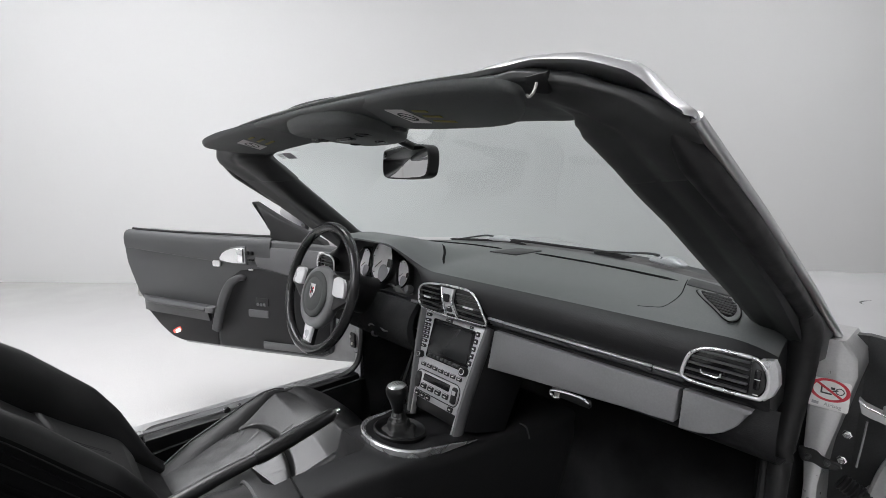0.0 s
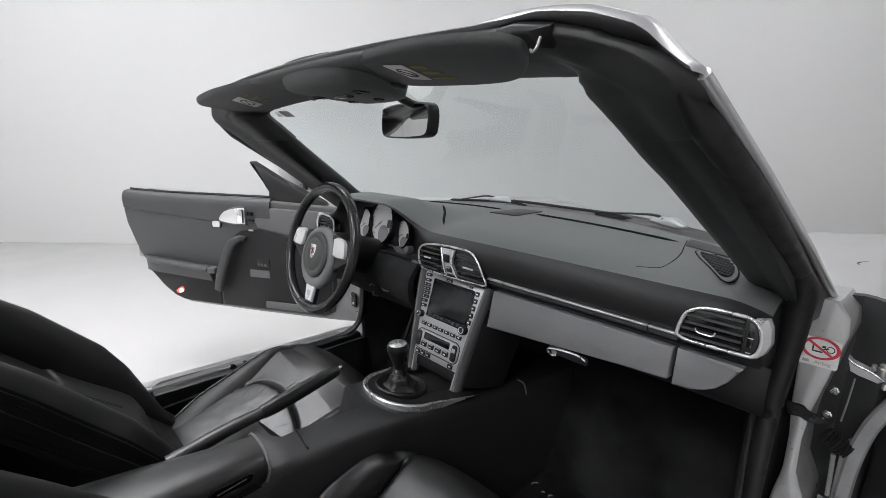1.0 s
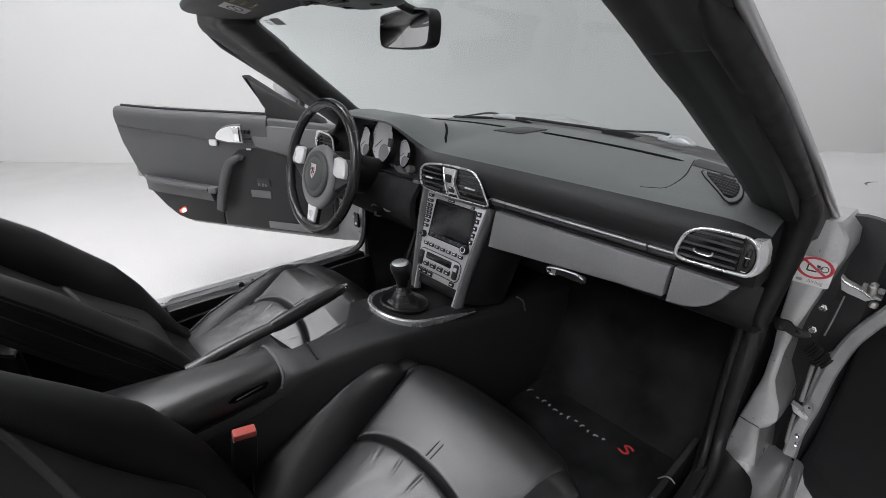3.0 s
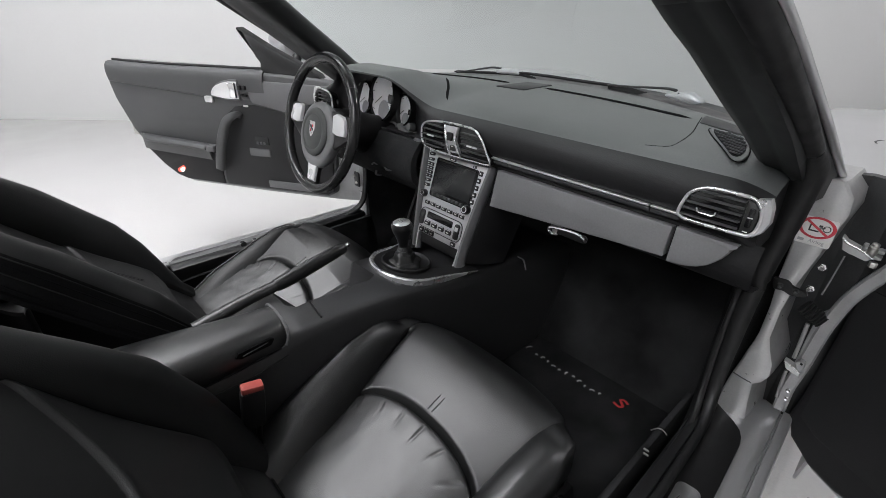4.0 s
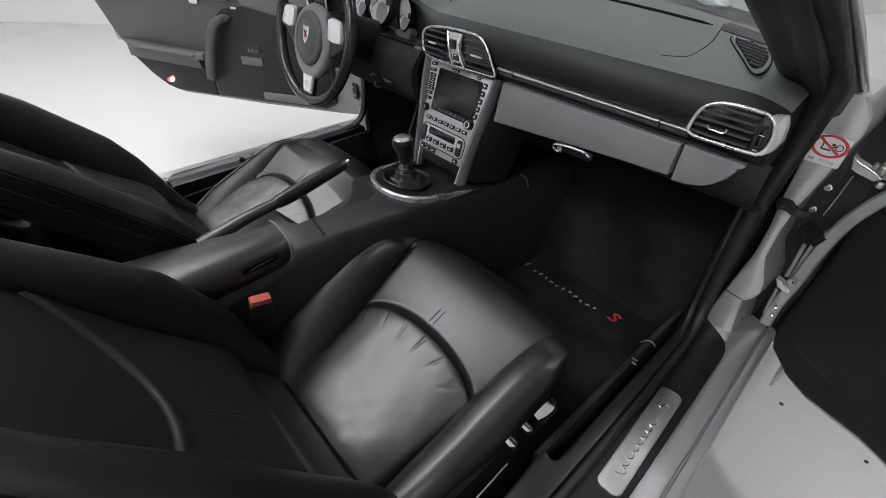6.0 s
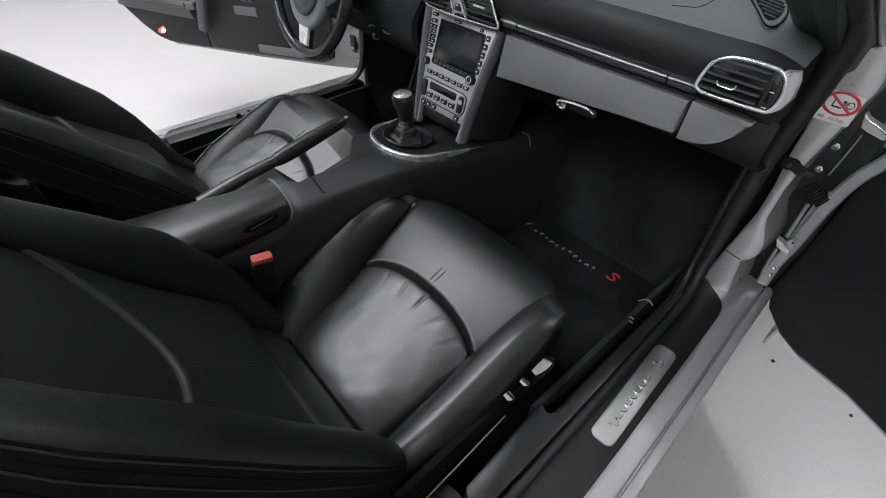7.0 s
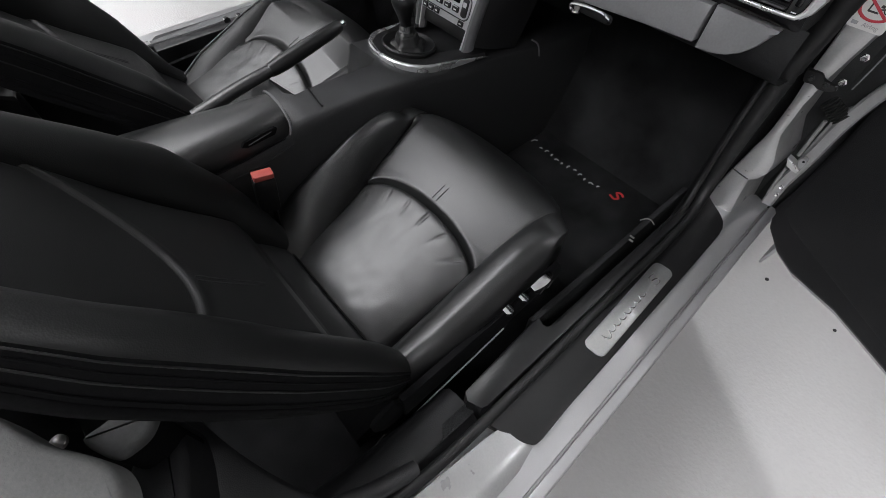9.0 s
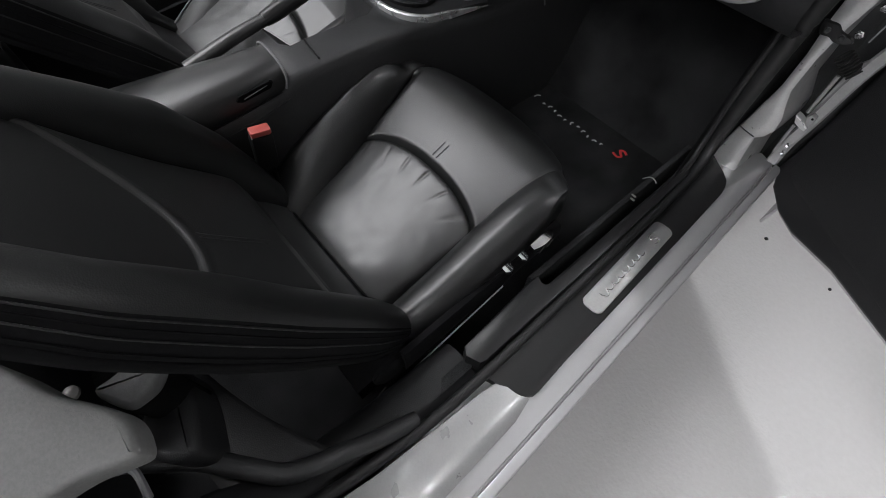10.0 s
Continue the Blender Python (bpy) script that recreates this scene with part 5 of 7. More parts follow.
part("tunnel", loft(rings), TUNNEL, con, "black leather tunnel cover", angle=60)
rings = []
for i in range(25):
    y = mix(-0.30, 0.243, i / 24)
    k = 1.0 if i < 23 else (0.985 if i == 23 else 0.95)
    z = 0.607 + 0.004 * math.sin(3.1 * i / 24)
    w = 0.094 * k
    lowz = 0.552
    l = interp(y, [-0.30, -0.05, 0.07, 0.18, 0.243], [-0.064, -0.060, -0.038, -0.014, -0.002])      # cut away beside the hand brake
    rings.append([V(l, y, lowz), V(l - 0.003, y, z - 0.030), V(l + 0.006, y, z - 0.010), V(mix(l, w, 0.25), y, z + 0.001), V(mix(l, w, 0.5), y, z + 0.004), V(mix(l, w, 0.78), y, z + 0.001), V(w - 0.009, y, z - 0.007), V(w + 0.002, y, z - 0.022), V(w, y, lowz)])
lid = part("armrest_lid", loft(rings), LEATHER, con, "black leather armrest lid", angle=60)
part("lid_edge", tube(spline([(-0.005, 0.246, 0.575), (0.0, 0.247, 0.598), (0.02, 0.247, 0.609), (0.045, 0.247, 0.611), (0.072, 0.247, 0.605), (0.091, 0.246, 0.594), (0.097, 0.245, 0.580), (0.099, 0.238, 0.562)], 28), 0.0026, 6), PANEL, lid)
part("lid_notch", prism([(-0.040, -0.004), (-0.034, 0.006), (0.026, 0.010), (0.032, 0.004), (0.026, -0.009), (-0.030, -0.011)], -0.002, 0.0022, basis((0.0985, 0.185, 0.586), (0, 1, 0), (0.25, 0, 1)), 0.001), MATTE, lid, "dark finger notch")
part("notch_lip", tube([(0.1012, 0.158, 0.5825), (0.1012, 0.205, 0.5885)], 0.0011, 5), PANEL, lid, "thin grey lip of the notch")
part("lid_gap", tube([(0.0985, 0.228, 0.559), (0.1005, 0.15, 0.5555), (0.1015, 0.05, 0.5545), (0.1015, -0.1, 0.554)], 0.0016, 6), MATTE, lid)
part("side_seam", tube([(0.108, 0.235, 0.545), (0.109, 0.18, 0.535), (0.110, 0.0, 0.533)], 0.002, 6), RUBBER, con)
part("cross_seam", tube([(0.02, 0.330, 0.5815), (0.085, 0.322, 0.579)], 0.0022, 6), BLACK, con)
for k in range(2):
    sw = part("switch", slab((0.052, 0.482 + 0.014 * k, 0.5765), (0.044, 0.010, 0.006), 0.002, Matrix.Rotation(radians(-4), 4, "X")), BLACK, con)
    part("switch_edge", slab((0.052, 0.479 + 0.014 * k, 0.5798), (0.040, 0.0018, 0.001), 0.0004, Matrix.Rotation(radians(-4), 4, "X")), PANEL, sw)

part("footwell_hook", tube(spline([(0.158, 0.863, 0.551), (0.160, 0.888, 0.531), (0.160, 0.903, 0.495)], 10), 0.0022, 6), PANEL, con, "small grey hook on the tunnel side")

# silver horseshoe, plate and gaiter
def ring_path(t):
    """Horseshoe round the lever: t runs from one front end over the back to the other."""
    a = math.pi * t
    if t < 0.28:
        s = t / 0.28
        return V(-0.124 + 0.026 * s, 0.745 - 0.125 * s, 0.539 + 0.010 * s)
    if t > 0.72:
        s = (1 - t) / 0.28
        return V(0.124 - 0.026 * s, 0.745 - 0.125 * s, 0.539 + 0.010 * s)
    s = (t - 0.28) / 0.44
    return V(-0.098 * math.cos(math.pi * s), 0.62 - 0.093 * math.sin(math.pi * s) ** 0.85, 0.549 + 0.014 * math.sin(math.pi * s))


shift = thing("gear_lever", (0, 0.60, 0.555), "manual gear lever with leather gaiter in a silver horseshoe", "gear lever")
path = [ring_path(i / 60) for i in range(61)]
rings = []
for i, p in enumerate(path):
    t = (path[min(i + 1, 60)] - path[max(i - 1, 0)]).normalized()
    out = t.cross(V(0, 0, 1)).normalized() * -1
    k = min(1, 0.06 + min(i, 60 - i) / 21)
    rings.append([p + out * 0.004 * k + V(0, 0, -0.012 * k), p + out * 0.0085 * k + V(0, 0, 0.004 * k), p + out * 0.004 * k + V(0, 0, 0.010 * k), p - out * 0.003 * k + V(0, 0, 0.012 * k), p - out * 0.006 * k + V(0, 0, 0.009 * k), p - out * 0.006 * k + V(0, 0, -0.012 * k)])
part("horseshoe", loft(rings), SILVER, shift, "silver horseshoe trim")
rings = [[p + (V(0, 0.63, 0.552) - p) * k + V(0, 0, dz) for p in path[::2]] for k, dz in ((0.03, 0.0), (0.04, 0.007), (0.2, 0.009), (0.45, 0.006))]
part("surround", loft(rings, closed=False), DASH_FACE, shift, "black lever surround")
part("well", turned([(0.062, 0.0), (0.064, 0.010), (0.060, 0.013), (0.054, 0.008), (0.03, 0.004), (0.001, 0.004)], Matrix.Translation((0.0, 0.607, 0.557)) @ Matrix.Rotation(radians(-9), 4, "X"), 28), BLACK, shift)
rings = []
for j in range(9):
    v = j / 8
    r = mix(0.042, 0.0150, v ** 0.6)
    rings.append([V(r * (1 + 0.13 * (1 - v) * math.sin(5 * a + 2 * v + 0.6) + 0.05 * math.sin(11 * a + 5 * v)) * math.cos(a), 0.604 + r * (1 + 0.13 * (1 - v) * math.sin(5 * a + 2 * v + 0.6)) * math.sin(a), 0.562 + 0.046 * v + 0.004 * math.sin(14 * v))
                  for a in (2 * math.pi * i / 40 for i in range(40))])
part("gaiter", loft(rings), LEATHER_SMOOTH, shift, "creased black leather gaiter", angle=80)
LV = Matrix.Translation((0, 0.602, 0.600)) @ Matrix.Rotation(radians(3), 4, "X")
part("collar", turned([(0.014, -0.002), (0.0162, 0.000), (0.0162, 0.002), (0.014, 0.004)], LV, 20), PANEL, shift, "thin grey collar")
part("knob", turned([(0.0120, 0.004), (0.0125, 0.016), (0.0150, 0.030), (0.0190, 0.043), (0.0235, 0.055), (0.0258, 0.064), (0.0255, 0.071), (0.0225, 0.077), (0.001, 0.078)], LV, 28), LEATHER_SMOOTH, shift, "black leather gear knob")
part("knob_cap", turned([(0.0215, 0.0755), (0.0213, 0.0778), (0.0170, 0.0806), (0.008, 0.0817), (0.0005, 0.0818)], LV, 24), ALU, shift, "bright silver gear knob cap")
for k in (-1, 0, 1):
    part("gate_print", slab((0.006 * k, 0, 0.0820), (0.0012, 0.014, 0.0006), 0.0002, LV), LABEL_GREY, shift)
part("gate_print", slab((0, 0, 0.0820), (0.013, 0.0012, 0.0006), 0.0002, LV), LABEL_GREY, shift)

# hand brake
hb = thing("hand_brake", (-0.055, 0.20, 0.575), "black leather hand brake lever with silver button", "hand brake")
path = spline([(-0.055, 0.12, 0.570), (-0.055, 0.22, 0.590), (-0.055, 0.31, 0.602), (-0.055, 0.40, 0.620), (-0.055, 0.468, 0.634)], 30)
part("lever", tube(path[:16], [mix(0.0155, 0.0125, i / 15) for i in range(16)], 12, flat=0.9), LEATHER, hb, "black leather lever gaiter")
part("grip", tube(path[13:], [0.0130, 0.0145, 0.0152, 0.0155, 0.0156, 0.0156, 0.0155, 0.0155, 0.0153, 0.0152, 0.0150, 0.0150, 0.0148, 0.0146, 0.0142, 0.0136, 0.0115], 14, flat=1.05), LEATHER_SMOOTH, hb, "black leather grip")
part("grip_seam", tube([p + V(0, 0, 0.0160) for p in path[16:28]], 0.0008, 5), PANEL, hb)
part("button", turned([(0.0065, 0), (0.0065, 0.010), (0.004, 0.013), (0.0005, 0.0135)], basis(path[-1], (1, 0, 0), (0, -0.26, 0.965)) @ Matrix.Rotation(radians(180), 4, "X"), 16), CHROME, hb, "chrome release button")

# ---------------------------------------------------------------- seats
SEAT_Y = [0.06, 0.13, 0.20, 0.28, 0.34, 0.40, 0.45, 0.495, 0.53, 0.557, 0.577, 0.587, 0.588, 0.580]
SEAT_Z = [0.347, 0.364, 0.384, 0.404, 0.424, 0.450, 0.471, 0.487, 0.494, 0.491, 0.478, 0.447, 0.400, 0.345]
CUSHION = spline([(0, y, z) for y, z in zip(SEAT_Y, SEAT_Z)], 240)
FLAT = [q for q in CUSHION if q.y < 0.56 and q.z > 0.3][:188]
FLAT_Y, FLAT_Z = [q.y for q in FLAT], [q.z for q in FLAT]


def half_panel(y):
    return interp(y, [0.06, 0.15, 0.33, 0.50, 0.56], [0.148, 0.152, 0.164, 0.194, 0.200])


def car_seat(side, dy, lean, label, knobs):
    c = 0.338
    base = V(side * c, 0.25 + dy, 0.21)
    seat = thing("sports_seat", base, label, "car seat", "front seats")

    def p(name, bm, mat, label="", parent=None, **k):
        bm.transform(Matrix.Translation((0, dy, 0)))
        return part(name, sided(bm, side), mat, parent or seat, label, **k)

    # cushion panel with the curved cross seam
    def arc(dx):
        q = min(1, abs(dx) / ((0.178 if side > 0 else 0.128) if dx > 0 else 0.168))
        return 0.319 + 0.066 * math.sqrt(max(0, 1 - q ** 2.2))

    def panel(u, v):
        q = CUSHION[int(round(v * 239))].copy()
        dx = (2 * u - 1) * half_panel(q.y)
        if q.y < 0.52 and v < 0.8:                     # the rows follow the curved seam
            q.y += (arc(dx) - 0.385) * interp(q.y, [0.10, 0.31, 0.44, 0.51], [0.0, 1.0, 1.0, 0.0])
            q.z = interp(q.y, FLAT_Y, FLAT_Z)
        h = half_panel(q.y)
        e = 1 - abs(2 * u - 1)
        front = max(0, min(1, (0.50 - q.y) / 0.05))
        d = q.y - arc(dx)
        z = 0.010 * (1 - (2 * u - 1) ** 2) - 0.013 * math.exp(-(e * h / 0.010) ** 2)
        z -= 0.013 * math.exp(-(d / 0.0048) ** 2) * front
        if d < 0:
            z += front * 0.012 * (1 - math.exp(d / 0.018)) * (1 - math.exp(-e * h / 0.030)) * (1 - math.exp(-max(0, q.y - 0.120) / 0.014)) - front * 0.006 * (1 - math.exp(d / 0.12))
            z += front * (0.0017 * noise.noise(V(dx * 17, q.y * 17, side * 3)) + 0.0006 * noise.noise(V(dx * 44, q.y * 38, side * 5))) * min(1, -d / 0.03)
            rad = math.atan2(dx, 0.13 + q.y - 0.322)
            deep = max(0, noise.noise(V(rad * 5 + 2, 3, side)) + 0.45)
            z -= front * 0.0042 * deep * max(0, math.sin(rad * 21 + 0.9 * noise.noise(V(dx * 9, q.y * 9, 7)))) ** 22 * math.exp(-((d + 0.028) / 0.020) ** 2)
        else:
            z += front * 0.005 * math.exp(-d / 0.02) * (1 - math.exp(-d / 0.004))
        if side < 0:                                   # tilt added towards the console, so that the panel catches more light
            z += (0.17 * dx - 0.004) * front
        n = V(0, 0, 1) if q.y < 0.50 else V(0, min(1, (q.y - 0.50) / 0.05), 1 - min(1, (q.y - 0.50) / 0.06)).normalized()
        pull = -0.026 * (abs(2 * u - 1) ** 3) * max(0, min(1, (q.y - 0.44) / 0.14))
        return V(c + dx, q.y + pull, q.z) + n * z

    p("cushion", sheet(panel, 110, 239, 0.02, (0, -0.3, -1)), LEATHER, "black leather seat cushion with curved seam", angle=80)
    for k in range(2):
        dx = (-0.010 + 0.011 * k) * side
        row = [i for i, q in enumerate(FLAT) if 0.397 < q.y < 0.432][::2]
        pts = [panel(0.5 + dx / 2 / half_panel(0.415), i / 239) + V(0, 0, 0.0006) for i in row]
        p("stitch", tube(pts, 0.0009, 5), BLACK)

    # side bolsters: wedges that taper to a point at the front corners of the panel
    low = [(0.0, -0.016), (0.03, 0.20), (0.11, 0.50), (0.26, 0.80), (0.45, 0.98), (0.58, 1.0), (0.76, 0.84), (0.92, 0.40), (1.0, -0.040), (0.93, -0.085), (0.65, -0.10), (0.0, -0.09)]
    tall = [(0.0, -0.016), (0.04, 0.13), (0.14, 0.38), (0.32, 0.68), (0.52, 0.89), (0.70, 0.99), (0.81, 1.0), (0.91, 0.88), (0.98, 0.50), (1.0, -0.040), (0.95, -0.085), (0.65, -0.10), (0.0, -0.09)]
    ys = [0.06, 0.10, 0.14, 0.21, 0.28, 0.35, 0.42, 0.47, 0.515]
    for s in (1, -1):
        rings, crest = [], []
        n = 64
        for i in range(n + 1):
            v = i / n
            k = min(239, int(round(v * 230)))
            q = CUSHION[k]
            past = max(0.0, min(1.0, (k - 165) / 24)) if q.y > 0.5 else 0.0
            a1 = interp(q.y, [0.06, 0.115, 0.16, 0.214, 0.35, 0.42, 0.47, 0.52], [0.190, 0.220, 0.236, 0.246, 0.250, 0.249, 0.246, 0.238])
            if s < 0:                                  # next to the console: a tall roll with its crest outside
                a0 = interp(q.y, [0.06, 0.14, 0.21, 0.32, 0.42, 0.51], [0.112, 0.122, 0.136, 0.158, 0.184, 0.202])
                high = interp(q.y, ys, (0.008, 0.022, 0.040, 0.066, 0.080, 0.082, 0.064, 0.038, 0.006)) * (1.0 if side > 0 else 0.45)
                a1 = min(a1, 0.238)
            elif side < 0:                             # the driver's outer roll, worn low
                a0 = interp(q.y, [0.06, 0.15, 0.22, 0.35, 0.47, 0.52], [0.085, 0.092, 0.106, 0.128, 0.168, 0.190])
                high = interp(q.y, ys, (0.010, 0.018, 0.028, 0.044, 0.052, 0.054, 0.042, 0.022, 0.000))
                a1 = interp(q.y, [0.06, 0.15, 0.22, 0.35, 0.42, 0.47, 0.52], [0.165, 0.185, 0.198, 0.206, 0.209, 0.208, 0.202])
            else:
                a0 = interp(q.y, [0.06, 0.14, 0.24, 0.34, 0.42, 0.50, 0.55], [0.160, 0.159, 0.158, 0.158, 0.165, 0.178, 0.188])
                high = interp(q.y, ys, (0.012, 0.026, 0.034, 0.038, 0.038, 0.037, 0.030, 0.019, 0.004))
            if past:
                a1, high = mix(a1, a0 + 0.036, past), high * (1 - past) + 0.001
            pull = -0.026 * max(0, min(1, (q.y - 0.44) / 0.14))
            prof = tall if (s < 0 or side < 0) else low
            rings.append([V(c + s * (a0 - 0.003 + a * (a1 - a0)), q.y + pull * (1 + a * 0.9), q.z - 0.002 + (b * high if b > 0 else b)) for a, b in spline_pairs(prof, 34)])
            if q.y < 0.53:
                crest.append(V(c + s * (a0 + 0.86 * (a1 - a0)), q.y + pull * 1.7, q.z + high * 0.97))
        # the driver's outer roll takes the shaded leather copy, so it reads dark
        p("bolster", loft(rings), LEATHER_SHADED if side < 0 < s else LEATHER, "black leather cushion bolster", angle=80)
        if side < 0 < s:
            p("piping", tube(spline(crest[2:-3], 50), 0.0022, 6), PANEL, "pale piping along the bolster")
    # base and rails
    p("seat_base", loft([[V(c + sx * 0.225, y, z) for sx, z in ((-1, 0.25), (-1, za), (1, za), (1, 0.25))] for y, za in ((0.02, 0.30), (0.20, 0.335), (0.40, 0.37), (0.525, 0.39))]), MATTE, "matte black seat base", angle=30)
    for s in (1, -1):
        p("rail", slab((c + s * 0.17, 0.28, 0.235), (0.035, 0.52, 0.05), 0.006), RUBBER, "black seat rail")
    if knobs:
        p("side_trim", sheet(lambda u, v: V(c + 0.252 + 0.006 * math.sin(math.pi * v), mix(0.11, 0.50, u), mix(0.395 + 0.02 * u, 0.315 + 0.05 * u, v)), 16, 6, 0.012, (-1, 0, 0)), MATTE, "black plastic seat side trim")
        p("side_line", tube([V(c + 0.262, mix(0.12, 0.34, i / 10), mix(0.322, 0.370, i / 10)) for i in range(11)], 0.0016, 5), STACK)
        for y, z, w, hgt in ((0.424, 0.443, 0.052, 0.028), (0.374, 0.448, 0.015, 0.013), (0.335, 0.449, 0.018, 0.015)):
            rings = []
            for j in range(7):
                t = j / 6
                k = math.sin(math.pi * (0.12 + 0.76 * t)) ** 0.5
                rings.append([V(c + 0.258 + (0.016 if a > 0 else 0) * k, y + w * (t - 0.5), z + hgt * 0.5 * k * b) for a, b in ((-1, -1), (1, -0.7), (1, 0.7), (-1, 1))])
            sw = p("adjuster_switch", loft(rings), CHROME, "chrome seat adjuster switch", angle=30)
            if w > 0.03:
                for q in (-0.012, 0.010):
                    p("switch_slit", tube([V(c + 0.275, y + q - 0.004, z - hgt * 0.3), V(c + 0.2755, y + q + 0.004, z + hgt * 0.3)], 0.0011, 5), INK, parent=sw)

    # backrest in its own leaning frame: h up along the back, f forward of it
    foot = V(0, 0.130 + (0.025 if side < 0 else 0), 0.378)
    up = V(0, -lean, 1).normalized()
    fwd = V(0, up.z, -up.y)

    def bk(x, h, f):
        return foot + V(c + x, 0, 0) + up * h + fwd * f

    def half_back(h):
        return interp(h, [0, 0.12, 0.3, 0.5, 0.62], [0.150, 0.152, 0.148, 0.132, 0.105])

    def pad_edge(x):
        """Lower edge of the inset: a wide bowl."""
        return 0.332 + 3.8 * (x - 0.05) ** 2

    def back(u, v):
        h0 = mix(-0.03, 0.62, v)
        w = half_back(max(0, h0))
        x = (2 * u - 1) * w
        h = h0 + (pad_edge(x) - 0.332) * interp(h0, [0.08, 0.29, 0.39, 0.60], [0, 1, 1, 0])
        e = (1 - abs(2 * u - 1)) * w
        d = h - pad_edge(x)
        f = 0.020 * math.exp(-((h - 0.16) / 0.12) ** 2) - 0.012 * math.exp(-(e / 0.010) ** 2)
        f += -0.006 * (1 / (1 + math.exp(-max(-50, min(50, d / 0.0008))))) + 0.001 * math.exp(-((d + 0.008) / 0.006) ** 2)
        f += interp(h, [-0.03, 0.0, 0.02, 0.045, 0.065, 0.085, 0.12, 0.17], [0.000, -0.022, -0.036, -0.050, -0.054, -0.044, -0.014, 0.0])
        return bk(x, h, f)

    p("backrest", sheet(back, 60, 300, 0.03, (0, -1, 0)), LEATHER_SHADED, "black leather backrest with inset panel", angle=80)
    if side > 0:                                       # leather strip that closes the gap to the cushion
        p("lower_strip", sheet(lambda u, v: V(c + mix(-0.150, 0.165, u), mix(0.128, 0.068, v), mix(0.377, 0.456, v) + 0.005 * math.sin(math.pi * v)), 20, 10, 0.01, (0, -0.6, -0.8)), LEATHER, "black leather strip below the backrest", angle=80)
        p("strip_seam", tube([V(c + mix(-0.150, 0.165, k / 16), 0.1305, 0.3755) for k in range(17)], 0.0022, 6), MATTE)
    for x in (0.030, 0.038):
        st = [bk(x, h, 0.0004 + 0.02 * math.exp(-((h - 0.16) / 0.12) ** 2)) for h in (0.318, 0.29, 0.26, 0.23, 0.21)]
        p("stitch", tube(spline(st, 12), 0.0006, 5), GRILLE)
    bprof = [(0.0, -0.012), (0.006, 0.018), (0.022, 0.044), (0.044, 0.058), (0.066, 0.058), (0.084, 0.046), (0.094, 0.022), (0.098, -0.004), (0.094, -0.011), (0.07, -0.015), (0.0, -0.018)]
    for s in (1, -1):
        rings, origins, scales = [], [], []
        for i in range(41):
            v = i / 40
            h = mix(-0.035, 0.62, v)
            if side > 0 > s:                           # the inner roll fades out towards the shoulder
                g = interp(h, [-0.04, 0.0, 0.08, 0.18, 0.30, 0.40, 0.50, 0.62], [0.20, 0.35, 0.70, 0.98, 1.05, 0.75, 0.40, 0.25])
            elif side > 0:
                g = math.sin(min(1, 0.30 + 2.2 * v) * math.pi / 2) * (1 - 0.55 * max(0, (v - 0.62) / 0.38) ** 1.5)
            else:
                g = interp(h, [-0.04, 0.05, 0.12, 0.20, 0.28, 0.45, 0.62], [0.05, 0.15, 0.55, 1.0, 1.25, 1.25, 0.9])
            w = half_back(max(0, h))
            gw = mix(0.55, 1.0, g)
            origins.append((bk(s * (w - 0.002), h, 0), v))
            scales.append((gw, g))
            rings.append([bk(s * (w - 0.002 + a * gw), h, b * (g if b > 0 else 1)) for a, b in spline_pairs(bprof, 26)])
        bm = loft(rings)
        bm.faces.ensure_lookup_table()
        for k, f in enumerate(bm.faces):
            f.material_index = 1 if 13 <= k % 26 <= 24 and k < 26 * 40 else 0
        p("back_bolster", bm, [LEATHER_SHADED, MATTE], "black leather backrest bolster", angle=80)
        for a, b, look_mat in ((0.0890, 0.0375, LEATHER_SHADED), (0.0925, 0.0290, MATTE), (0.0955, 0.0190, LEATHER_SHADED), (0.0985, 0.0040, MATTE)):
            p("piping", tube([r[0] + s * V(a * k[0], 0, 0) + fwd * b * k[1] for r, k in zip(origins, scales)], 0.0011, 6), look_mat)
        side_rings = [[r[0] + s * V(a * k[0], 0, 0) + fwd * b for a, b in ((0.060, -0.022), (0.086, -0.020), (0.1000, -0.014), (0.1015, -0.005), (0.098, -0.002), (0.07, -0.008))] for r, k in zip(origins, scales)]
        p("shell_rim", loft(side_rings), MATTE, "black shell edge round the backrest", angle=60)
    rings = [[bk(x * k, h, f) for x, f in ((-0.225, -0.010), (-0.205, -0.022), (0, -0.050), (0.205, -0.022), (0.225, -0.010), (0, -0.010))] for h, k in ((-0.02, 0.9), (0.05, 1.0), (0.30, 1.0), (0.52, 0.92), (0.62, 0.72))]
    p("back_shell", loft(rings), BLACK, "black seat back shell", angle=60)
    rings = [[bk(x * k, h, f - 0.02) for x, f in ((-0.12, 0.0), (-0.10, 0.045), (0, 0.055), (0.10, 0.045), (0.12, 0.0), (0.10, -0.045), (0, -0.055), (-0.10, -0.045))] for h, k in ((0.60, 0.95), (0.66, 1.0), (0.74, 0.95), (0.785, 0.78), (0.80, 0.4))]
    p("head_restraint", loft(rings), LEATHER_SHADED, "black leather head restraint", angle=80)
    # release lever near the hinge
    p("hinge_cover", turned([(0.036, 0), (0.036, 0.008), (0.028, 0.014), (0.001, 0.015)], basis(foot + V(c + 0.236, -0.045, -0.03), (0, 1, 0), (0, 0, 1)), 20), MATTE, "round black recliner cover")
    return seat


def spline_pairs(pairs, n):
    return [(q.x, q.y) for q in spline([(a, b, 0) for a, b in pairs], n)]


car_seat(1, 0.0, 0.58, "passenger's black leather sports seat with creased cushion", True)
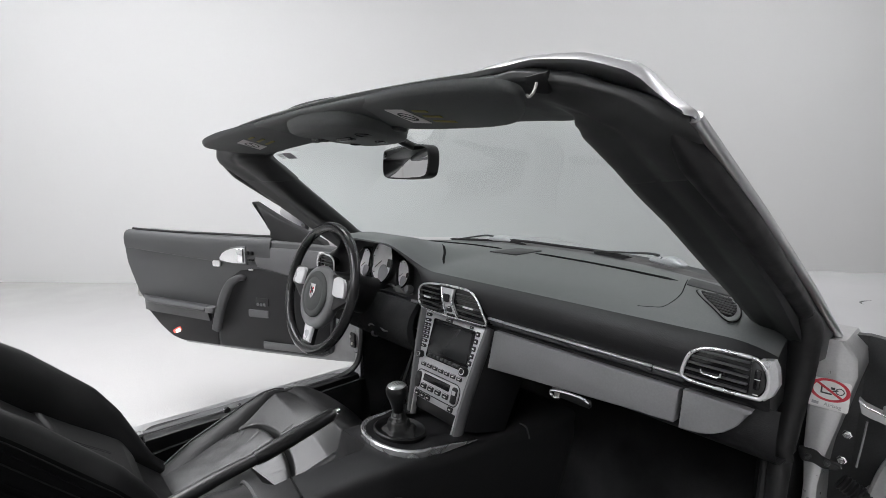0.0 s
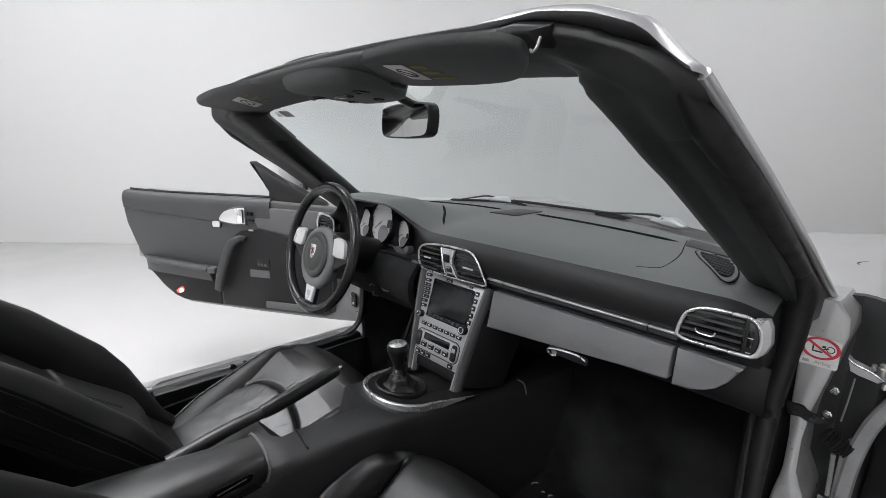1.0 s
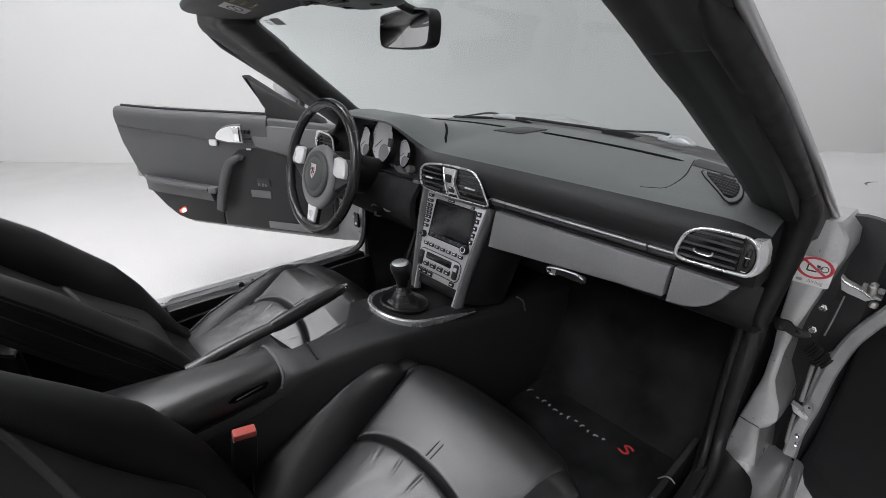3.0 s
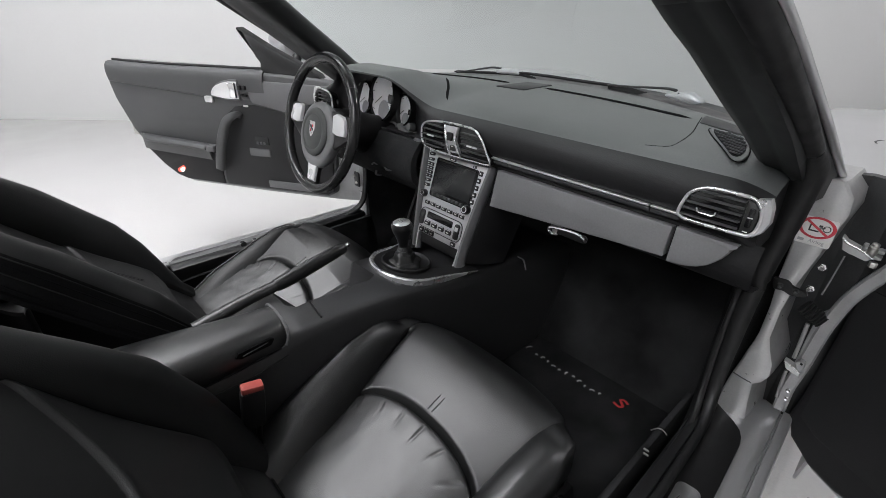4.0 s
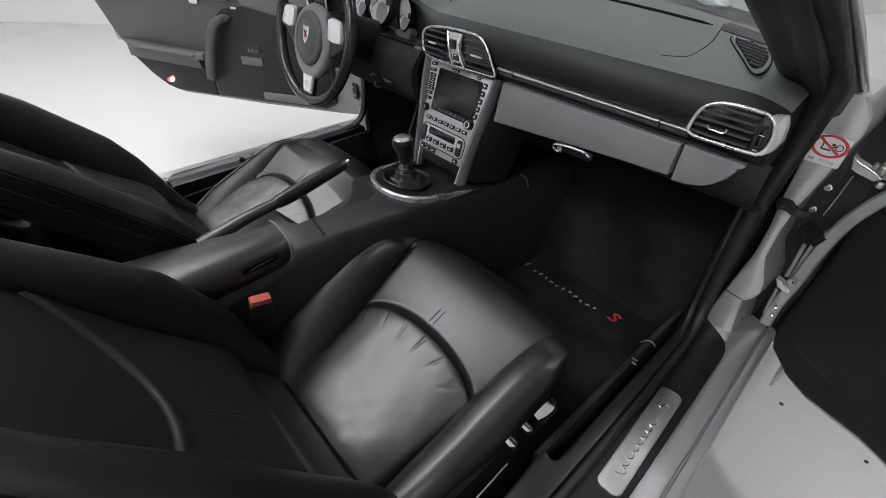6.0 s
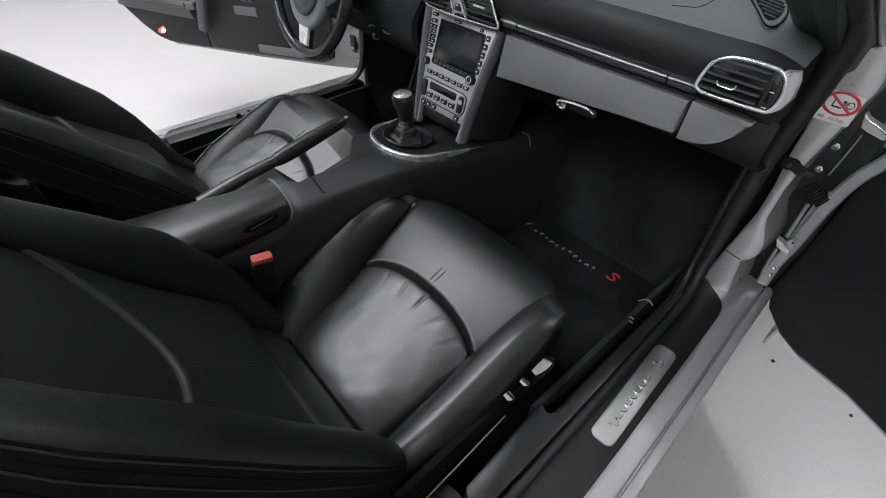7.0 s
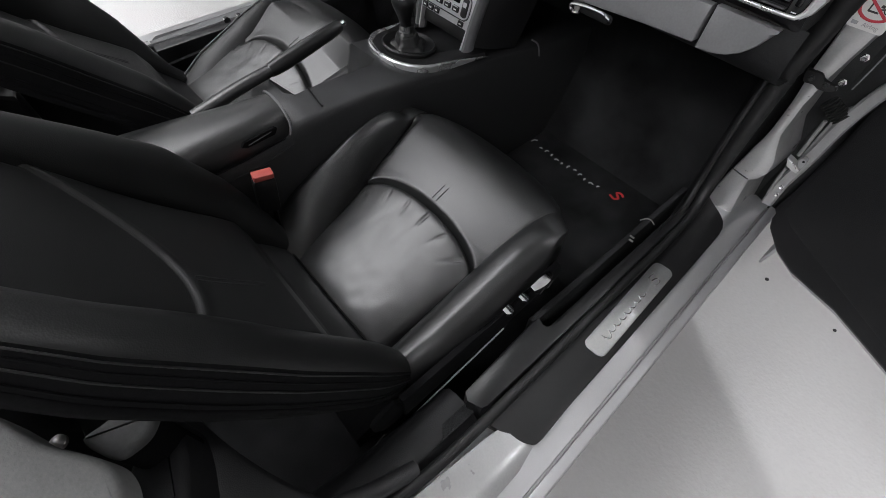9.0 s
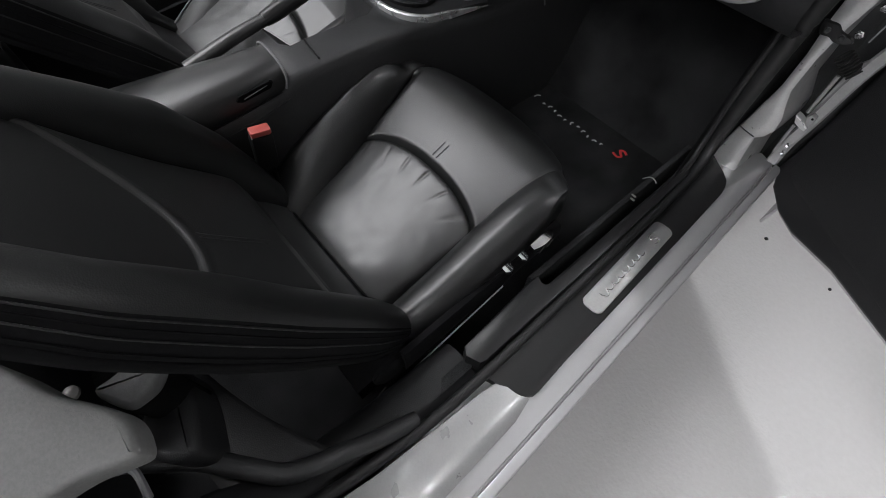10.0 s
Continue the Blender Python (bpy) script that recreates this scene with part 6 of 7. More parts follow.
car_seat(-1, 0.068, 0.91, "driver's black leather sports seat beside the console", True)

# belt buckles
for x, y in ((0.1405, 0.150), (-0.1405, 0.220)):
    b = thing("belt_buckle", (x, y, 0.50), "black seat belt buckle with red release button", "belt buckle", "belt buckles")
    tilt = Matrix.Translation((x, y, 0.542 if x > 0 else 0.490)) @ Matrix.Rotation(radians(-8), 4, "X") @ Matrix.Rotation(radians(-9), 4, "Z")
    part("housing", slab((0, 0, -0.045), (0.024, 0.040, 0.080), 0.004, tilt), BLACK, b)
    part("release_button", slab((0, 0, 0.001), (0.0215, 0.037, 0.012), 0.0025, tilt), RED, b, "red release button")
    part("stalk", tube([(x, y - 0.01, 0.36), (x, y - 0.006, 0.43), (x, y, 0.48)], 0.010, 8, flat=0.5), BLACK, b)

# ---------------------------------------------------------------- entry sills
for side in (1, -1):
    tr = thing("sill_trim", (side * 0.72, 0.5, 0.37), "black plastic entry sill with a brushed metal insert" if side > 0 else "black plastic entry sill with a dull grey strip", "sill trim", "entry sills")

    def p(name, bm, mat, label="", parent=None, **k):
        return part(name, sided(bm, side), mat, parent or tr, label, **k)
    out = [(0.697, 0.188), (0.713, 0.194), (0.728, 0.199), (0.743, 0.206), (0.758, 0.212), (0.769, 0.220), (0.777, 0.231), (0.778, 0.245), (0.773, 0.32), (0.767, 0.50), (0.760, 0.70), (0.754, 0.84), (0.750, 0.862), (0.742, 0.880), (0.725, 0.896),
           (0.706, 0.908), (0.692, 0.918), (0.680, 0.925), (0.676, 0.90), (0.684, 0.6)]
    p("plate", prism(out, 0.366, 0.3865, Matrix.Identity(4), 0.003), BLACK, "black textured entry plate")
    if side < 0:
        p("insert", prism([(0.714, 0.200), (0.754, 0.206), (0.764, 0.40), (0.766, 0.50), (0.758, 0.85), (0.712, 0.88), (0.709, 0.50), (0.709, 0.38)], 0.380, 0.3885, Matrix.Identity(4), 0.002), PANEL, "dull grey entry strip")
    mi = Matrix.Translation((0.7315, 0.547, 0.3865)) @ Matrix.Rotation(radians(93.2), 4, "Z")
    if side > 0:
        ins = p("insert", prism(rounded(0.258, 0.042, 0.014, 8), 0, 0.003, mi, 0.0015), ALU, "brushed aluminium insert with raised script")
        # raised flourish in place of the script
        curls = [mi @ V(-0.096 + 0.138 * k / 96 + 0.0032 * math.cos(k * 0.52), (0.0075 if k < 14 else 0.0045) * math.sin(k * 0.52) - 0.002, 0.0034) for k in range(97)]
        p("script_mark", tube(curls, 0.0009, 5), CHROME, "raised bright flourish", parent=ins)
        tail = spline([mi @ V(0.095, 0.008, 0.0034), mi @ V(0.082, 0.010, 0.0034), mi @ V(0.078, 0.003, 0.0034), mi @ V(0.090, -0.002, 0.0034), mi @ V(0.088, -0.010, 0.0034), mi @ V(0.074, -0.008, 0.0034)], 24)
        p("script_mark", tube(tail, 0.0011, 5), CHROME, parent=ins)
    # raised inner ledge, open ahead as a finger well
    ledge = [(0.646, 0.196), (0.660, 0.186), (0.684, 0.196), (0.688, 0.206), (0.686, 0.50), (0.680, 0.90), (0.664, 0.90), (0.668, 0.50), (0.670, 0.405), (0.667, 0.390), (0.660, 0.380), (0.650, 0.377), (0.640, 0.382), (0.634, 0.372)]
    if side < 0:                                       # no finger well on the driver's side
        ledge = [(0.646, 0.196), (0.684, 0.196), (0.688, 0.206), (0.686, 0.50), (0.680, 0.90), (0.646, 0.90), (0.640, 0.50)]
    p("ledge", prism(ledge, 0.33, 0.408, Matrix.Identity(4), 0.004), BLACK, "black raised sill ledge")
    p("well_edge", prism([(0.622, 0.38), (0.636, 0.38), (0.640, 0.90), (0.628, 0.90)], 0.24, 0.392, Matrix.Identity(4), 0.004), CARPET)
    p("carpet_side", sheet(lambda u, v: V(mix(0.640, 0.655, u), mix(-0.05, 0.95, v), mix(0.21, 0.375, u)), 4, 8, 0.02, (1, 0, 0)), CARPET)
    if side > 0:
        h = p("hook_plate", slab((0.637, 0.684, 0.3935), (0.011, 0.004, 0.003), 0.001), STEEL, "small steel clip")
        p("clip_jaw", slab((0.641, 0.674, 0.3935), (0.010, 0.004, 0.003), 0.001), STEEL, parent=h)
        p("hook", tube(spline([(0.621, 0.737, 0.392), (0.629, 0.750, 0.394), (0.639, 0.753, 0.394), (0.648, 0.750, 0.391)], 12), 0.0014, 6), STEEL, parent=h)

    # rubber seal all round the opening
    path = spline([(0.690, 0.800, 0.968), (0.687, 0.858, 0.925), (0.682, 0.889, 0.85), (0.671, 0.900, 0.74), (0.669, 0.898, 0.62), (0.670, 0.893, 0.52), (0.676, 0.877, 0.445), (0.686, 0.83, 0.405), (0.690, 0.74, 0.394), (0.693, 0.50, 0.392), (0.699, 0.25, 0.394), (0.700, 0.10, 0.400), (0.694, 0.0, 0.416), (0.688, -0.10, 0.478), (0.684, -0.22, 0.64), (0.682, -0.35, 0.80)], 80)
    if side < 0:                                       # the driver's seal sits further forward and bares the pillar
        path = [q + V(-0.006, 0.034, 0) * max(0, min(1, (q.y - 0.74) / 0.12)) for q in path]
    sl = thing("door_seal", (side * 0.69, 0.5, 0.38), "black rubber seal round the door opening", "door seal", "door seals")
    part("seal_bulb", sided(tube(path, [mix(0.023 if side > 0 else 0.013, 0.0095, min(1, max(0, i - 5) / 34)) * min(1, 0.5 + i / 10) for i in range(80)], 12, flat=1.1), side), RUBBER, sl)
    part("seal_lip", sided(tube([q + V(-0.018, -0.010, 0.004) for q in path[:40]], 0.006, 8), side), RUBBER, sl)

    # kick panel between dashboard end and pillar
    kp = thing("kick_panel", (side * 0.66, 0.90, 0.25), "black carpeted panel below the dashboard end", "trim panel", "kick panels")
    rings = []
    for z in (0.22, 0.35, 0.45, 0.55, 0.65, 0.75, 0.82, 0.86, 0.885):
        yy = 0.905 - 0.02 * (z - 0.5)
        rings.append([V(0.60, 1.12, z), V(0.630, 0.98, z), V(0.645, 0.92, z), V(0.658, yy - 0.012, z), V(0.672, yy, z), V(0.680, yy + 0.03, z), V(0.680, 1.12, z)])
    if side < 0:
        rings = [[q + V(0, 0.036, 0) for q in r] for r in rings]
    part("panel", sided(loft(rings), side), CARPET, kp, angle=60)
    part("screw_cap", sided(turned([(0.004, 0), (0.004, 0.002), (0.0005, 0.003)], basis((0.661, 0.884 if side > 0 else 0.92, 0.872), (1, 0, 0), (0, 0, 1)), 12), side), CHROME, kp, "bright screw head")

# ---------------------------------------------------------------- hinge side details
PF = basis((0.716, 0.9475, 0.805), (1, 0.06, 0), (0, 0.05, 1))
st = thing("warning_sticker", (0.716, 0.947, 0.775), "white sticker with a red crossed-out child seat symbol", "sticker")
part("paper", prism(rounded(0.052, 0.050, 0.004), 0.0, 0.0008, PF @ Matrix.Translation((0.0, -0.001, 0))), LABEL, st)
part("red_ring", torus(PF @ Matrix.Translation((0, 0.006, 0.001)) @ Matrix.Diagonal((1, 0.74, 1, 1)), 0.0235, 0.0026, 40, 6, 0.25), LABEL_RED, st, "red prohibition ring")
part("red_bar", slab((0, 0.006, 0.0013), (0.041, 0.0038, 0.0006), 0.0002, PF @ Matrix.Translation((0, 0.006, 0)) @ Matrix.Rotation(radians(-33), 4, "Z") @ Matrix.Translation((0, -0.006, 0))), LABEL_RED, st)
bm = bmesh.new()
slab((-0.010, 0.006, 0.0010), (0.0022, 0.014, 0.0005), 0.0002, PF, bm)
slab((-0.003, 0.000, 0.0010), (0.013, 0.0026, 0.0005), 0.0002, PF, bm)
slab((0.004, 0.010, 0.0010), (0.005, 0.004, 0.0005), 0.0002, PF, bm)
slab((0.008, 0.004, 0.0010), (0.010, 0.002, 0.0005), 0.0002, PF @ Matrix.Rotation(radians(20), 4, "Z"), bm)
part("seat_symbol", bm, INK, st)
part("airbag_symbol", torus(PF @ Matrix.Translation((0.013, 0.007, 0.001)), 0.0050, 0.0008, 20, 5, 0.3), INK, st)
lettering("airbag_word", "Airbag", 0.0085, PF @ Matrix.Translation((0.006, -0.019, 0.001)), LABEL_GREY, st, 0.0002)
part("book_symbol", slab((-0.016, -0.019, 0.001), (0.009, 0.005, 0.0005), 0.0002, PF), LABEL_GREY, st)

hw = thing("door_hinge_fittings", (0.75, 0.98, 0.4), "steel door hinges, check strap and bolts in the shut gap", "door hinge")
def cut_plate(outline, y, thick):
    """A plate standing across the car, cut to an outline in x and z, its near edges broken."""
    cx, cz = sum(q[0] for q in outline) / len(outline), sum(q[1] for q in outline) / len(outline)
    return loft([[V(mix(cx, x, k), y + d, mix(cz, z, k)) for x, z in outline] for k, d in ((1.0, thick), (1.0, 0.0015), (0.93, 0.0))])


def bolt_at(name, at, r, mat, sides=6):
    return part(name, turned([(r * 1.3, 0), (r * 1.3, 0.0015), (r, 0.002), (r, 0.006), (r * 0.7, 0.0075), (0.0004, 0.0075)], basis(at, (1, 0, 0), (0, 0, 1)), sides), mat, hw, "steel bolt")


wave = [(q.x, q.y) for q in spline([(0.687, 0.699, 0), (0.696, 0.702, 0), (0.710, 0.703, 0), (0.720, 0.695, 0), (0.732, 0.693, 0), (0.741, 0.691, 0), (0.742, 0.684, 0), (0.722, 0.677, 0), (0.708, 0.681, 0), (0.693, 0.680, 0)], 44, True)]
part("striker_plate", cut_plate(wave, 0.9395, 0.008), BLACK, hw, "black waved striker plate")
bolt_at("bolt", (0.701, 0.9395, 0.691), 0.0042, GRILLE)
bolt_at("bolt", (0.726, 0.9395, 0.690), 0.0042, GRILLE)
bolt_at("bolt", (0.744, 0.958, 0.741), 0.0052, CHROME)
bolt_at("bolt", (0.742, 0.956, 0.696), 0.0052, CHROME)
bolt_at("bolt", (0.740, 0.956, 0.682), 0.0028, CHROME)
# upper hinge: cast arm, knuckle with its pin, two ears and a nut
part("upper_hinge", cut_plate([(0.751, 0.801), (0.759, 0.794), (0.772, 0.790), (0.784, 0.786), (0.795, 0.780), (0.800, 0.778), (0.792, 0.770), (0.779, 0.773), (0.768, 0.775), (0.757, 0.779)], 0.966, 0.020), PAINT_DULL, hw, "silver painted upper hinge arm", angle=30)
part("arm_rib", tube(spline([(0.752, 0.966, 0.800), (0.759, 0.965, 0.794), (0.772, 0.965, 0.790), (0.784, 0.965, 0.786), (0.795, 0.965, 0.780), (0.801, 0.966, 0.778)], 20), 0.0018, 8), SILVER, hw)
part("hinge_pin", turned([(0.0070, 0.0), (0.0070, 0.018), (0.0055, 0.0195), (0.0055, 0.024), (0.0030, 0.026), (0.0003, 0.026)], Matrix.Translation((0.7945, 0.975, 0.777)), 18), STEEL, hw, "steel hinge pin")
for x, z, w, h in ((0.7835, 0.7945, 0.007, 0.010), (0.8045, 0.7935, 0.009, 0.007), (0.8040, 0.7820, 0.010, 0.006)):
    part("hinge_ear", slab((x, 0.969, z), (w, 0.016, h), 0.002), PAINT_SHADED, hw)
part("hinge_nut", turned([(0.0058, 0.0), (0.0058, 0.008), (0.0045, 0.0095), (0.0004, 0.0095)], Matrix.Translation((0.8025, 0.969, 0.763)), 6), STEEL, hw)
# lower hinge
part("lower_hinge", cut_plate([(0.752, 0.523), (0.763, 0.520), (0.772, 0.516), (0.783, 0.509), (0.784, 0.501), (0.774, 0.502), (0.759, 0.507)], 0.973, 0.016), PAINT_DULL, hw, "silver painted lower hinge arm", angle=30)
part("arm_rib", tube(spline([(0.753, 0.973, 0.522), (0.763, 0.972, 0.5195), (0.772, 0.972, 0.5155), (0.783, 0.973, 0.5085)], 14), 0.0016, 8), SILVER, hw)
lug = part("hinge_lug", cut_plate([(0.769, 0.526), (0.774, 0.534), (0.783, 0.532), (0.785, 0.523), (0.783, 0.509), (0.776, 0.513)], 0.977, 0.012), PAINT_SHADED, hw, angle=30)
part("lug_hole", turned([(0.0022, -0.001), (0.0022, 0.0008), (0.0003, 0.0008)], basis((0.779, 0.9768, 0.528), (1, 0, 0), (0, 0, 1)), 12), MATTE, lug)
for x, z in ((0.779, 0.449), (0.782, 0.428)):
    bolt_at("screw", (x, 0.992, z), 0.0030, CHROME, 10)
for ends, r in ((((0.760, 0.985, 0.612), (0.762, 0.985, 0.574), (0.764, 0.985, 0.530)), 0.0036), (((0.762, 0.985, 0.495), (0.764, 0.985, 0.459), (0.767, 0.985, 0.425)), 0.0032), (((0.764, 0.990, 0.760), (0.762, 0.990, 0.716), (0.759, 0.990, 0.676)), 0.0014)):
    part("check_rod", tube(spline(ends, 12), r, 8), PAINT_SHADED, hw, "dull steel rod")
part("inner_panel", cut_plate([(0.767, 0.625), (0.776, 0.640), (0.802, 0.670), (0.792, 0.610), (0.786, 0.520), (0.782, 0.425), (0.772, 0.415), (0.768, 0.470), (0.767, 0.560)], 1.001, 0.012), PAINT_SHADED, hw, "grey painted panel behind the hinge")
rings_path = [V(0.742 + 0.0024 * i, 1.000, 0.638 - 0.0012 * i) for i in range(16)]
part("cable_boot", tube(rings_path, [0.016 if i % 2 else 0.0135 for i in range(16)], 12), RUBBER, hw, "ribbed black rubber cable boot")
dh = thing("hinge_fittings", (-0.72, 0.93, 0.50), "steel bolts and black striker on the driver's hinge pillar", "hinge hardware")
part("striker_plate", slab((-0.718, 0.922, 0.520), (0.034, 0.010, 0.060), 0.004), BLACK, dh, "black striker plate")
for x, z in ((-0.725, 0.535), (-0.712, 0.508)):
    part("bolt", turned([(0.006, 0), (0.006, 0.004), (0.004, 0.006), (0.0005, 0.006)], basis((x, 0.916, z), (1, 0, 0), (0, 0, 1)), 6), STEEL, dh, "steel bolt")

# ---------------------------------------------------------------- header fittings
for side in (1, -1):
    vs = thing("sun_visor", (side * 0.33, 0.42, 1.235), "dark grey folded sun visor with a warning label", "sun visor", "sun visors")
    out = [(0.116, 0.435), (0.140, 0.406), (0.237, 0.374), (0.35, 0.352), (0.436, 0.345), (0.484, 0.348), (0.503, 0.357), (0.505, 0.375), (0.482, 0.412), (0.445, 0.449), (0.392, 0.472), (0.284, 0.491), (0.177, 0.500), (0.125, 0.475)]
    out = [tuple(q)[:2] for q in spline([(*q, 0) for q in out], 56, True)]

    def warp(bm):
        for v in bm.verts:
            x, y, t = v.co
            v.co.z = t + 0.008 + 1.246 - 0.226 * (y - 0.365) - 0.11 * (abs(x) - 0.32)
        return bm
    lx, ly, run = (0.256, 0.428, 1) if side > 0 else (0.342, 0.420, -1)
    part("visor_pad", sided(warp(prism([(a, -b) for a, b in out], -0.003, 0.008, Matrix.Diagonal((1, -1, -1, 1)), 0.006)), side), VISOR, vs, "dark grey visor pad", angle=60)

    def flat(x, y, w, d, lift, rot=0):
        m = Matrix.Translation((x, y, -0.0082 - lift)) @ Matrix.Rotation(radians(rot), 4, "Z")
        return sided(warp(slab((0, 0, 0), (w, d, 0.0012), 0.0003, m)), side)
    part("label", flat(lx, ly, 0.044, 0.055, 0.001), LABEL, vs, "pale warning label")
    bm = torus(Matrix.Translation((lx, ly, -0.0100)), 0.015, 0.0016, 24, 5, 0.3)
    part("label_symbol", sided(warp(bm), side), INK, vs)
    part("label_bar", flat(lx, ly, 0.028, 0.002, 0.0018, 45), INK, vs)
    for k in range(3):
        part("label_line", flat(lx + run * (0.050 + 0.004 * k), ly - 0.020 + 0.020 * k, 0.030 + 0.008 * k, 0.006, 0.0005), LABEL_YELLOW, vs, "dim yellow line of print")
    part("hinge_clip", sided(warp(slab((0.150, 0.492, -0.006), (0.030, 0.016, 0.016), 0.004)), side), BLACK, vs)

dome = thing("roof_console", (0.0, 0.46, 1.20), "dark grey roof console with round reading lamps", "roof console")
out = [(-0.124, 0.410), (-0.095, 0.388), (0.0, 0.380), (0.09, 0.392), (0.118, 0.425), (0.112, 0.480), (0.090, 0.530), (0.05, 0.562), (-0.05, 0.562), (-0.09, 0.530), (-0.112, 0.480)]
out = [tuple(q)[:2] for q in spline([(*q, 0) for q in out], 48, True)]
bm = prism([(a, -b) for a, b in out], -1.268, -1.220, Matrix.Diagonal((1, -1, -1, 1)), 0.018)
for v in bm.verts:
    v.co.z -= 0.10 * (v.co.y - 0.42) * (1 if v.co.z < 1.23 else 0.4)
    v.co.x += 0.030
    v.co.z += 0.010
part("console_shell", bm, VISOR, dome, "grey roof console shell", angle=60)
for x, y, r in ((0.075, 0.462, 0.017), (-0.075, 0.462, 0.017), (0.045, 0.520, 0.012), (-0.045, 0.520, 0.012)):
    part("reading_lamp", turned([(r, -0.004), (r, 0.003), (r * 0.85, 0.004), (r * 0.7, 0.0), (0.001, -0.001)], basis((x + 0.010, y, 1.2325 - 0.1 * (y - 0.42)), (1, 0, 0), (0, -1, 0)), 20), GLOSS_BLACK, dome, "round black reading lamp")
part("lamp_strip", tube(spline([(0.085, 0.540, 1.227), (0.01, 0.556, 1.223), (-0.06, 0.542, 1.227)], 12), 0.006, 8, flat=0.6), SILVER, dome, "pale lamp strip")
part("lamp_button", slab((0.01, 0.470, 1.225), (0.050, 0.018, 0.008), 0.003), GLOSS_BLACK, dome)

mr = thing("interior_mirror", (0.0, 0.66, 1.18), "black rear-view mirror on a short stalk", "rear-view mirror")
nrm = V(-0.15, -0.98, -0.05).normalized()
xax = V(0, 0, 1).cross(nrm).normalized()
MM = basis((-0.022, 0.640, 1.1865), xax, (0, 0, 1))
shape = [(-0.112, 0.022), (-0.100, 0.032), (-0.03, 0.037), (0.06, 0.036), (0.105, 0.031), (0.118, 0.018), (0.116, -0.012), (0.100, -0.030), (0.03, -0.034), (-0.06, -0.033), (-0.105, -0.028), (-0.116, -0.010)]
shape = [(q.x * 0.91, q.y * 1.06) for q in spline([(*q, 0) for q in shape], 48, True)]
part("housing", prism(shape, -0.020, 0.004, MM, 0.003), BLACK, mr, "black mirror housing", angle=60)
rings = [[MM @ V(x * k, y * k, w) for x, y in shape] for k, w in ((0.99, -0.012), (0.93, -0.026), (0.72, -0.036), (0.35, -0.040))]
part("housing_back", loft(rings), BLACK, mr, angle=60)
part("mirror_glass", prism([(x * 0.955, y * 0.90) for x, y in shape], 0.003, 0.0046, MM), MIRROR, mr, "mirror glass")
part("stalk", tube(spline([MM @ V(0.0, 0.01, -0.032), MM @ V(0.0, 0.030, -0.045), (0.02, 0.62, 1.222), (0.02, 0.585, 1.236)], 14), [0.011] * 4 + [0.009] * 10, 10), BLACK, mr, "black mirror stalk")

# ---------------------------------------------------------------- passenger mat
mat_t = thing("floor_mat", (0.40, 0.78, 0.21), "black carpet floor mat with embroidered script", "floor mat")
part("mat_body", slab((0.395, 0.80, 0.216), (0.44, 0.40, 0.014), 0.006), CARPET, mat_t, "black carpet mat")
bars = [(0.190, 0.925, 0.020, 60)] + [(0.225 + 0.021 * k, 0.914 + 0.004 * math.sin(k * 1.3), 0.008 + 0.005 * (k % 2), 25 + 30 * (k % 3)) for k in range(11)]
for x, y, ln, a in bars:
    mm = Matrix.Translation((x, y, 0.2235)) @ Matrix.Rotation(radians(a), 4, "Z")
    part("script_stitch", tube(spline([mm @ V(-ln / 2, 0, 0), mm @ V(0, 0.003, 0.001), mm @ V(ln / 2, 0, 0)], 8), 0.0016, 5), WHITE_THREAD, mat_t)
part("red_stitch", tube(spline([(0.505, 0.938, 0.2235), (0.493, 0.943, 0.2245), (0.484, 0.938, 0.2245), (0.490, 0.930, 0.2245), (0.498, 0.922, 0.2245), (0.491, 0.913, 0.2245), (0.474, 0.918, 0.2235)], 30), 0.0036, 6, flat=0.4), RED_THREAD, mat_t, "red embroidered mark")
dm = thing("floor_mat", (-0.40, 0.78, 0.21), "plain black carpet floor mat", "floor mat")
part("mat_body", slab((-0.395, 0.80, 0.216), (0.44, 0.40, 0.014), 0.006), CARPET, dm, "black carpet mat")

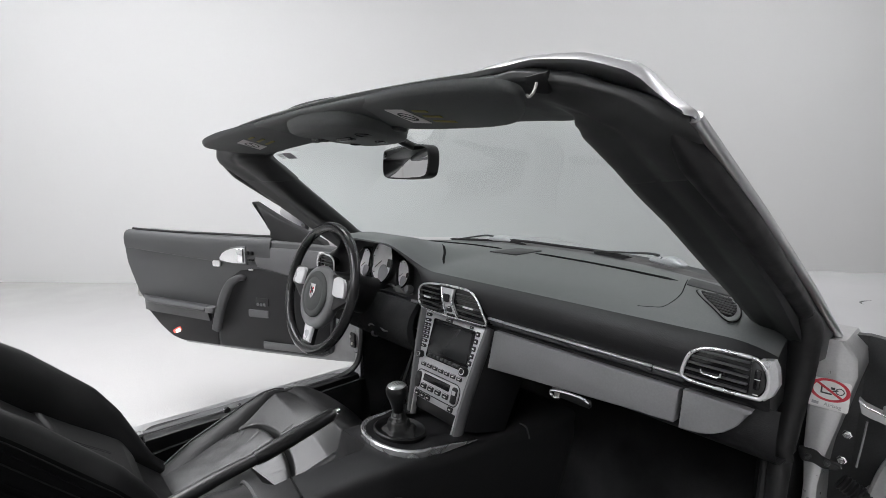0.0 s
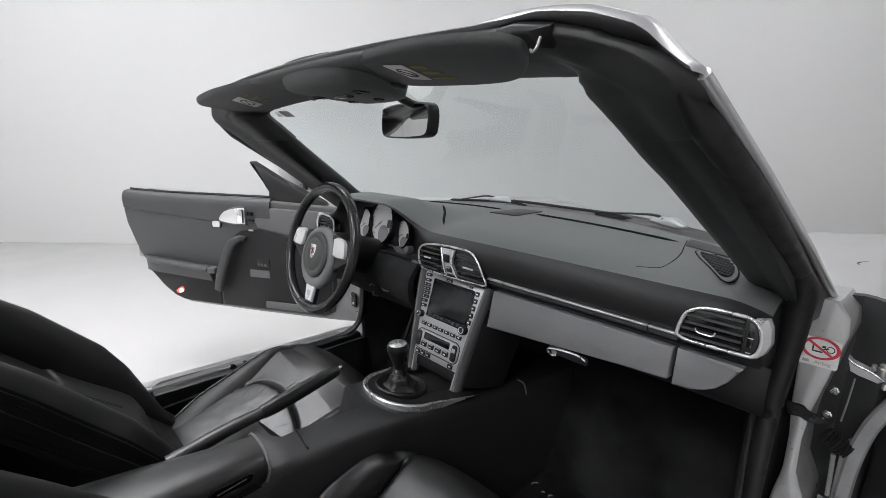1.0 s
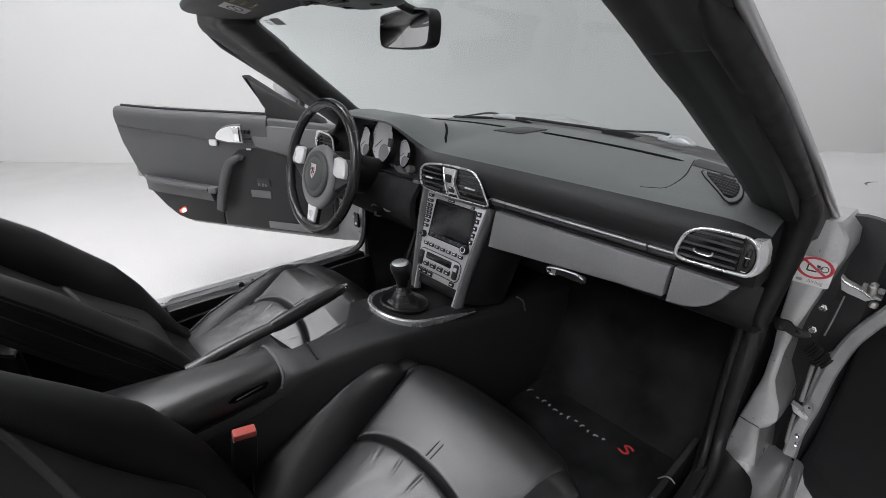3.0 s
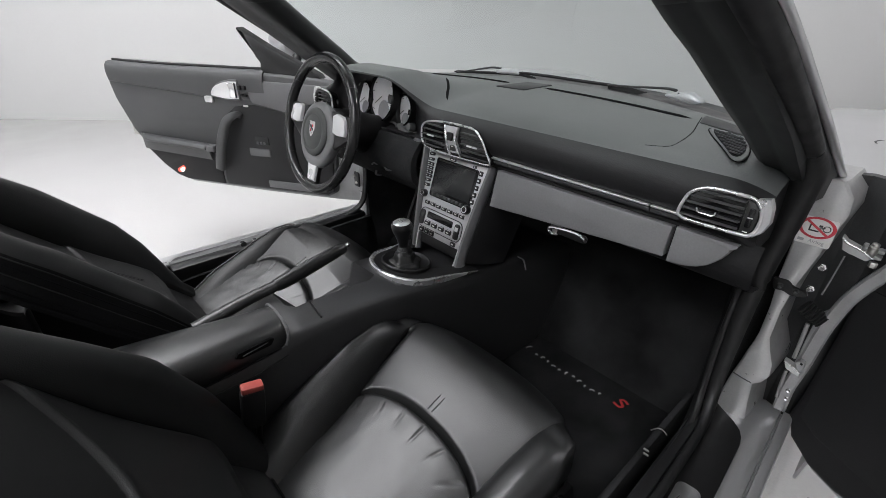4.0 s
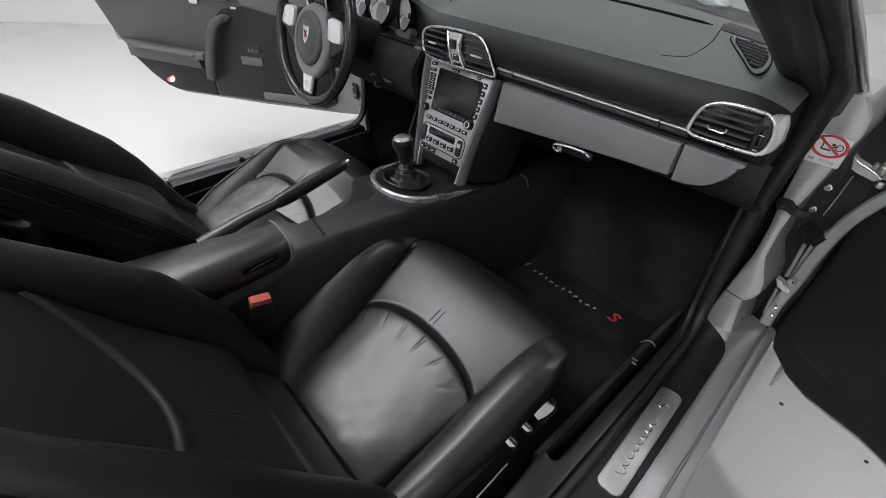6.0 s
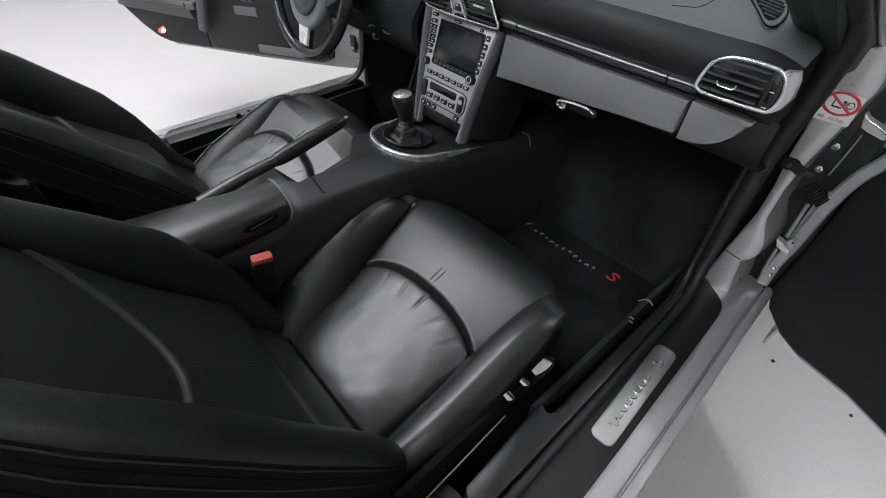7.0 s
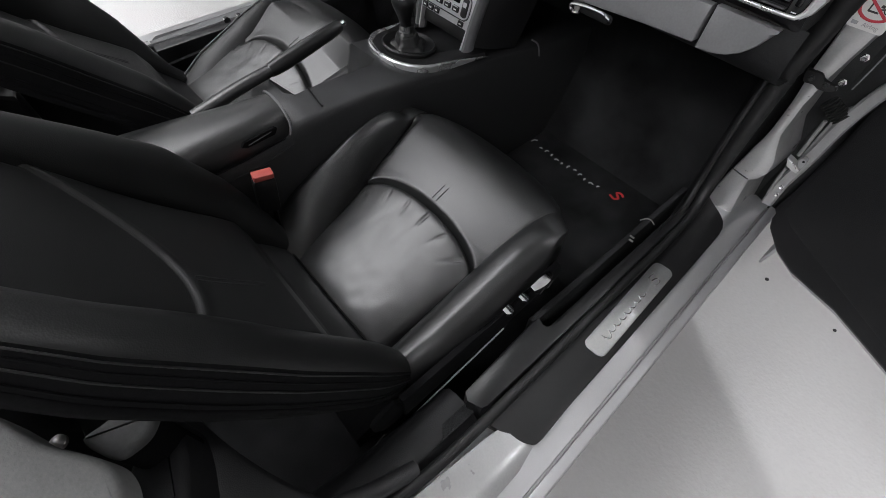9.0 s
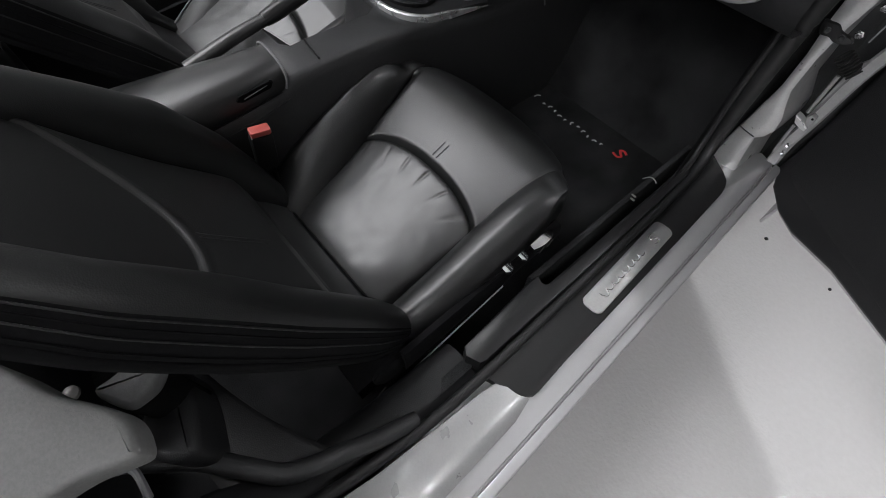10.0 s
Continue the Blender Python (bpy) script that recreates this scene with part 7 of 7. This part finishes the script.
# ---------------------------------------------------------------- behind the seats
rear = thing("rear_bench", (0.0, -0.45, 0.25), "small black rear bench behind the front seats", "rear seat")
part("bench", slab((0, -0.52, 0.42), (1.20, 0.42, 0.26), 0.06), LEATHER, rear)
part("bench_back", slab((0, -0.72, 0.62), (1.20, 0.12, 0.40), 0.05), LEATHER, rear)
for side in (1, -1):
    q = thing("quarter_trim", (side * 0.60, -0.2, 0.3), "black trim beside the rear bench", "trim panel", "quarter trims")
    rings = []
    for y, top in ((0.19, 0.372), (0.10, 0.380), (0.0, 0.396), (-0.08, 0.43), (-0.16, 0.52), (-0.24, 0.64), (-0.32, 0.74), (-0.45, 0.80), (-0.75, 0.81)):
        rings.append([V(0.585, y, 0.2), V(0.60, y, top - 0.05), V(0.615, y, top - 0.012), V(0.634, y, top), V(0.672, y, top - 0.003), V(0.694, y, top - 0.02), V(0.694, y, 0.2)])
    part("panel", sided(loft(rings), side), DASH_FACE, q, angle=60)
    part("seam", sided(tube(spline([(0.60, 0.06, 0.352), (0.612, 0.0, 0.366), (0.612, -0.05, 0.39), (0.60, -0.09, 0.40)], 14), 0.0012, 5), side), GRILLE, q)
    part("trim_roll", sided(tube(spline([(0.500, -0.255, 0.53), (0.520, -0.232, 0.53), (0.562, -0.180, 0.525), (0.602, -0.146, 0.515), (0.635, -0.117, 0.495), (0.653, -0.080, 0.485), (0.662, -0.040, 0.465), (0.672, 0.0, 0.435), (0.682, 0.06, 0.405)], 40), 0.0135, 10), side), TUNNEL, q,
         "rolled black edge of the trim")
    part("soft_lining", sided(sheet(lambda u, v: V(mix(0.40, 0.655, u), mix(-0.18, -0.130 + 0.085 * u * u, v), mix(0.595, 0.470, u ** 1.2) - 0.05 * v - 0.010 * math.sin(5 * u + 3 * v)), 18, 12, 0.01), side), DASH_FACE, q, "black soft lining", angle=80)
    b = thing("belt_guide", (side * 0.48, -0.16, 0.56), "grey plastic seat belt guide beside the backrest", "belt guide", "belt guides")
    shape = [(0.482, -0.192), (0.479, -0.170), (0.476, -0.158), (0.485, -0.143), (0.500, -0.128), (0.509, -0.129), (0.521, -0.142), (0.524, -0.158), (0.522, -0.172), (0.505, -0.184)]
    shape = [tuple(p)[:2] for p in spline([(*p, 0) for p in shape], 36, True)]
    g = part("guide", sided(prism(shape, 0.54, 0.650, Matrix.Identity(4), 0.002), side), MATTE, b, "black belt guide body", angle=60)
    part("guide_cap", sided(prism([(mix(0.5, x, 1.02), mix(-0.157, y, 1.02)) for x, y in shape], 0.649, 0.661, Matrix.Identity(4), 0.008), side), COVER, g, "grey soft cap", angle=70)
    shape = [(0.473, -0.143), (0.487, -0.128), (0.515, -0.130), (0.551, -0.141), (0.582, -0.157), (0.570, -0.185), (0.543, -0.200), (0.507, -0.189)]
    shape = [tuple(p)[:2] for p in spline([(*p, 0) for p in shape], 36, True)]
    part("side_cover", sided(prism(shape, 0.40, 0.600, Matrix.Identity(4), 0.012), side), DASH_FACE, b, "black moulded side cover", angle=70)
    part("bolt", sided(turned([(0.008, 0), (0.008, 0.004), (0.005, 0.007), (0.0005, 0.0075)], Matrix.Translation((0.481, -0.203, 0.672)), 16), side), STEEL, b, "steel bolt head")
    h = thing("child_seat_hook", (side * 0.56, -0.19, 0.60), "small grey loop hook below the rear shelf", "hook", "shelf hooks")
    part("loop", sided(tube(spline([(0.562, -0.212, 0.635), (0.568, -0.201, 0.643), (0.577, -0.196, 0.643), (0.588, -0.197, 0.638), (0.600, -0.202, 0.625)], 16), 0.0040, 8), side), PANEL, h)

# ---------------------------------------------------------------- flecks of dirt on the studio floor
for x, y, r in ((0.915, 1.220, 0.006), (1.120, 1.200, 0.005)):
    fleck = turned([(r, 0.0), (r * 0.9, 0.0025), (r * 0.3, 0.004), (0.0003, 0.0042)], basis((0, 0, 0), (1, 0.2, 0), (-0.1, 0.6, 0)), 7)
    ob = part("debris", fleck, INK)
    ob.location = (x, y, 0)
    tagged(ob, "tiny dark fleck of dirt on the white floor", "debris", "floor flecks")
